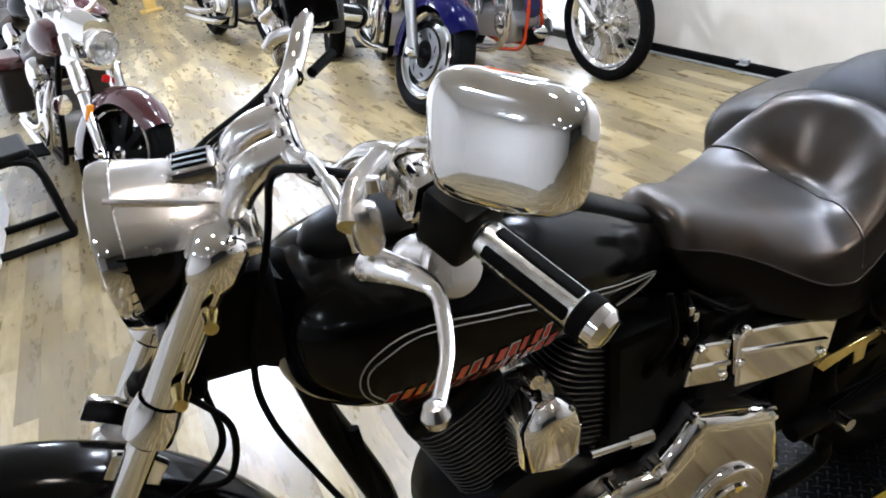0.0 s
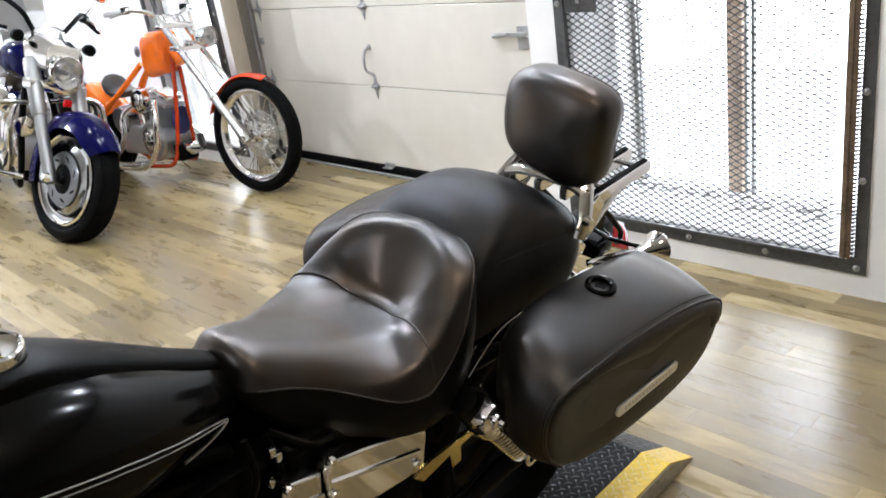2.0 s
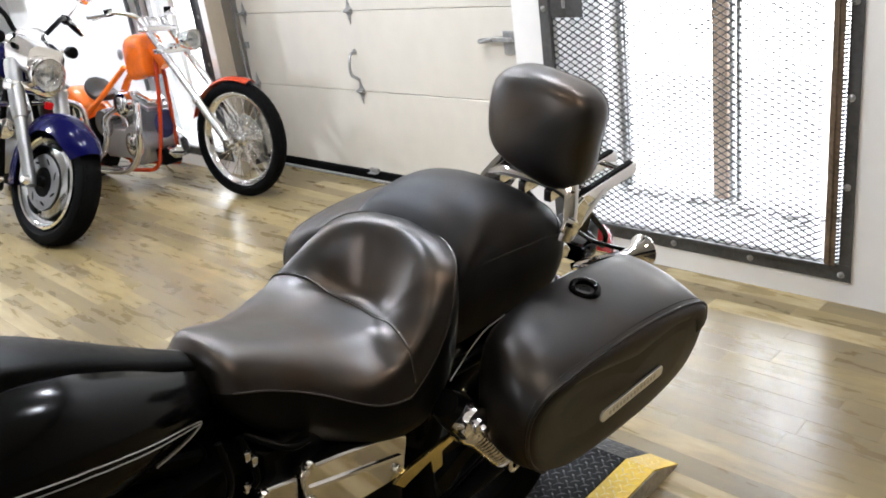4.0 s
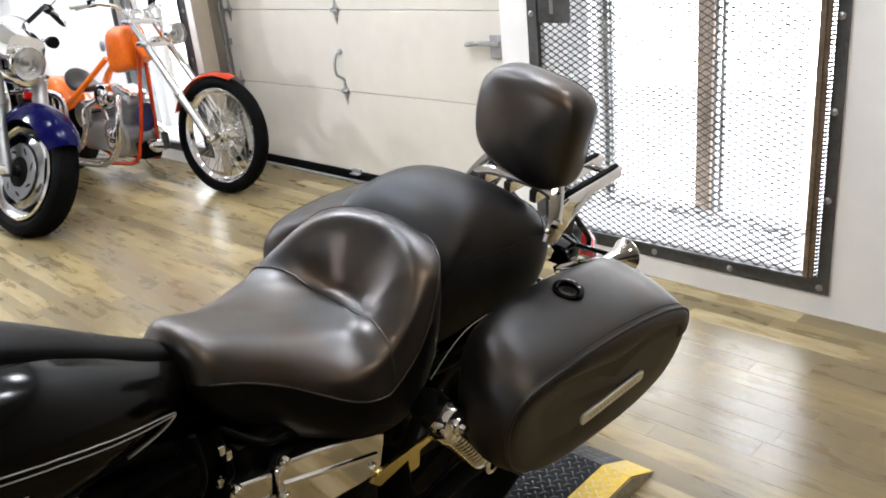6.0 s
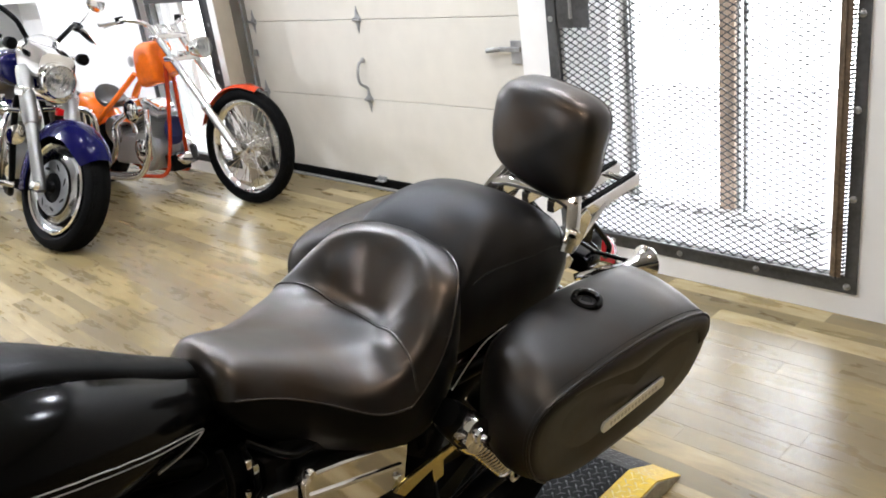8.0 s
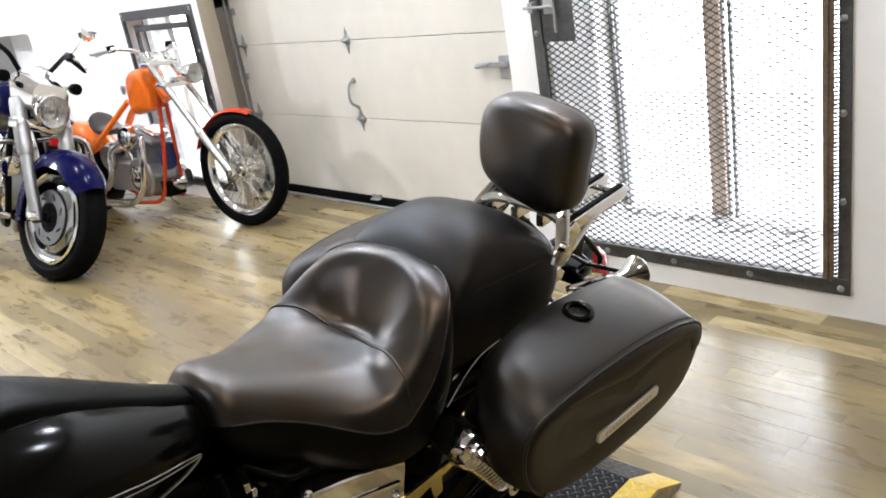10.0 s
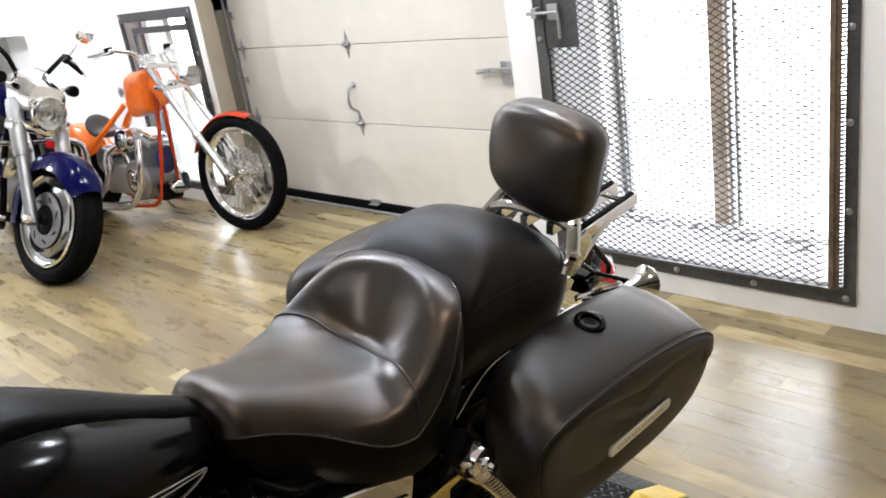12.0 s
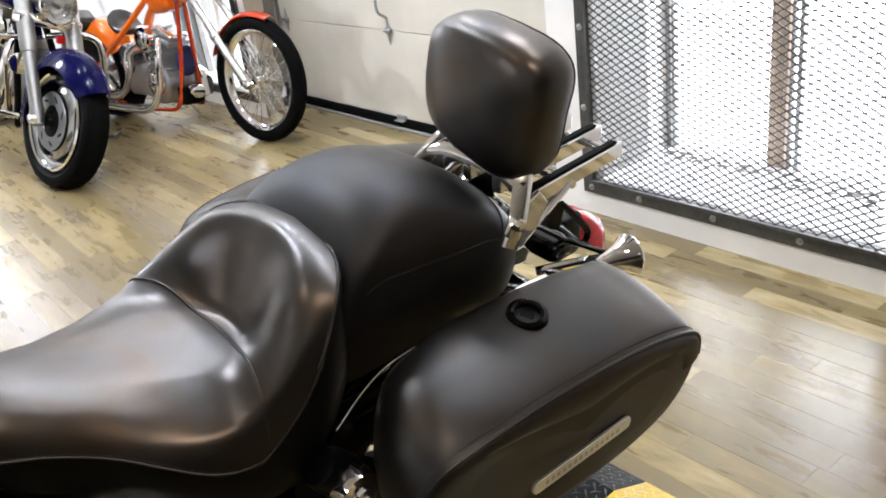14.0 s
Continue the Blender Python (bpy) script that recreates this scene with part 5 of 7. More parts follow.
    lock = pose(s * 0.252, 0.397, 0.7545, 3, s * 9, 0)
    part("lock_ring", lathe([(0.019, -0.01), (0.019, 0.003), (0.023, 0.006), (0.029, 0.004), (0.031, -0.004)], 24, lock), GLOSS, top, "glossy black lock ring")
    part("lock_barrel", lathe([(0.0, -0.002), (0.011, -0.002), (0.012, -0.01)], 16, lock), PLASTIC, top)
    # badge: a long rounded bar with unreadable small marks
    a, b = Vector((s * 0.3725, 0.282, 0.59)), Vector((s * 0.3785, 0.484, 0.588))
    d = (b - a).normalized()
    n = Vector((s, -0.03, 0.0)).normalized()
    n = (n - d * n.dot(d)).normalized()
    w = n.cross(d)
    L = (b - a).length
    m = Matrix((( *d, 0), (*w, 0), (*n, 0), (0, 0, 0, 1))).transposed()
    m.translation = a
    o = [(L / 2 + (L / 2 - 0.011 + 0.011 * (abs(math.cos(t)) ** 0.7)) * (1 if math.cos(t) > 0 else -1), 0.0115 * math.sin(t)) for t in [2 * math.pi * k / 24 for k in range(24)]]
    badge = part("badge", prism(o, 0.005, 0.0015, m=m), BADGE, bag, "brushed metal badge with worn marks")
    for k in range(14):
        x = 0.022 + k * 0.0112
        part("mark", box((x, -0.0036, 0.0052), (x + 0.0066, 0.0036, 0.0055), m=m), BADGE_INK, badge)
    # stay between bag and seat rail
    part("bag_stay", tube(smooth_path([(s * 0.168, 0.12, 0.66), (s * 0.176, 0.16, 0.705), (s * 0.178, 0.2, 0.728), (s * 0.182, 0.25, 0.738)]), 0.0022, 8), CHROME, bag)
    return bag


saddlebag(1)
saddlebag(-1).location = (0.0, 0.05, 0.041)

# ---- rear: fender, light, signals, rack and backrest ----
REAR = (0.0, 0.40, 0.315)
wheel(bike, REAR, 0.318, 0.15, 0.2, cast=9, rim_mat=ENGINE, hub_mat=ENGINE, disc=False)
fender("rear_fender", bike, REAR, 0.37, 0.095, 62, -78, GLOSS, drop=0.05, label="glossy black rear fender")
for s in (-1, 1):
    part("fender_rail", tube(smooth_path([(s * 0.118, 0.2, 0.63), (s * 0.118, 0.45, 0.665), (s * 0.112, 0.62, 0.65), (s * 0.1, 0.74, 0.6)]), [0.013] * 25, 8, flat=0.5), CHROME, bike)
    sig = part("signal_stalk", tube(smooth_path([(s * 0.09, 0.6, 0.655), (s * 0.13, 0.66, 0.665), (s * 0.17, 0.69, 0.68)]), 0.008, 8), CHROME, bike)
    at = along((s * 0.18, 0.645, 0.688), (s * 0.2, 0.74, 0.684))
    part("turn_signal", lathe([(0.0, 0.0), (0.01, 0.001), (0.014, 0.012), (0.018, 0.03), (0.026, 0.052), (0.034, 0.066), (0.037, 0.07), (0.035, 0.074), (0.031, 0.07)], 24, at), CHROME, bike, "chrome trumpet-shaped turn signal")
    part("signal_lens", lathe([(0.0, 0.078), (0.018, 0.076), (0.031, 0.069)], 20, at), RED_LENS, bike, "red signal lens")
tail = part("tail_light", loft([[(x * w, y, z0 + zz * h) for x, zz in ((-1, -0.4), (-0.85, 0.25), (-0.5, 0.5), (0.5, 0.5), (0.85, 0.25), (1, -0.4), (0.7, -0.5), (-0.7, -0.5))] for y, z0, w, h in ((0.765, 0.64, 0.034, 0.045), (0.785, 0.632, 0.044, 0.066), (0.83, 0.61, 0.046, 0.078), (0.862, 0.592, 0.04, 0.066), (0.875, 0.58, 0.028, 0.04))]), RED_LENS, bike, "red tail light lens", sharp=50)
part("lamp_base", box((-0.05, 0.7, 0.6), (0.05, 0.774, 0.688), 0.012), GLOSS, tail)
part("signal_bar", box((-0.1, 0.63, 0.655), (0.1, 0.69, 0.69), 0.012), GLOSS, bike)
for s in (-1, 1):
    plate = part("signal_bracket", prism([(0.592, 0.752), (0.612, 0.778), (0.65, 0.776), (0.672, 0.752), (0.662, 0.712), (0.63, 0.722)], 0.006, 0.002, m=Matrix.Translation((s * 0.08, 0, 0)) @ SIDE), GLOSS, bike, "black bracket with a long slot")
    loop = [(0.662, 0.762), (0.7, 0.724), (0.738, 0.682), (0.744, 0.664), (0.734, 0.652), (0.716, 0.662), (0.688, 0.69), (0.66, 0.716)]
    part("slot_edge", tube(smooth_path([(s * 0.083, y, z) for y, z in loop], 5), 0.0065, 8, flat=0.5), GLOSS, plate)
    part("signal_rod", tube([(s * 0.1, 0.585, 0.755), (s * 0.1, 0.66, 0.697), (s * 0.165, 0.7, 0.68)], 0.005, 10), GLOSS, plate)
    part("strut_plate", prism([(0.474, 0.712), (0.476, 0.737), (0.545, 0.74), (0.56, 0.722), (0.55, 0.708)], 0.006, 0.002, m=Matrix.Translation((s * 0.104, 0, 0)) @ SIDE), CHROME, bike, "polished fender strut plate")
RX = 0.05
rack = part("luggage_rack", tube([(RX - 0.108, 0.6, 0.846), (RX + 0.108, 0.6, 0.846)], 0.006, 10), CHROME, bike, "chrome luggage rack with black rubber strips")
for a, b in ((-0.096, -0.032), (-0.032, 0.032), (0.032, 0.096)):
    part("end_rod", tube([(RX + a, 0.714, 0.858), (RX + b, 0.714, 0.858)], 0.0075, 12), CHROME, rack)
    part("collar", lathe([(0.009, 0.0), (0.011, 0.003), (0.011, 0.012), (0.009, 0.015)], 14, pose(RX + b - 0.026, 0.714, 0.858, 0, 90, 0)), CHROME, rack)
for x in (-0.096, -0.032, 0.032, 0.096):
    end = 0.752 - 0.028 * (abs(x) > 0.05)
    m = along((RX + x, 0.505, 0.86), (RX + x, end, 0.872))
    L = end - 0.505
    part("rail", box((-0.0085, -0.021, 0), (0.0085, 0.006, L), 0.003, m=m), CHROME, rack)
    part("strip", box((-0.0065, 0.0065, 0.004), (0.0065, 0.011, L - 0.012), 0.002, m=m), RUBBER, rack, "black rubber strip")
for s in (-1, 1):
    side = part("sissy_bar_side", tube(smooth_path([(RX + s * 0.112, 0.452, 0.8), (RX + s * 0.113, 0.46, 0.82), (RX + s * 0.112, 0.47, 0.842), (RX + s * 0.1, 0.49, 0.872), (RX + s * 0.08, 0.515, 0.905), (RX + s * 0.05, 0.53, 0.935)]), [0.014] * 41, 10, flat=0.4), CHROME, bike)
    part("bolt", lathe([(0, 0.014), (0.008, 0.013), (0.011, 0.0)], 10, pose(RX + s * 0.118, 0.462, 0.838, 0, 90 * s, 0)), CHROME, side)
    part("docking_plate", prism([(0.46, 0.8), (0.48, 0.79), (0.51, 0.81), (0.535, 0.845), (0.515, 0.87), (0.47, 0.85), (0.445, 0.825)], 0.006, 0.002, m=Matrix.Translation((RX + s * 0.108, 0, 0)) @ SIDE), CHROME, side)
    part("brace", tube([(RX + s * 0.104, 0.48, 0.79), (RX + s * 0.1, 0.6, 0.852)], 0.008, 8), CHROME, side)
part("sissy_bar_cross", tube(smooth_path([(RX - 0.1, 0.49, 0.876), (RX - 0.05, 0.494, 0.888), (RX + 0.05, 0.494, 0.888), (RX + 0.1, 0.49, 0.876)]), [0.012] * 25, 10, flat=0.5), CHROME, bike)
part("sissy_plate", box((RX - 0.05, 0.53, 0.88), (RX + 0.05, 0.536, 1.02), 0.002), CHROME, bike)


def pad():
    rings = []
    for y, k in ((0.4595, 0.03), (0.46, 0.2), (0.4615, 0.4), (0.465, 0.6), (0.4695, 0.76), (0.4745, 0.87), (0.482, 0.945), (0.5, 0.99), (0.525, 1.0), (0.545, 0.98), (0.556, 0.93), (0.558, 0.84)):
        ring = []
        for q in range(48):
            t = 2 * math.pi * q / 48
            x = math.copysign(abs(math.cos(t)) ** 0.48, math.cos(t))
            z = math.copysign(abs(math.sin(t)) ** 0.48, math.sin(t))
            x, z = x * k, z * k
            low = max(0.0, -z)
            w = 0.119 + 0.005 * z
            bow = 0.012 * (1 - x * x) * abs(z)
            ring.append((0.045 + x * w + 0.012 * low, y + 0.01 * x * x + 0.022 * (z * 0.5 + 0.5), 0.985 + z * 0.092 - 0.017 * low * x + bow * (1 if z > 0 else -0.3)))
        rings.append(ring)
    tip = Matrix.Translation((0.054, 0, 0.984)) @ pose(0, 0, 0, 0, 7, 0) @ Matrix.Translation((-0.054, 0, -0.984))
    rings = [[tip @ Vector(p) for p in ring] for ring in rings]
    ob = part("backrest_pad", loft(rings), LEATHER, bike, "padded black leather backrest", sharp=60)
    ring = [Vector(p) for p in rings[10]]
    part("piping", tube([*ring, ring[0]], 0.0025, 6), LEATHER, ob)


pad()

# ---- front end, turned a little to the right ----
MIRROR = mat("mirror_silver", (0.9, 0.9, 0.9), rough=0.02, metal=1)
AXIS = Vector((0, math.sin(radians(29)), math.cos(radians(29))))
PIVOT = Vector((0, -0.80, 1.0))
STEER = Matrix.Translation(PIVOT) @ Matrix.Rotation(radians(-11), 4, AXIS) @ Matrix.Translation(-PIVOT)


def front(name, bm, material, label="", owner=None, sharp=38):
    ob = part(name, bm, material, owner or bike, label, sharp=sharp)
    if owner is None:
        ob.matrix_local = STEER
    return ob


def fork_y(z):
    return -0.868 - (1.084 - z) * 0.66


AXLE = (0, -1.3, 0.36)
BARS = STEER @ Matrix.Translation((0, -0.78, 1.13)) @ pose(0, 0, 0, 0, 4, 0) @ Matrix.Translation((0, 0.78, -1.13))
for s in (-1, 1):
    x = s * 0.112
    top, mid, low = 1.075, 0.9, 0.33
    leg = front("fork_leg", lathe([(0.0, 0), (0.0235, 0.0), (0.0245, 0.2), (0.027, 0.205), (0.027, 0.22), (0.022, 0.225)], 20, along((x, fork_y(0.86), 0.86), (x, fork_y(1.07), 1.07))), CHROME, "chrome fork tube")
    front("tube_cover", lathe([(0.022, 0.0), (0.03, 0.004), (0.032, 0.03), (0.028, 0.05), (0.027, 0.055)], 20, along((x, fork_y(0.845), 0.845), (x, fork_y(1.0), 1.0))), CHROME, "", leg)
    front("fork_slider", lathe([(0.02, 0.0), (0.026, 0.01), (0.026, 0.4), (0.03, 0.41), (0.03, 0.43), (0.022, 0.44)], 20, along((x, fork_y(0.34), 0.34), (x, fork_y(1.0), 1.0))), SATIN, "brushed alloy fork slider", leg)
    front("stanchion", lathe([(0.019, 0.0), (0.019, 0.12)], 16, along((x, fork_y(0.74), 0.74), (x, fork_y(1.0), 1.0))), CHROME, "", leg)
    front("fork_cap", lathe([(0.0, 0.03), (0.012, 0.029), (0.016, 0.022), (0.026, 0.018), (0.033, 0.008), (0.034, -0.028), (0.028, -0.044), (0.024, -0.046)], 20, along((x, fork_y(1.06), 1.06), (x, fork_y(1.2), 1.2))), CHROME, "", leg)
    for z in (0.998, 0.915):
        p = Vector((x + s * 0.03, fork_y(z) + 0.012, z))
        front("pinch_nut", lathe([(0, 0.03), (0.008, 0.029), (0.009, 0.018), (0.009, 0.016), (0.0115, 0.006), (0.0115, 0)], 12, pose(*p, 0, 90 * s, 0)), BRONZE, "", leg)
    front("fender_bracket", prism([(-0.03, -0.018), (0.035, -0.02), (0.04, 0.012), (0.012, 0.022), (-0.027, 0.018)], 0.012, 0.003, m=Matrix.Translation((x * 0.82, -1.057 if s > 0 else -1.112, 0.798 if s > 0 else 0.765)) @ pose(0, 0, 0, -28, 0, 0) @ SIDE), CHROME, "", leg)
    front("axle_cap", lathe([(0, 0.05), (0.02, 0.045), (0.03, 0.02), (0.03, 0)], 16, pose(s * 0.1, AXLE[1], AXLE[2], 0, 90 * s, 0)), CHROME, "", leg)
front("upper_clamp", box((-0.13, -0.9, 1.045), (0.13, -0.84, 1.066), 0.008), CHROME, "chrome upper fork clamp")
front("lower_clamp", box((-0.11, -1.005, 0.868), (0.11, -0.945, 0.893), 0.012), ENGINE)
wheel(bike, AXLE, 0.36, 0.105, 0.26, m=STEER, spokes=36)
fender("front_fender", bike, AXLE, 0.436, 0.078, -72, 46, GLOSS, m=STEER, label="glossy black front fender", drop=0.05)
head = lamp_bucket(bike, (0, -0.998, 1.038), 0.098, 0.135, SATIN, STEER, True)
# a black three-cornered flank low on each side of the shell, and a crease above it
SHELL = [(0.006, 0.1), (0.033, 0.0965), (0.07, 0.0895), (0.105, 0.08), (0.124, 0.069)]
for s in (-1, 1):
    sector = []
    for h, r in SHELL:
        h0 = (h - 0.006) / 0.118
        low, high = radians(-96 + 80 * h0), radians(16 - 10 * h0)
        sector.append([(s * (r + 0.0018) * math.cos(a), -0.998 + h, 1.038 + (r + 0.0018) * math.sin(a)) for a in [low + (high - low) * q / 14 for q in range(15)]])
    front("lamp_flank", loft(sector if s > 0 else sector[::-1], around=False), GLOSS, "glossy black flank of the headlight shell")
    crease = []
    for h, r in SHELL:
        a = radians(54 - 14 * (h / 0.124))
        crease.append((s * (r + 0.001) * math.cos(a), -0.998 + h, 1.038 + (r + 0.001) * math.sin(a)))
    front("lamp_crease", tube(smooth_path(crease), [0.004] * 33, 8), SATIN)
front("lamp_vent", box((-0.03, -0.925, 1.085), (0.04, -0.868, 1.126), 0.006), CHROME, "slotted chrome block behind the headlight")
for k in range(3):
    front("vent_slot", box((-0.02 + k * 0.02, -0.917, 1.1265), (-0.009 + k * 0.02, -0.877, 1.1285), 0.0008), PLASTIC)
front("lamp_mount", tube([(0, -0.91, 1.03), (0, -0.86, 1.0)], 0.03, 14), CHROME)
# Plain black box filling the space between fork and tank.
front("neck_cover", box((-0.085, -0.97, 0.87), (0.085, -0.84, 1.01), 0.02), ENGINE)
front("steering_stem_nut", lathe([(0, 0.03), (0.016, 0.028), (0.02, 0.0)], 6, pose(0, -0.86, 1.067)), CHROME)

BAR = [(0.0, -0.785, 1.13), (0.06, -0.785, 1.13), (0.11, -0.777, 1.133), (0.168, -0.75, 1.142), (0.215, -0.722, 1.178), (0.27, -0.7, 1.186), (0.33, -0.677, 1.164), (0.456, -0.605, 1.109)]
left = smooth_path(BAR, 6)
path = [Vector((-p.x, p.y, p.z)) for p in left[::-1]] + left[1:]
bars = part("handlebar", tube(path, 0.0145, 14), CHROME, bike, "chrome handlebar")
bars.matrix_local = BARS


def on_bars(name, bm, material, label="", sharp=38):
    return part(name, bm, material, bars, label, sharp=sharp)


for s in (-1, 1):
    on_bars("riser", tube(smooth_path([(s * 0.05, -0.885, 1.03), (s * 0.05, -0.868, 1.068), (s * 0.05, -0.835, 1.112), (s * 0.05, -0.785, 1.13)]), [0.021] * 14 + [0.0225] * 11, 14), SATIN, "thick chrome riser")
    on_bars("riser_bolt", lathe([(0, 0.03), (0.007, 0.029), (0.009, 0.02)], 10, pose(s * 0.05, -0.79, 1.13)), CHROME)
    g0, g1 = Vector((s * 0.358, -0.661, 1.151)), Vector((s * 0.46, -0.603, 1.107))
    m = along(g0, g1)
    L = (g1 - g0).length
    on_bars("grip", lathe([(0.0, 0), (0.0165, 0.0), (0.0175, 0.004), (0.0175, L - 0.012), (0.0, L - 0.012)], 24, m), ALLOY, "chrome grip with black rubber bands")
    for k in range(5):
        on_bars("rubber_band", box((-0.0058, 0.0163, 0.012), (0.0058, 0.0192, L - 0.026), 0.002, m=m @ pose(0, 0, 0, 0, 0, 72 * k)), RUBBER, "black rubber band")
    on_bars("grip_collar", lathe([(0.0185, L - 0.024), (0.0205, L - 0.022), (0.0205, L - 0.01), (0.0185, L - 0.008)], 22, m, closed=True), RUBBER)
    on_bars("grip_cap", lathe([(0.0195, L - 0.009), (0.019, L), (0.013, L + 0.006), (0.0, L + 0.007)], 22, m), CHROME)
    h = g0 - (g1 - g0).normalized() * 0.05
    mh = along(h, g0)
    on_bars("switch_housing", box((-0.026, -0.03, -0.004), (0.03, 0.03, 0.048), 0.008, m=mh), PLASTIC, "black switch housing")
    on_bars("housing_screw", lathe([(0, 0.008), (0.006, 0.007), (0.007, 0)], 10, mh @ pose(0.0, 0.03, 0.02, -90, 0, 0)), CHROME)
    on_bars("clamp", box((-0.024, -0.024, -0.034), (0.024, 0.024, -0.008), 0.008, m=mh), CHROME)
    on_bars("clamp", box((-0.02, -0.02, -0.052), (0.02, 0.02, -0.038), 0.006, m=mh), ALLOY)
    c = Vector((0.448, -0.669, 1.277)) if s > 0 else Vector((-0.435, -0.6, 1.268))
    stem = smooth_path([(s * 0.305, -0.7, 1.19), (s * 0.325, -0.715, 1.225), (s * 0.375, -0.71, 1.255), (s * 0.41, -0.69 if s > 0 else -0.625, 1.264)], 6)
    on_bars("mirror_stem", tube(stem, 0.0065, 10), CHROME)
    on_bars("stem_nut", lathe([(0, 0.012), (0.012, 0.01), (0.014, 0), (0.012, -0.01), (0, -0.012)], 12, Matrix.Translation(stem[-1])), CHROME)
    on_bars("stem_base", lathe([(0.013, -0.03), (0.014, 0.0), (0.009, 0.012)], 12, Matrix.Translation((s * 0.305, -0.7, 1.19))), CHROME)
    wdir = Vector((0.86, 0.5, 0.05) if s > 0 else (-0.707, 0.694, 0.135)).normalized()
    up = Vector((-0.24, 0.2, 1) if s > 0 else (0.399, 0.234, 0.887)).normalized()
    out = wdir.cross(up).normalized()
    if out.y > 0:
        out = -out
    up = out.cross(wdir) if out.cross(wdir).z > 0 else wdir.cross(out)
    mm = Matrix(((*wdir, 0), (*up, 0), (*out, 0), (0, 0, 0, 1))).transposed()
    mm.translation = c
    rings = []
    for k, d in ((0.93, -0.014), (1.0, -0.012), (1.0, -0.004), (0.97, 0.003), (0.9, 0.009), (0.72, 0.0125), (0.4, 0.0145), (0.1, 0.015)):
        ring = []
        for q in range(40):
            t = 2 * math.pi * q / 40
            X = math.copysign(abs(math.cos(t)) ** 0.5, math.cos(t))
            Z = math.copysign(abs(math.sin(t)) ** 0.5, math.sin(t))
            ring.append(mm @ Vector((X * (0.067 if s > 0 else 0.11) * k * (1 + 0.05 * Z), Z * (0.046 if s > 0 else 0.062) * k * (1 - 0.07 * X), d)))
        rings.append(ring)
    on_bars("mirror", loft(rings), CHROME, "chrome-backed rear view mirror", sharp=60)
    flat = [mm.inverted() @ p for p in rings[0]]
    on_bars("mirror_glass", loft([[mm @ Vector((q.x * 0.93, q.y * 0.93, -0.0142)) for q in flat], [mm @ Vector((q.x * 0.9, q.y * 0.9, -0.0162)) for q in flat]]), MIRROR)
    if s > 0:
        lev = [(0.29, -0.752, 1.093), (0.315, -0.745, 1.1), (0.345, -0.728, 1.103), (0.371, -0.713, 1.099), (0.4, -0.714, 1.092), (0.442, -0.725, 1.079), (0.486, -0.748, 1.066)]
    else:
        lev = [(-0.315, -0.74, 1.2), (-0.33, -0.76, 1.19), (-0.38, -0.74, 1.18), (-0.45, -0.68, 1.15)]
    lp = smooth_path(lev, 6)
    n = len(lp)
    lever = front("lever", tube(lp, [0.019 - 0.0115 * min(1, k / n * 2.0) for k in range(n)], 10, flat=0.6), SATIN, "polished alloy hand lever")
    front("lever_ball", lathe([(0.0, -0.012), (0.008, -0.009), (0.0115, 0), (0.008, 0.009), (0, 0.012)], 14, Matrix.Translation(lp[-1])), ALLOY)
    front("lever_perch", box((s * 0.325 - 0.014, -0.764, 1.12), (s * 0.325 + 0.014, -0.738, 1.168), 0.01), SATIN, "chrome lever perch")
    front("perch_screw", lathe([(0, 0.012), (0.007, 0.011), (0.008, 0)], 10, pose(s * 0.33, -0.74, 1.178)), CHROME)
    front("perch_arm", tube(smooth_path([(s * 0.27, -0.72, 1.18), (s * 0.3, -0.75, 1.17), (s * 0.33, -0.765, 1.15)]), 0.012, 10), ALLOY)
sig = part("front_turn_signal", lathe([(0.0, 0.0), (0.012, 0.002), (0.022, 0.016), (0.028, 0.036), (0.03, 0.062), (0.031, 0.1), (0.033, 0.112), (0.03, 0.12), (0.0, 0.124)], 24, along((0.175, -0.729, 1.035), (0.293, -0.715, 1.084))), SATIN, bike, "chrome bullet turn signal under the bar")
part("signal_stem", tube(smooth_path([(0.235, -0.722, 1.075), (0.242, -0.728, 1.11), (0.25, -0.73, 1.15)]), 0.008, 8), CHROME, sig)
front("cable_sleeve", tube(smooth_path([(0.16, -0.775, 1.152), (0.2, -0.775, 1.166), (0.25, -0.768, 1.162), (0.287, -0.76, 1.145), (0.3, -0.756, 1.112)]), [0.006] * 17 + [0.0095] * 16, 10), ALLOY, "silver clutch cable sleeve")
for pts in ([(-0.02, -0.92, 1.105), (-0.07, -0.872, 1.121), (-0.12, -0.817, 1.133), (-0.17, -0.771, 1.146)], [(-0.02, -0.915, 1.1), (-0.08, -0.862, 1.115), (-0.13, -0.806, 1.124), (-0.18, -0.765, 1.135)]):
    front("control_cable", tube(smooth_path(pts), 0.0035, 8), RUBBER, "black control cable")
front("brake_reservoir", box((-0.335, -0.735, 1.185), (-0.255, -0.66, 1.232), 0.006), PLASTIC, "square black brake fluid reservoir")
front("reservoir_lid", box((-0.338, -0.738, 1.2325), (-0.252, -0.657, 1.24), 0.003), GLOSS)
front("sight_glass", lathe([(0, 0.006), (0.008, 0.005), (0.01, 0)], 14, pose(-0.29, -0.659, 1.21, -90, 0, 0)), mat("blue_sight_glass", (0.05, 0.13, 0.22), rough=0.15, coat=1.0))
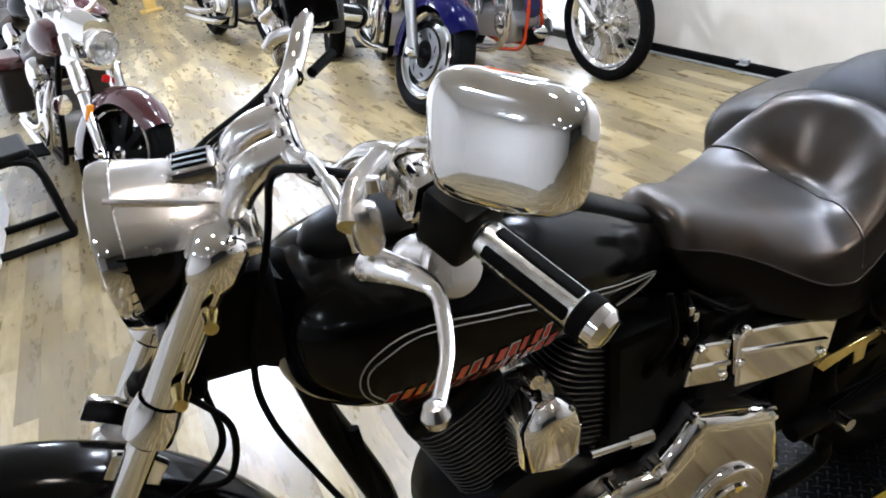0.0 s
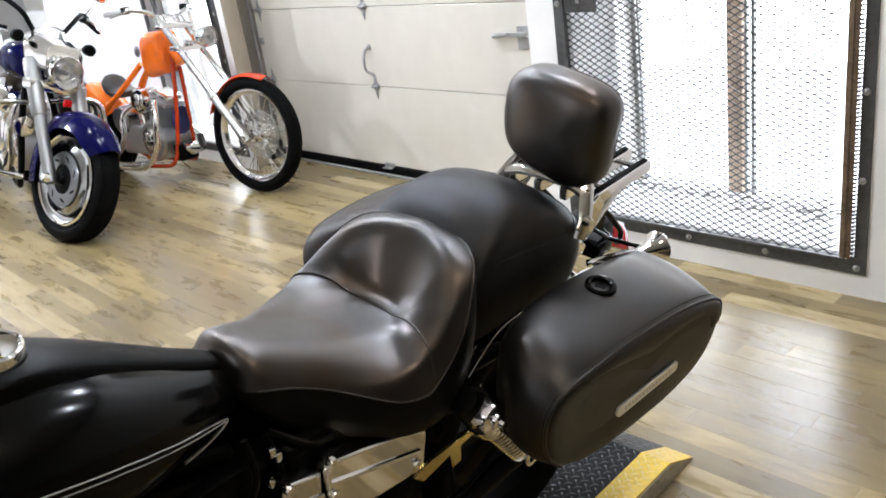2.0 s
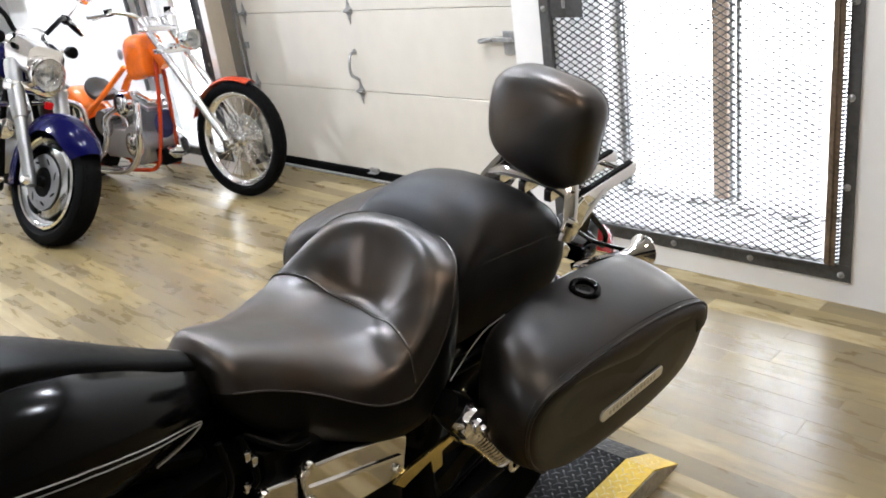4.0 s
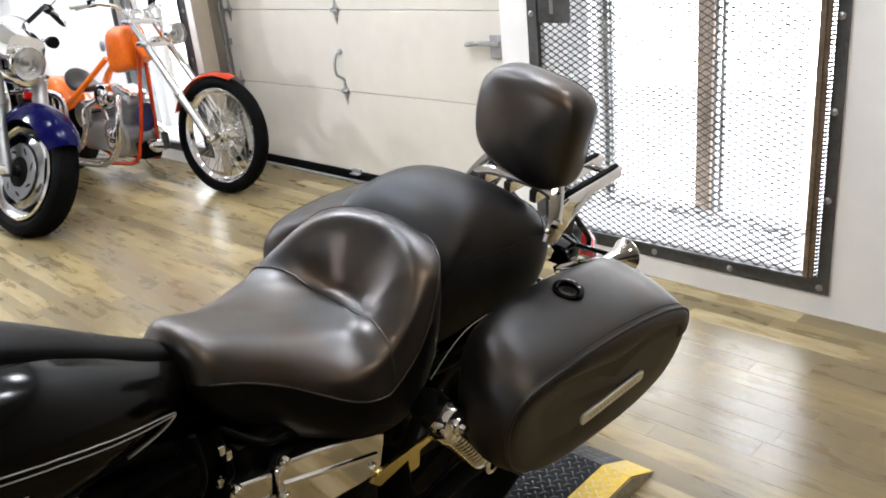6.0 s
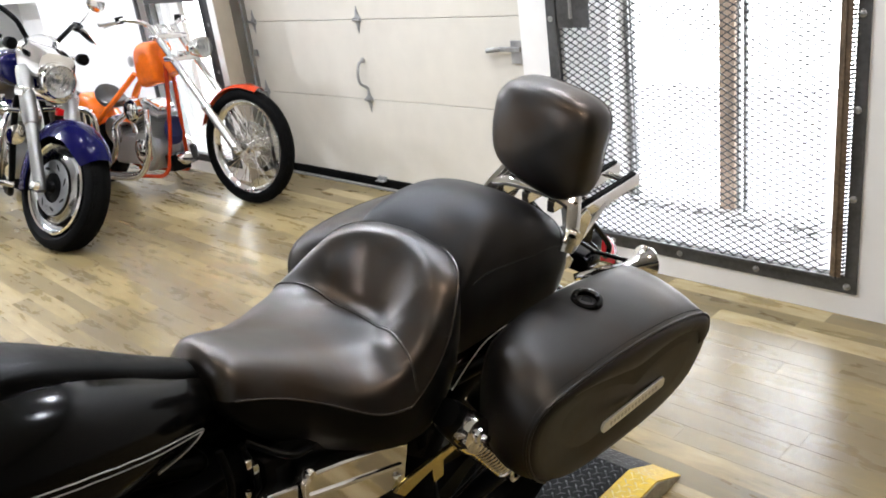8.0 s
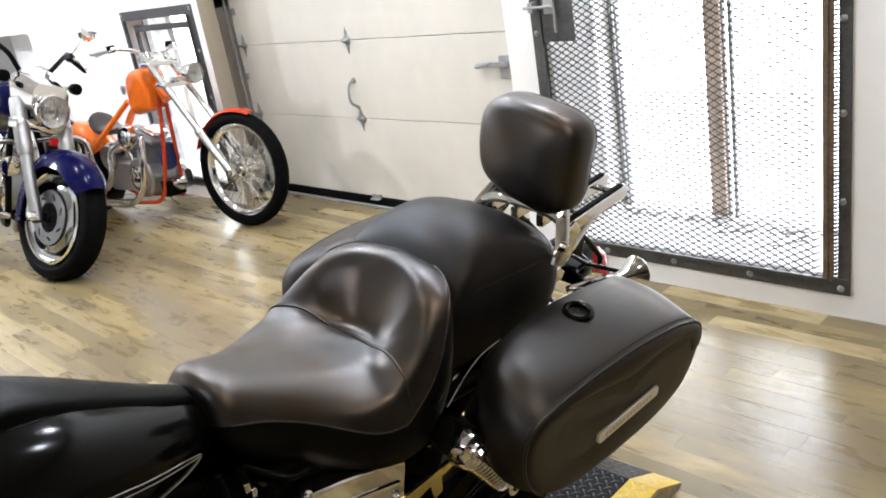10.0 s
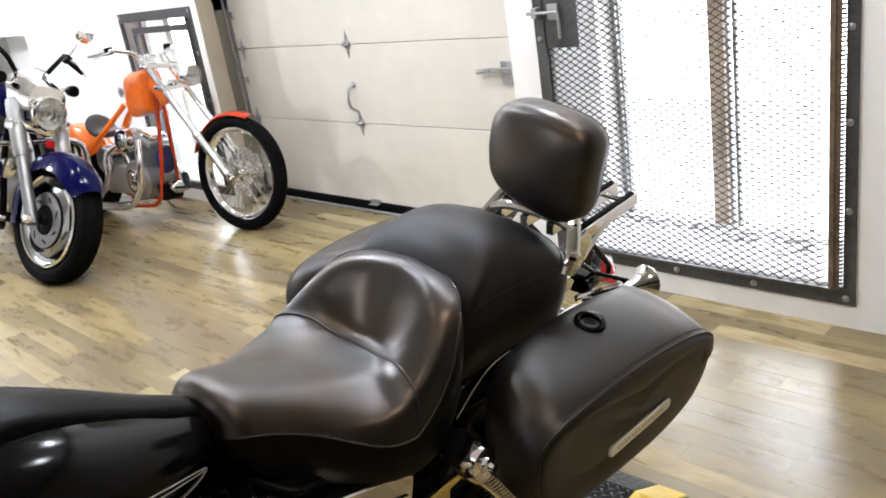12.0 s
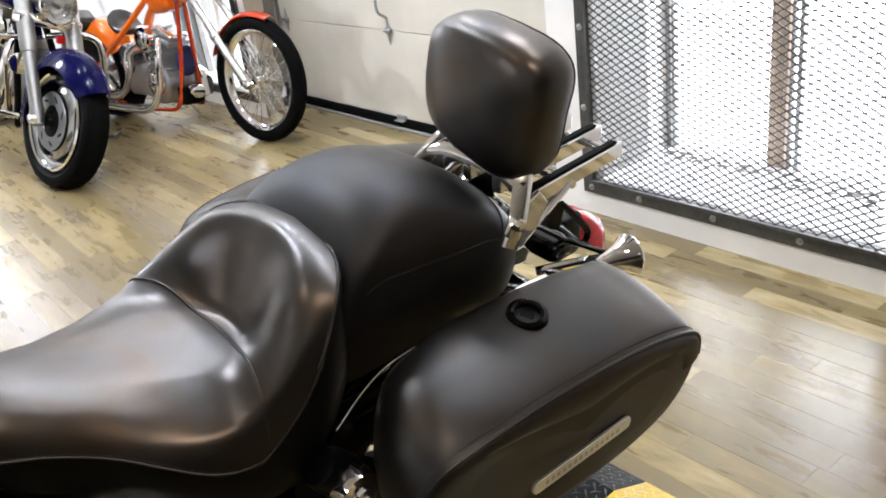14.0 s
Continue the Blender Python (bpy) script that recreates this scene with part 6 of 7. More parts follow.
for pts in ([(-0.28, -0.72, 1.17), (-0.2, -0.78, 1.13), (-0.12, -0.9, 1.06), (-0.06, -0.95, 0.98), (-0.02, -0.9, 0.88)], [(-0.28, -0.71, 1.165), (-0.19, -0.77, 1.115), (-0.11, -0.88, 1.05), (-0.05, -0.92, 0.95), (0.0, -0.88, 0.86)],
            [(0.29, -0.73, 1.17), (0.2, -0.79, 1.16), (0.13, -0.815, 1.13), (0.105, -0.835, 1.05), (0.1, -0.886, 0.9), (0.1, -0.886, 0.81), (0.105, -0.85, 0.71), (0.12, -0.8, 0.6)],
            [(0.1, -0.95, 0.88), (0.11, -0.95, 0.8), (0.105, -1.02, 0.74), (0.1, -1.1, 0.72)], [(0.125, -0.97, 0.9), (0.13, -0.93, 0.84), (0.12, -0.95, 0.76), (0.1, -1.0, 0.74)]):
    front("control_cable", tube(smooth_path(pts), 0.0045, 8), RUBBER, "black control cable")
front("cable_tie", lathe([(0.0145, -0.003), (0.0165, -0.003), (0.0165, 0.003), (0.0145, 0.003)], 14, along((-0.16, -0.753, 1.147), (-0.19, -0.737, 1.165)), closed=True), RUBBER)
front("brake_switch", tube([(-0.22, -0.72, 1.13), (-0.28, -0.68, 1.135)], 0.008, 10), RUBBER)
part("hose_guard", tube(smooth_path([(0.07, -0.8, 0.72), (0.1, -0.79, 0.55), (0.12, -0.74, 0.4), (0.12, -0.72, 0.25)]), 0.008, 8), RUBBER, bike)
part("hose_clamp", box((0.1, -0.775, 0.45), (0.14, -0.74, 0.49), 0.008), PLASTIC, bike)


# ---- the other motorcycles; origin under the front axle ----
def ball(r, m, bm=None, seg=14, flat=(1, 1, 1)):
    prof = [(r * math.sin(a), -r * math.cos(a)) for a in [math.pi * k / 10 for k in range(11)]]
    return lathe(prof, seg, m @ Matrix.Diagonal((*flat, 1)), bm)


def body_loft(rows, power=0.6, n=20):
    """A rounded body from rows of y, centre z, half width, half height, offset x."""
    rings = []
    for y, z, w, h, *x in spline([(*r, 0.0) if len(r) == 4 else r for r in rows], 4):
        ring = []
        for k in range(n):
            a = 2 * math.pi * k / n
            c, s = math.cos(a), math.sin(a)
            ring.append((x[0] + w * math.copysign(abs(c) ** power, c), y, z + h * math.copysign(abs(s) ** power, s)))
        rings.append(ring)
    return loft(rings)


def twin(owner, y, z, case=CAST, barrel=ENGINE, edge=CAST, size=0.075):
    part("crankcase", lathe([(0.0, -0.1), (0.12, -0.1), (0.135, -0.085), (0.135, 0.085), (0.12, 0.1), (0, 0.1)], 24, pose(0, y, z) @ SIDEWAYS), case, owner)
    for s in (-1, 1):
        part("cam_cover", lathe([(0.0, 0.03), (0.06, 0.028), (0.085, 0.015), (0.09, 0.0)], 24, pose(s * 0.1, y, z, 0, 90 * s, 0)), CHROME, owner)
    part("gearbox", box((-0.1, y + 0.1, z - 0.1), (0.1, y + 0.36, z + 0.1), 0.03), case, owner)
    for s in (-1, 1):
        cylinder(owner, (0, y + s * 0.045, z + 0.11), s * 22, fins=9, size=size, pitch=0.0155, barrel=barrel, edge=edge, head=edge, cover=CHROME)
    part("air_cleaner", lathe([(0.0, 0.055), (0.06, 0.05), (0.08, 0.035), (0.085, 0.0)], 24, pose(-0.1, y + 0.01, z + 0.27, 0, -90, 0)), CHROME, owner, "round chrome air cleaner")
    for s in (-1, 1):
        part("pushrod_tube", tube([(-0.09, y + s * 0.02, z + 0.05), (-0.085, y + s * 0.1, z + 0.28)], 0.011, 8), CHROME, owner)


def exhaust(owner, path, r=0.024, label="chrome exhaust pipe"):
    pts = smooth_path(path, 6)
    n = len(pts)
    return part("exhaust_pipe", tube(pts, [r if k < n * 0.6 else r * 1.45 for k in range(n)], 14), CHROME, owner, label)


def bars_and_mirrors(owner, y, z, half, pull, tube_mat, m, rise=0.09, mirrors=False, grip=RUBBER):
    pts = [(0, y, z), (0.07, y, z), (0.14, y + 0.01, z + rise * 0.6), (0.22, y + pull * 0.4, z + rise), (half * 0.72, y + pull * 0.75, z + rise * 0.9), (half, y + pull, z + rise * 0.6)]
    left = smooth_path(pts, 6)
    path = [Vector((-p.x, p.y, p.z)) for p in left[::-1]] + left[1:]
    ob = part("handlebar", tube(path, 0.013, 12), tube_mat, owner)
    ob.matrix_local = m
    for s in (-1, 1):
        a, b = left[-9], left[-1]
        a, b = Vector((s * a.x, a.y, a.z)), Vector((s * b.x, b.y, b.z))
        part("grip", tube([a.lerp(b, 0.15), b], 0.018 if grip is RUBBER else 0.0155, 12), grip, ob)
        part("switch_housing", box((-0.022, -0.022, -0.03), (0.022, 0.022, 0.02), 0.006, m=along(a, b)), PLASTIC, ob)
        part("lever", tube(smooth_path([a + Vector((0, -0.03, 0)), a.lerp(b, 0.3) + Vector((0, -0.06, -0.005)), b + Vector((0, -0.045, -0.02))]), 0.006, 8), ALLOY, ob)
        if not mirrors:
            continue
        st = [a + Vector((0, -0.01, 0.02)), a + Vector((s * 0.03, -0.02, 0.08)), a + Vector((s * 0.06, 0.0, 0.13))]
        part("mirror_stem", tube(smooth_path(st), 0.005, 8), CHROME, ob)
        part("mirror", ball(0.05, Matrix.Translation(st[-1] + Vector((s * 0.03, 0.0, 0.02))), flat=(1.3, 0.3, 0.8)), CHROME, ob)
    return ob


def steer_about(y, z, rake, degrees):
    axis = Vector((0, math.sin(radians(rake)), math.cos(radians(rake))))
    return Matrix.Translation((0, y, z)) @ Matrix.Rotation(radians(degrees), 4, axis) @ Matrix.Translation((0, -y, -z))


def bag_side(owner, s, y0, y1, z0, z1, x0, x1, material, lid):
    b = part("saddlebag", box((min(s * x0, s * x1), y0, z0), (max(s * x0, s * x1), y1, z1 - 0.075), 0.03, seg=3), material, owner)
    part("lid", box((min(s * (x0 - 0.004), s * (x1 + 0.008)), y0 - 0.008, z1 - 0.08), (max(s * (x0 - 0.004), s * (x1 + 0.008)), y1 + 0.008, z1), 0.03, seg=3), lid, b)
    return b


def cruiser(m, paint, label, turn=0, bags=BAG, lid=None, guard=True, solid=True, screen=True, slider=ALLOY, lean=6, valance=True, amber=False):
    ob = thing("motorcycle", m @ pose(0, 0, 0, 0, lean, 0), label, "motorcycle", "motorcycles on the showroom floor")
    R = 0.322
    st = steer_about(0.55, 0.9, 30, turn)
    fy = lambda z: 0.03 + (z - R) * math.tan(radians(30))
    if amber:
        w = wheel(ob, (0, 0, R), R, 0.13, 0.23, m=st, cast=9, rim_mat=ENGINE)
        part("rim_ring", lathe([(0.222, 0.0), (0.232, 0.006), (0.24, 0.0)], 36, pose(0.052, 0, 0, 0, 90, 0)), CHROME, w)
        part("rim_ring", lathe([(0.222, 0.0), (0.232, 0.006), (0.24, 0.0)], 36, pose(-0.052, 0, 0, 0, -90, 0)), CHROME, w)
    else:
        wheel(ob, (0, 0, R), R, 0.13, 0.236 if solid else 0.205, m=st, spokes=0 if solid else 32, cast=0)
    if solid:
        w = part("wheel_disc", lathe([(0.03, 0.0), (0.05, 0.012), (0.1, 0.006), (0.145, 0.012), (0.168, -0.006), (0.2, -0.01), (0.224, 0.004), (0.234, 0.016), (0.236, 0.0)], 48, pose(-0.045, 0, R, 0, -90, 0)), WHEEL_CHROME, ob, "chrome disc wheel with raised rings")
        w.matrix_local = st
        w2 = part("wheel_disc", lathe([(0.03, 0.0), (0.05, 0.012), (0.1, 0.006), (0.145, 0.012), (0.168, -0.006), (0.2, -0.01), (0.224, 0.004), (0.234, 0.016), (0.236, 0.0)], 48, pose(0.03, 0, R, 0, 90, 0)), WHEEL_CHROME, ob)
        w2.matrix_local = st
        for s in (-1, 1):
            q = part("brake_disc", lathe([(0.075, 0.0), (0.077, 0.004), (0.138, 0.004), (0.14, 0.0)], 40, pose(s * 0.066, 0, R, 0, 90 * s, 0), closed=True), DISC_GREY, ob, "grey slotted brake disc")
            q.matrix_local = st
            q = part("hub_cover", lathe([(0.0, 0.03), (0.024, 0.028), (0.03, 0.012), (0.072, 0.004), (0.074, 0.0)], 24, pose(s * 0.06, 0, R, 0, 90 * s, 0)), ENGINE, ob)
            q.matrix_local = st
            q = part("rim_ring", lathe([(0.222, 0.0), (0.229, 0.007), (0.238, 0.0)], 40, pose(s * 0.058, 0, R, 0, 90 * s, 0)), CHROME, ob, "thin chrome rim ring")
            q.matrix_local = st
        for k in range(7):
            a = 2 * math.pi * k / 7
            q = part("wheel_slot", ball(0.026, pose(-0.069, 0.108 * math.cos(a), R + 0.108 * math.sin(a), math.degrees(a) + 32, 0, 0), flat=(0.1, 0.3, 0.95)), PLASTIC, ob)
            q.matrix_local = st
        for k in range(5):
            a = 2 * math.pi * (k + 0.3) / 5
            arc = [(-0.0375, 0.186 * math.cos(a + d), R + 0.186 * math.sin(a + d)) for d in [-0.34 + 0.68 * j / 10 for j in range(11)]]
            q = part("wheel_slot", tube(arc, [0.013 * math.sin(math.pi * (j + 0.6) / 11.2) ** 0.5 for j in range(11)], 10), PLASTIC, ob, "curved dark slot in the disc wheel")
            q.matrix_local = st
        q = part("brake_caliper", box((-0.1, 0.1, R - 0.03), (-0.05, 0.17, R + 0.06), 0.014), CAST, ob)
        q.matrix_local = st
    f = fender("front_fender", ob, (0, 0, R), R + 0.03, 0.104 if valance else 0.09, -104, 56 if valance else 46, paint, m=st, drop=0.15 if valance else 0.05, drop_front=0.095 if valance else 0.045, flare=0.012, label="")
    for s in (-1, 1):
        x = s * 0.118
        leg = part("fork_leg", lathe([(0.0, 0.0), (0.026, 0.004), (0.03, 0.03), (0.03, 0.36), (0.036, 0.365), (0.04, 0.4), (0.04, 0.66), (0.036, 0.68), (0.0, 0.7)], 20, along((x, fy(R - 0.03), R - 0.03), (x, fy(1.05), 1.05))), slider, ob, "brushed metal fork leg")
        leg.matrix_local = st
        part("axle_cap", lathe([(0, 0.03), (0.02, 0.026), (0.026, 0)], 14, pose(x + s * 0.02, 0.02, R, 0, 90 * s, 0)), CHROME, leg)
        if amber:
            part("reflector", box((x - 0.018 + s * 0.014, fy(0.52) - 0.032, 0.47), (x + 0.018 + s * 0.014, fy(0.52) - 0.012, 0.56), 0.006), AMBER, leg, "amber side reflector")
    lamp_ob = lamp_bucket(ob, (0, fy(0.84) - 0.12, 0.845), 0.09 if solid else 0.092, 0.17, CHROME, st)
    nac = part("nacelle", body_loft([(fy(0.86) - 0.1, 0.9, 0.1, 0.08), (fy(0.9), 0.93, 0.14, 0.09), (fy(0.9) + 0.08, 0.96, 0.12, 0.07)]), CHROME, ob)
    nac.matrix_local = st
    low = part("lower_clamp", box((-0.16, fy(0.75) - 0.03, 0.73), (0.16, fy(0.75) + 0.06, 0.79), 0.016), CHROME, ob)
    low.matrix_local = st
    red = part("marker_light", box((0.02, fy(0.72) - 0.05, 0.67), (0.06, fy(0.72) - 0.02, 0.71), 0.008), RED_LENS, ob)
    red.matrix_local = st
    bars_and_mirrors(ob, fy(1.0) + 0.02, 1.03, 0.42, 0.2, CHROME if not screen else PLASTIC, st, 0.13, mirrors=screen)
    if screen:
        for s in (-1, 1):
            q = part("turn_signal", lathe([(0.0, 0.0), (0.02, 0.004), (0.03, 0.025), (0.032, 0.06), (0.028, 0.066), (0.0, 0.07)], 18, pose(s * 0.2, fy(1.0) - 0.02, 0.985, 90, 0, 0)), PLASTIC, ob, "black bullet turn signal")
            q.matrix_local = st
            q = part("signal_arm", tube([(s * 0.12, fy(1.0), 0.975), (s * 0.2, fy(1.0) - 0.03, 0.985)], 0.009, 8), CHROME, ob)
            q.matrix_local = st
        sc = part("wind_screen", loft([[(w * math.cos(t), fy(0.98) - 0.1 + 0.12 * (1 - math.sin(t)) + dy, z + dz * math.sin(t)) for t in [math.pi * k / 12 for k in range(13)]] for w, dy, z, dz in ((0.13, 0.0, 0.95, 0.02), (0.12, 0.03, 0.98, 0.04), (0.1, 0.05, 1.0, 0.07))], around=False), SCREEN, ob, "small clear flyscreen")
        sc.matrix_local = st
        mod = sc.modifiers.new("thick", "SOLIDIFY")
        mod.thickness = 0.003
    part("fuel_tank", body_loft([(0.46, 0.84, 0.03, 0.04), (0.48, 0.86, 0.09, 0.08), (0.58, 0.875, 0.145, 0.105), (0.72, 0.87, 0.155, 0.1), (0.86, 0.84, 0.12, 0.085), (0.96, 0.8, 0.06, 0.06), (0.98, 0.78, 0.03, 0.03)], 0.75), paint, ob)
    part("tank_console", body_loft([(0.5, 0.955, 0.03, 0.02), (0.6, 0.985, 0.05, 0.02), (0.75, 0.965, 0.05, 0.02), (0.9, 0.9, 0.03, 0.015)]), CHROME, ob)
    part("seat", body_loft([(0.9, 0.8, 0.06, 0.05), (0.98, 0.76, 0.12, 0.06), (1.1, 0.71, 0.17, 0.06), (1.22, 0.74, 0.17, 0.07), (1.3, 0.79, 0.13, 0.06), (1.5, 0.78, 0.13, 0.06), (1.68, 0.75, 0.08, 0.04)], 0.7), LEATHER, ob, "black leather seat")
    wheel(ob, (0, 1.62, R), R, 0.14, 0.205, cast=7, rim_mat=ALLOY)
    fender("rear_fender", ob, (0, 1.62, R), R + 0.05, 0.1, 50, -95, paint, drop=0.1)
    part("tail_light", box((-0.05, 1.98, 0.5), (0.05, 2.03, 0.58), 0.016), RED_LENS, ob)
    twin(ob, 0.83, 0.36)
    part("cam_chest", lathe([(0.0, 0.06), (0.05, 0.058), (0.09, 0.04), (0.115, 0.012), (0.118, 0.0)], 28, pose(-0.12, 0.8, 0.36, 0, -90, 0)), CHROME, ob, "polished cam cover")
    part("filter_cover", lathe([(0.0, 0.07), (0.05, 0.066), (0.085, 0.05), (0.1, 0.02), (0.1, 0.0)], 28, pose(-0.13, 0.84, 0.66, 0, -90, 0)), CHROME, ob, "round polished air filter cover")
    part("gear_cover", box((-0.17, 0.9, 0.28), (-0.11, 1.1, 0.44), 0.025, seg=3), CHROME, ob)
    part("horn", lathe([(0.0, 0.0), (0.03, 0.004), (0.045, 0.02), (0.05, 0.05), (0.056, 0.055), (0.05, 0.058), (0.0, 0.05)], 20, pose(-0.1, 0.6, 0.52, 90, 0, 20)), CHROME, ob)
    for s in (-1, 1):
        part("down_tube", tube(smooth_path([(s * 0.03, 0.5, 0.84), (s * 0.08, 0.56, 0.6), (s * 0.12, 0.62, 0.25), (s * 0.13, 0.75, 0.16), (s * 0.13, 1.3, 0.17), (s * 0.12, 1.45, 0.35)]), 0.018, 10), ENGINE, ob)
        part("floorboard", box((min(s * 0.2, s * 0.31), 0.55, 0.26), (max(s * 0.2, s * 0.31), 0.87, 0.275), 0.006), RUBBER, ob)
    exhaust(ob, [(-0.09, 0.72, 0.62), (-0.15, 0.66, 0.5), (-0.17, 0.7, 0.32), (-0.18, 0.9, 0.22), (-0.19, 1.3, 0.2), (-0.2, 1.95, 0.22)])
    exhaust(ob, [(-0.09, 0.98, 0.6), (-0.14, 1.06, 0.5), (-0.16, 1.05, 0.36), (-0.18, 1.2, 0.3), (-0.2, 1.5, 0.29), (-0.2, 1.95, 0.3)])
    if guard:
        g = smooth_path([(-0.06, 0.5, 0.66), (-0.2, 0.49, 0.665), (-0.29, 0.48, 0.64), (-0.32, 0.48, 0.56), (-0.31, 0.5, 0.4), (-0.26, 0.53, 0.3), (-0.12, 0.57, 0.24)], 6)
        for s in (1, -1):
            part("engine_guard", tube([(-s * p.x, p.y, p.z) for p in g], 0.0165, 12), CHROME, ob, "chrome engine guard bar")
    if bags:
        for s in (-1, 1):
            if guard:
                bag_side(ob, s, 1.2, 1.72, 0.34, 0.68, 0.17, 0.36, bags, lid or bags)
            else:
                bag_side(ob, s, 1.3, 1.8, 0.38, 0.72, 0.15, 0.32, bags, lid or bags)
    part("side_stand", tube([(0.13, 0.8, 0.17), (0.28, 0.86, 0.0)], 0.011, 8), CHROME, ob)
    part("stand_foot", box((0.26, 0.83, -0.002), (0.32, 0.9, 0.012), 0.004), STEEL, ob)
    return ob


blue = cruiser(pose(-0.991, -1.639, 0, 0, 0, 76) @ Matrix.Scale(1.1, 4), BLUE, "deep blue cruiser motorcycle with chrome engine guard and bags", turn=27, lean=11, slider=FORK_GREY)
maroon = cruiser(pose(-0.72, -3.46, 0, 0, 0, 98), MAROON, "dark maroon cruiser motorcycle with chrome headlight", turn=33, amber=True, guard=False, solid=False, screen=False, lid=MAROON, slider=CHROME)


def chopper(m):
    ob = thing("chopper_motorcycle", m, "orange chopper motorcycle with long chrome fork and tall tank", "motorcycle", "motorcycles on the showroom floor")
    R = 0.345
    st = steer_about(0.7, 0.85, 38, 5)
    wheel(ob, (0, 0, R), R, 0.085, 0.272, m=st, spokes=40)
    fender("front_fender", ob, (0, 0, R), R + 0.025, 0.05, -70, 22, ORANGE_RED, m=st, drop=0.02, flare=0.0)
    fy = lambda z: 0.02 + (z - R) * 0.86
    for s in (-1, 1):
        x = s * 0.088
        leg = part("fork_leg", lathe([(0.0, 0), (0.024, 0.003), (0.027, 0.02), (0.027, 0.34), (0.031, 0.345), (0.031, 0.37), (0.021, 0.375), (0.021, 0.98), (0.0, 0.985)], 18, along((x, fy(R - 0.03), R - 0.03), (x, fy(1.05), 1.05))), ALLOY, ob, "long polished fork leg")
        leg.matrix_local = st
        part("axle_nut", lathe([(0, 0.03), (0.014, 0.028), (0.018, 0)], 10, pose(x + s * 0.02, 0.0, R, 0, 90 * s, 0)), CHROME, leg)
    for z in (0.87, 1.0):
        q = part("fork_clamp", box((-0.12, fy(z) - 0.03, z - 0.015), (0.12, fy(z) + 0.05, z + 0.02), 0.01), CHROME, ob)
        q.matrix_local = st
    q = part("brake_caliper", box((0.05, 0.04, R - 0.09), (0.1, 0.12, R + 0.03), 0.012), CAST, ob)
    q.matrix_local = st
    lamp_bucket(ob, (0, fy(0.9) - 0.2, 0.93), 0.064, 0.13, CHROME, st)
    q = part("lamp_bracket", tube([(0, fy(0.9) - 0.1, 0.9), (0, fy(0.9) + 0.02, 0.9)], 0.012, 8), CHROME, ob)
    q.matrix_local = st
    b = bars_and_mirrors(ob, fy(1.03) + 0.03, 1.06, 0.33, 0.16, CHROME, st, 0.05, grip=CAST)
    for s in (-1, 1):
        part("riser", tube([(s * 0.05, fy(1.0) + 0.02, 1.0), (s * 0.05, fy(1.03) + 0.03, 1.07)], 0.016, 12), CHROME, b)
    # rigid orange frame
    for s in (-1, 1):
        part("down_tube", tube(smooth_path([(s * 0.02, 0.62, 0.84), (s * 0.035, 0.64, 0.6), (s * 0.06, 0.68, 0.3), (s * 0.085, 0.72, 0.16), (s * 0.11, 0.85, 0.13), (s * 0.11, 1.35, 0.13), (s * 0.12, 1.62, 0.3)]), 0.0135, 10), ORANGE_RED, ob, "red-orange frame tube")
        part("seat_stay", tube(smooth_path([(s * 0.03, 0.95, 0.78), (s * 0.08, 1.15, 0.62), (s * 0.12, 1.4, 0.45), (s * 0.125, 1.62, 0.31)]), 0.018, 10), ORANGE, ob)
    part("backbone", tube(smooth_path([(0, 0.62, 0.86), (0, 0.8, 0.8), (0, 1.0, 0.68), (0, 1.1, 0.5), (0, 1.12, 0.14)]), 0.022, 12), ORANGE, ob)
    part("neck", tube([(0, 0.56, 0.78), (0, 0.72, 0.96)], 0.034, 14), ORANGE, ob)
    part("fuel_tank", body_loft([(0.655, 0.85, 0.03, 0.05), (0.66, 0.852, 0.07, 0.1), (0.68, 0.85, 0.09, 0.128), (0.74, 0.846, 0.094, 0.136), (0.8, 0.836, 0.094, 0.14), (0.845, 0.824, 0.088, 0.13), (0.868, 0.816, 0.068, 0.1), (0.874, 0.812, 0.03, 0.05)], 0.5), ORANGE, ob, "tall glossy orange fuel tank")
    part("tank_badge", ball(0.03, pose(-0.12, 0.83, 0.87), flat=(0.25, 1.0, 1.2)), CAST, ob)
    part("filler_cap", lathe([(0, 0.018), (0.024, 0.016), (0.03, 0)], 16, pose(0, 0.76, 0.962)), CHROME, ob)
    part("seat", body_loft([(1.16, 0.585, 0.05, 0.02), (1.2, 0.585, 0.085, 0.025), (1.29, 0.595, 0.1, 0.03), (1.36, 0.65, 0.095, 0.04), (1.385, 0.68, 0.05, 0.03)], 0.7), LEATHER, ob, "thin black solo seat")
    wheel(ob, (0, 1.62, 0.31), 0.31, 0.19, 0.21, cast=5, rim_mat=ALLOY)
    fender("rear_fender", ob, (0, 1.62, 0.31), 0.345, 0.115, 62, -80, ORANGE, drop=0.08, label="glossy orange rear fender")
    part("oil_tank", lathe([(0, -0.11), (0.085, -0.11), (0.095, -0.1), (0.095, 0.1), (0.085, 0.11), (0, 0.11)], 20, pose(0, 1.2, 0.42) @ SIDEWAYS), CHROME, ob)
    twin(ob, 0.9, 0.29, case=CAST, edge=CAST, size=0.088)
    part("primary_cover", body_loft([(0.72, 0.24, 0.04, 0.06, 0.14), (0.8, 0.26, 0.045, 0.1, 0.14), (1.0, 0.26, 0.045, 0.11, 0.14), (1.2, 0.26, 0.045, 0.12, 0.14), (1.26, 0.26, 0.03, 0.07, 0.14)]), CHROME, ob)
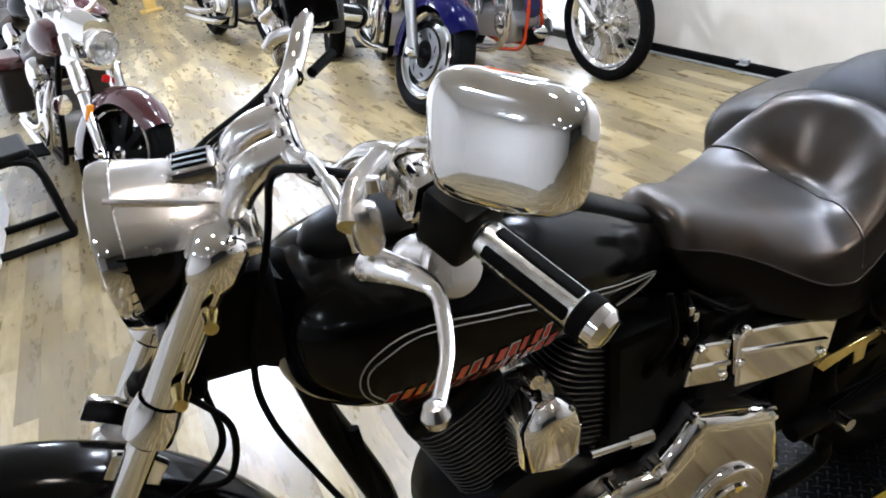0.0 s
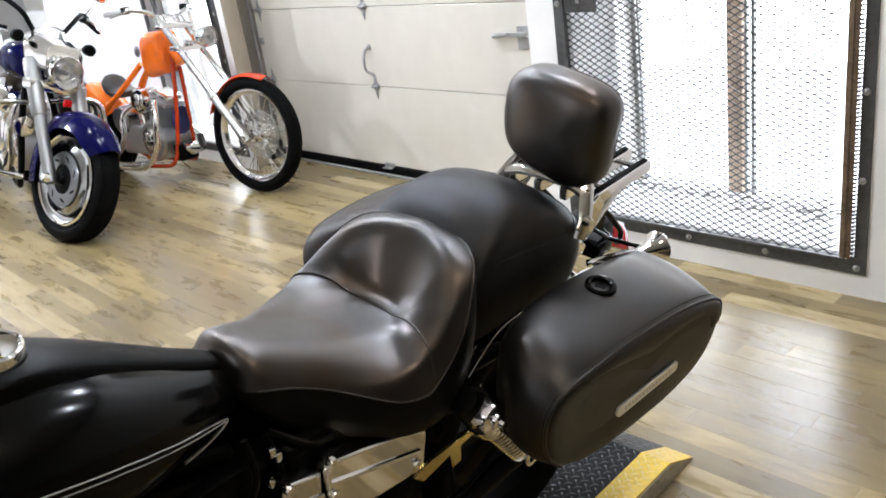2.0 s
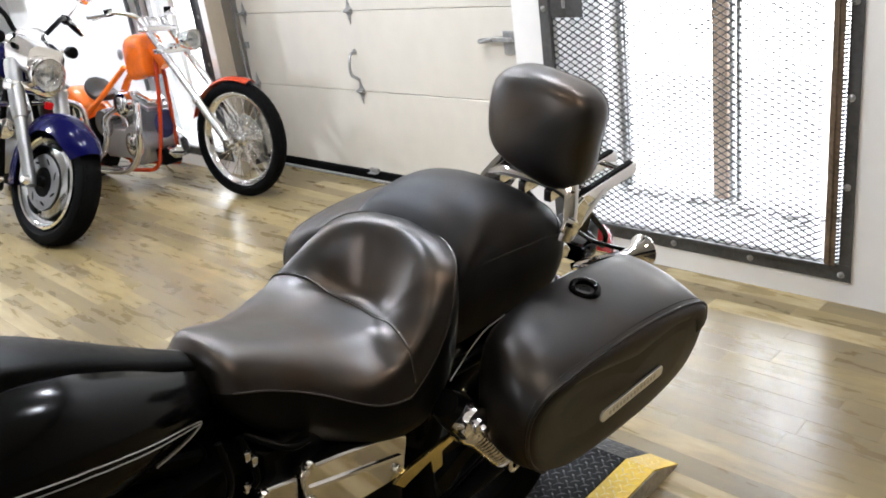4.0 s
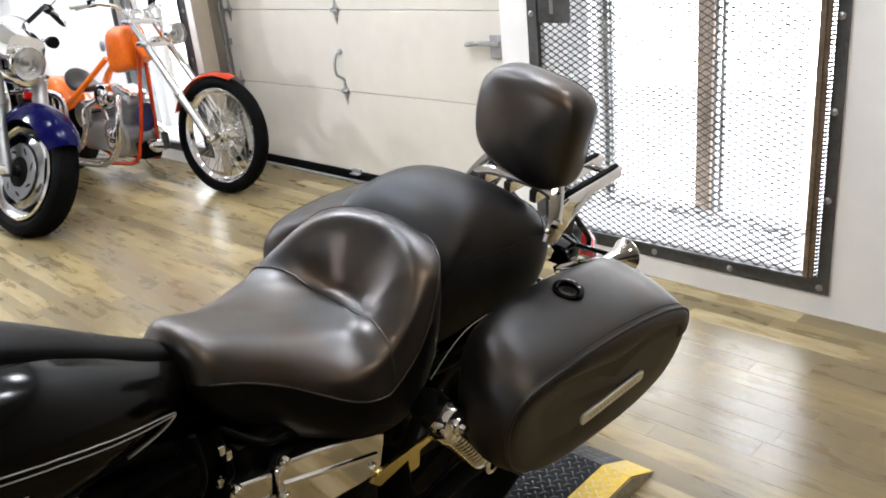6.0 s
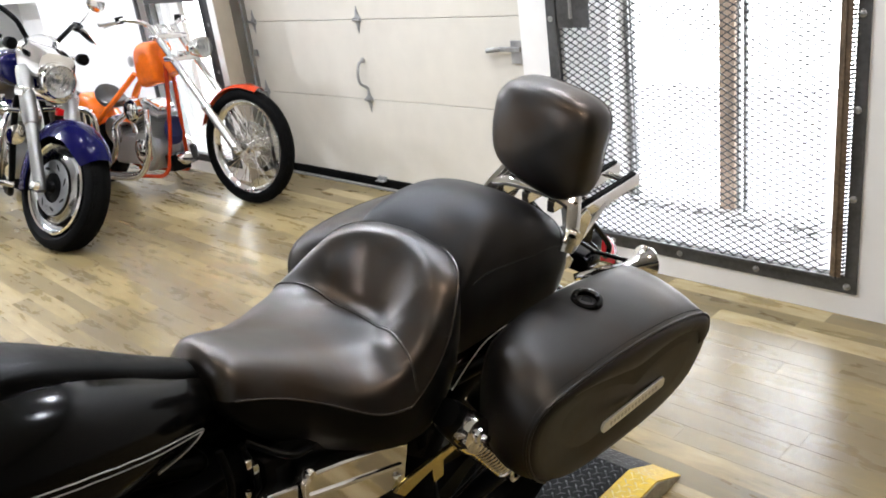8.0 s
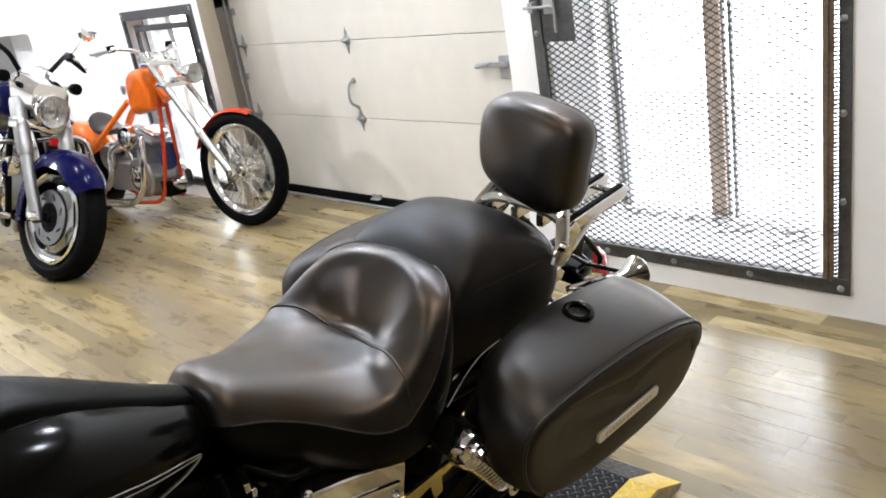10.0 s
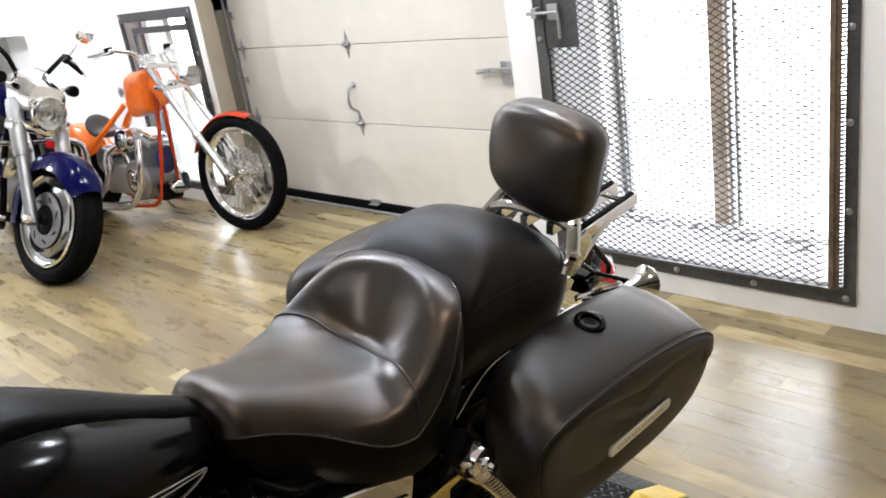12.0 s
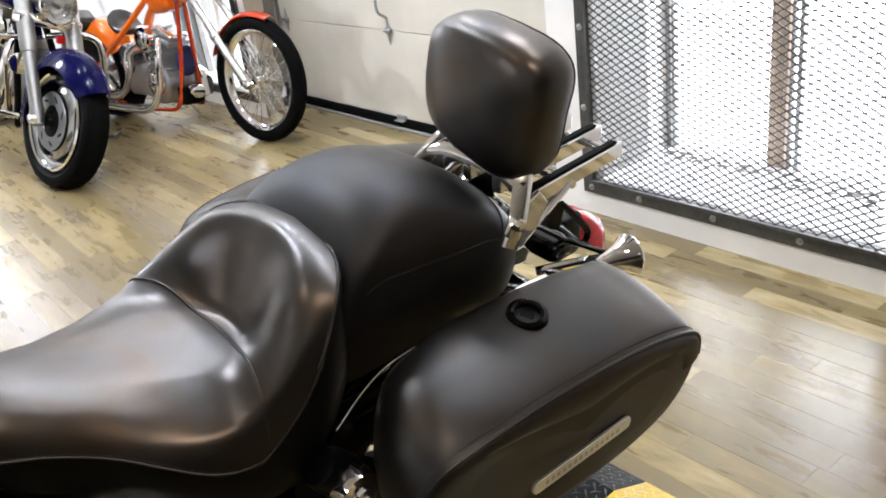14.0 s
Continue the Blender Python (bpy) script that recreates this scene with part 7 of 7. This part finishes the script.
    exhaust(ob, [(-0.09, 0.8, 0.55), (-0.15, 0.74, 0.45), (-0.17, 0.76, 0.28), (-0.17, 0.9, 0.15), (-0.18, 1.2, 0.13), (-0.19, 1.65, 0.14)], 0.021)
    exhaust(ob, [(-0.09, 1.02, 0.54), (-0.15, 1.1, 0.46), (-0.17, 1.1, 0.32), (-0.18, 1.2, 0.22), (-0.19, 1.4, 0.2), (-0.19, 1.7, 0.21)], 0.021)
    part("regulator", box((-0.07, 0.66, 0.16), (0.07, 0.74, 0.27), 0.012), ENGINE, ob)
    part("oil_filter", lathe([(0, 0.08), (0.035, 0.078), (0.04, 0.07), (0.04, 0)], 18, pose(0, 0.67, 0.24, 90, 0, 0)), CHROME, ob)
    part("wrap_cloth", body_loft([(0.655, 0.44, 0.05, 0.06), (0.68, 0.42, 0.075, 0.09), (0.71, 0.4, 0.05, 0.07)], 0.9), mat("navy_cloth", (0.01, 0.012, 0.06), rough=0.8, vary=0.3, scale=12, bump=0.4), ob, "navy cloth tied to the frame")
    part("side_stand", tube([(0.1, 0.95, 0.14), (0.24, 1.02, 0.006)], 0.011, 8), CHROME, ob)
    part("stand_foot", box((0.21, 0.99, 0.0), (0.28, 1.05, 0.012), 0.004), STEEL, ob)
    return ob


chopper(pose(-0.56, -0.56, 0, 0, 4, 99))


def street_bike(m):
    ob = thing("street_motorcycle", m, "black naked street motorcycle with gold fork and orange guards", "motorcycle", "motorcycles on the showroom floor")
    R = 0.3
    st = steer_about(0.42, 0.85, 25, 6)
    fy = lambda z: 0.02 + (z - R) * 0.46
    wheel(ob, (0, 0, R), R, 0.12, 0.217, m=st, cast=10, disc=2, rim_mat=PLASTIC, hub_mat=PLASTIC)
    fender("front_fender", ob, (0, 0, R), R + 0.025, 0.065, -50, 35, PLASTIC, m=st, drop=0.03)
    for s in (-1, 1):
        x = s * 0.1
        leg = part("fork_leg", lathe([(0, 0), (0.024, 0.0), (0.024, 0.3), (0.028, 0.31), (0.028, 0.66), (0, 0.67)], 16, along((x, fy(R), R), (x, fy(1.0), 1.0))), GOLD, ob, "gold anodised fork leg")
        leg.matrix_local = st
        part("fork_guard", box((-0.032, -0.036, 0.04), (0.032, 0.01, 0.3), 0.012, m=along((x, fy(R), R), (x, fy(1.0), 1.0))), ORANGE, leg, "orange fork guard")
        part("shroud", body_loft([(0.3, 0.8, 0.02, 0.05, s * 0.15), (0.38, 0.82, 0.04, 0.09, s * 0.17), (0.52, 0.8, 0.03, 0.1, s * 0.18), (0.62, 0.76, 0.02, 0.06, s * 0.17)]), ORANGE, ob, "orange tank shroud")
        part("shroud_panel", body_loft([(0.28, 0.79, 0.02, 0.08, s * 0.165), (0.4, 0.8, 0.04, 0.11, s * 0.19), (0.56, 0.76, 0.03, 0.11, s * 0.195), (0.62, 0.74, 0.015, 0.05, s * 0.18)]), PLASTIC, ob)
    head = part("headlight", body_loft([(0.02, 0.78, 0.05, 0.03), (0.05, 0.8, 0.1, 0.06), (0.14, 0.83, 0.11, 0.08), (0.22, 0.85, 0.08, 0.07)]), LAMP_GLASS, ob, "angular clear headlight")
    head.matrix_local = st
    cowl = part("cowl", body_loft([(0.06, 0.88, 0.06, 0.03), (0.1, 0.9, 0.11, 0.05), (0.2, 0.93, 0.13, 0.05), (0.28, 0.95, 0.1, 0.03)]), PLASTIC, ob)
    cowl.matrix_local = st
    bars_and_mirrors(ob, fy(1.0), 1.02, 0.38, 0.1, PLASTIC, st, 0.08)
    part("fuel_tank", body_loft([(0.36, 0.86, 0.05, 0.04), (0.42, 0.9, 0.13, 0.09), (0.58, 0.9, 0.15, 0.1), (0.74, 0.84, 0.1, 0.07), (0.8, 0.8, 0.05, 0.03)], 0.75), GLOSS, ob)
    part("seat", body_loft([(0.74, 0.8, 0.07, 0.03), (0.9, 0.79, 0.13, 0.04), (1.1, 0.84, 0.12, 0.05), (1.3, 0.9, 0.06, 0.03)], 0.7), LEATHER, ob)
    part("engine", box((-0.19, 0.42, 0.3), (0.19, 0.82, 0.68), 0.06, seg=3), ENGINE, ob)
    part("radiator", box((-0.17, 0.34, 0.45), (0.17, 0.38, 0.72), 0.008), STEEL, ob)
    part("frame_spar", tube(smooth_path([(0.1, 0.35, 0.88), (0.18, 0.6, 0.72), (0.17, 0.85, 0.55), (0.13, 0.95, 0.35)]), 0.026, 10), CAST, ob)
    part("frame_spar", tube(smooth_path([(-0.1, 0.35, 0.88), (-0.18, 0.6, 0.72), (-0.17, 0.85, 0.55), (-0.13, 0.95, 0.35)]), 0.026, 10), CAST, ob)
    wheel(ob, (0, 1.42, R), R, 0.17, 0.217, cast=10, rim_mat=PLASTIC, hub_mat=PLASTIC)
    part("swingarm", box((-0.12, 0.9, 0.28), (0.12, 1.42, 0.34), 0.02), CAST, ob)
    exhaust(ob, [(-0.1, 0.45, 0.4), (-0.12, 0.48, 0.22), (-0.13, 0.8, 0.2), (-0.16, 1.1, 0.3)], 0.024, "dark exhaust pipe")
    part("side_stand", tube([(0.12, 0.75, 0.25), (0.24, 0.8, 0.0)], 0.011, 8), STEEL, ob)
    return ob


street_bike(pose(-3.21, -1.53, 0, 0, 11, 74) @ Matrix.Scale(1.08, 4))
black = cruiser(pose(-4.3, -1.78, 0, 0, 0, 100), GLOSS, "black cruiser motorcycle with wire wheels and chrome trim", turn=0, guard=False, solid=False, screen=False, bags=None, slider=CHROME)
copy_thing(black, pose(-6.6, -1.35, 0, 0, 6, 100))
copy_thing(black, pose(-7.6, -1.5, 0, 0, 6, 96))
copy_thing(black, pose(-3.1, -3.5, 0, 0, 6, 112))
copy_thing(black, pose(-4.6, -3.5, 0, 0, 6, 110))
copy_thing(maroon, pose(-6.2, -3.5, 0, 0, 6, 108))["label"] = "dark maroon cruiser motorcycle farther down the row"

# ---- a spanner left on the floor ----
tool = thing("floor_clamp", pose(-1.62, -1.12, 0.0, 0, 0, 60), "small dark metal clamp lying on the floor", "clamp")
part("arm", tube(smooth_path([(-0.1, 0, 0.012), (0.0, 0.005, 0.016), (0.08, 0, 0.014)]), 0.009, 8), STEEL, tool)
part("jaw", tube(smooth_path([(0.06, -0.03, 0.014), (0.09, 0.0, 0.03), (0.07, 0.04, 0.014)]), 0.011, 8), STEEL, tool)

# ---- floor planks, laid along the north wall ----
floor = tagged(part("floor", box((WEST - 0.2, SOUTH - 5.2, -0.055), (EAST + 0.2, 0.09, -0.004)), mat("plank_joint", (0.3, 0.23, 0.14), rough=0.5)), "rustic brown wood-look plank floor, worn and glossy", "floor", kind="structure")
WIDE, LONG, GAP = 0.08, 0.62, 0.0002


def plank_mesh(x0, x1):
    a, b, c = GAP / 2, WIDE - GAP / 2, 0.00025
    verts = [(x0 + a, a, -0.004), (x1 - a, a, -0.004), (x1 - a, b, -0.004), (x0 + a, b, -0.004),
             (x0 + a, a, -c), (x1 - a, a, -c), (x1 - a, b, -c), (x0 + a, b, -c),
             (x0 + a + c, a + c, 0), (x1 - a - c, a + c, 0), (x1 - a - c, b - c, 0), (x0 + a + c, b - c, 0)]
    faces = [(8, 9, 10, 11)]
    for lo in (0, 4):
        faces += [(lo + k, lo + (k + 1) % 4, lo + 4 + (k + 1) % 4, lo + 4 + k) for k in range(4)]
    return verts, faces


me = bpy.data.meshes.new("plank")
v, f = plank_mesh(0, LONG)
me.from_pydata(v, [], f)
me.materials.append(PLANK)
far_v, far_f = [], []
rng = random.Random(5)
row, y, count = 0, 0.085 - WIDE, 0
while y > SOUTH - 5.1:
    x = WEST - rng.random() * LONG
    while x < EAST:
        near = -0.9 < x < 3.3 and y > -2.4
        if near and count < 300:
            ob = new("plank", me)
            ob.parent, ob.location = floor, (x, y, 0)
            count += 1
        else:
            base = len(far_v)
            v, f = plank_mesh(0, LONG)
            far_v += [(p[0] + x, p[1] + y, p[2]) for p in v]
            far_f += [tuple(base + k for k in q) for q in f]
        x += LONG
    y -= WIDE
    row += 1
me = bpy.data.meshes.new("far_planks")
me.from_pydata(far_v, [], far_f)
me.materials.append(PLANK_FAR)
far = new("far_planks", me)
far.parent, far["kind"] = floor, "stuff"
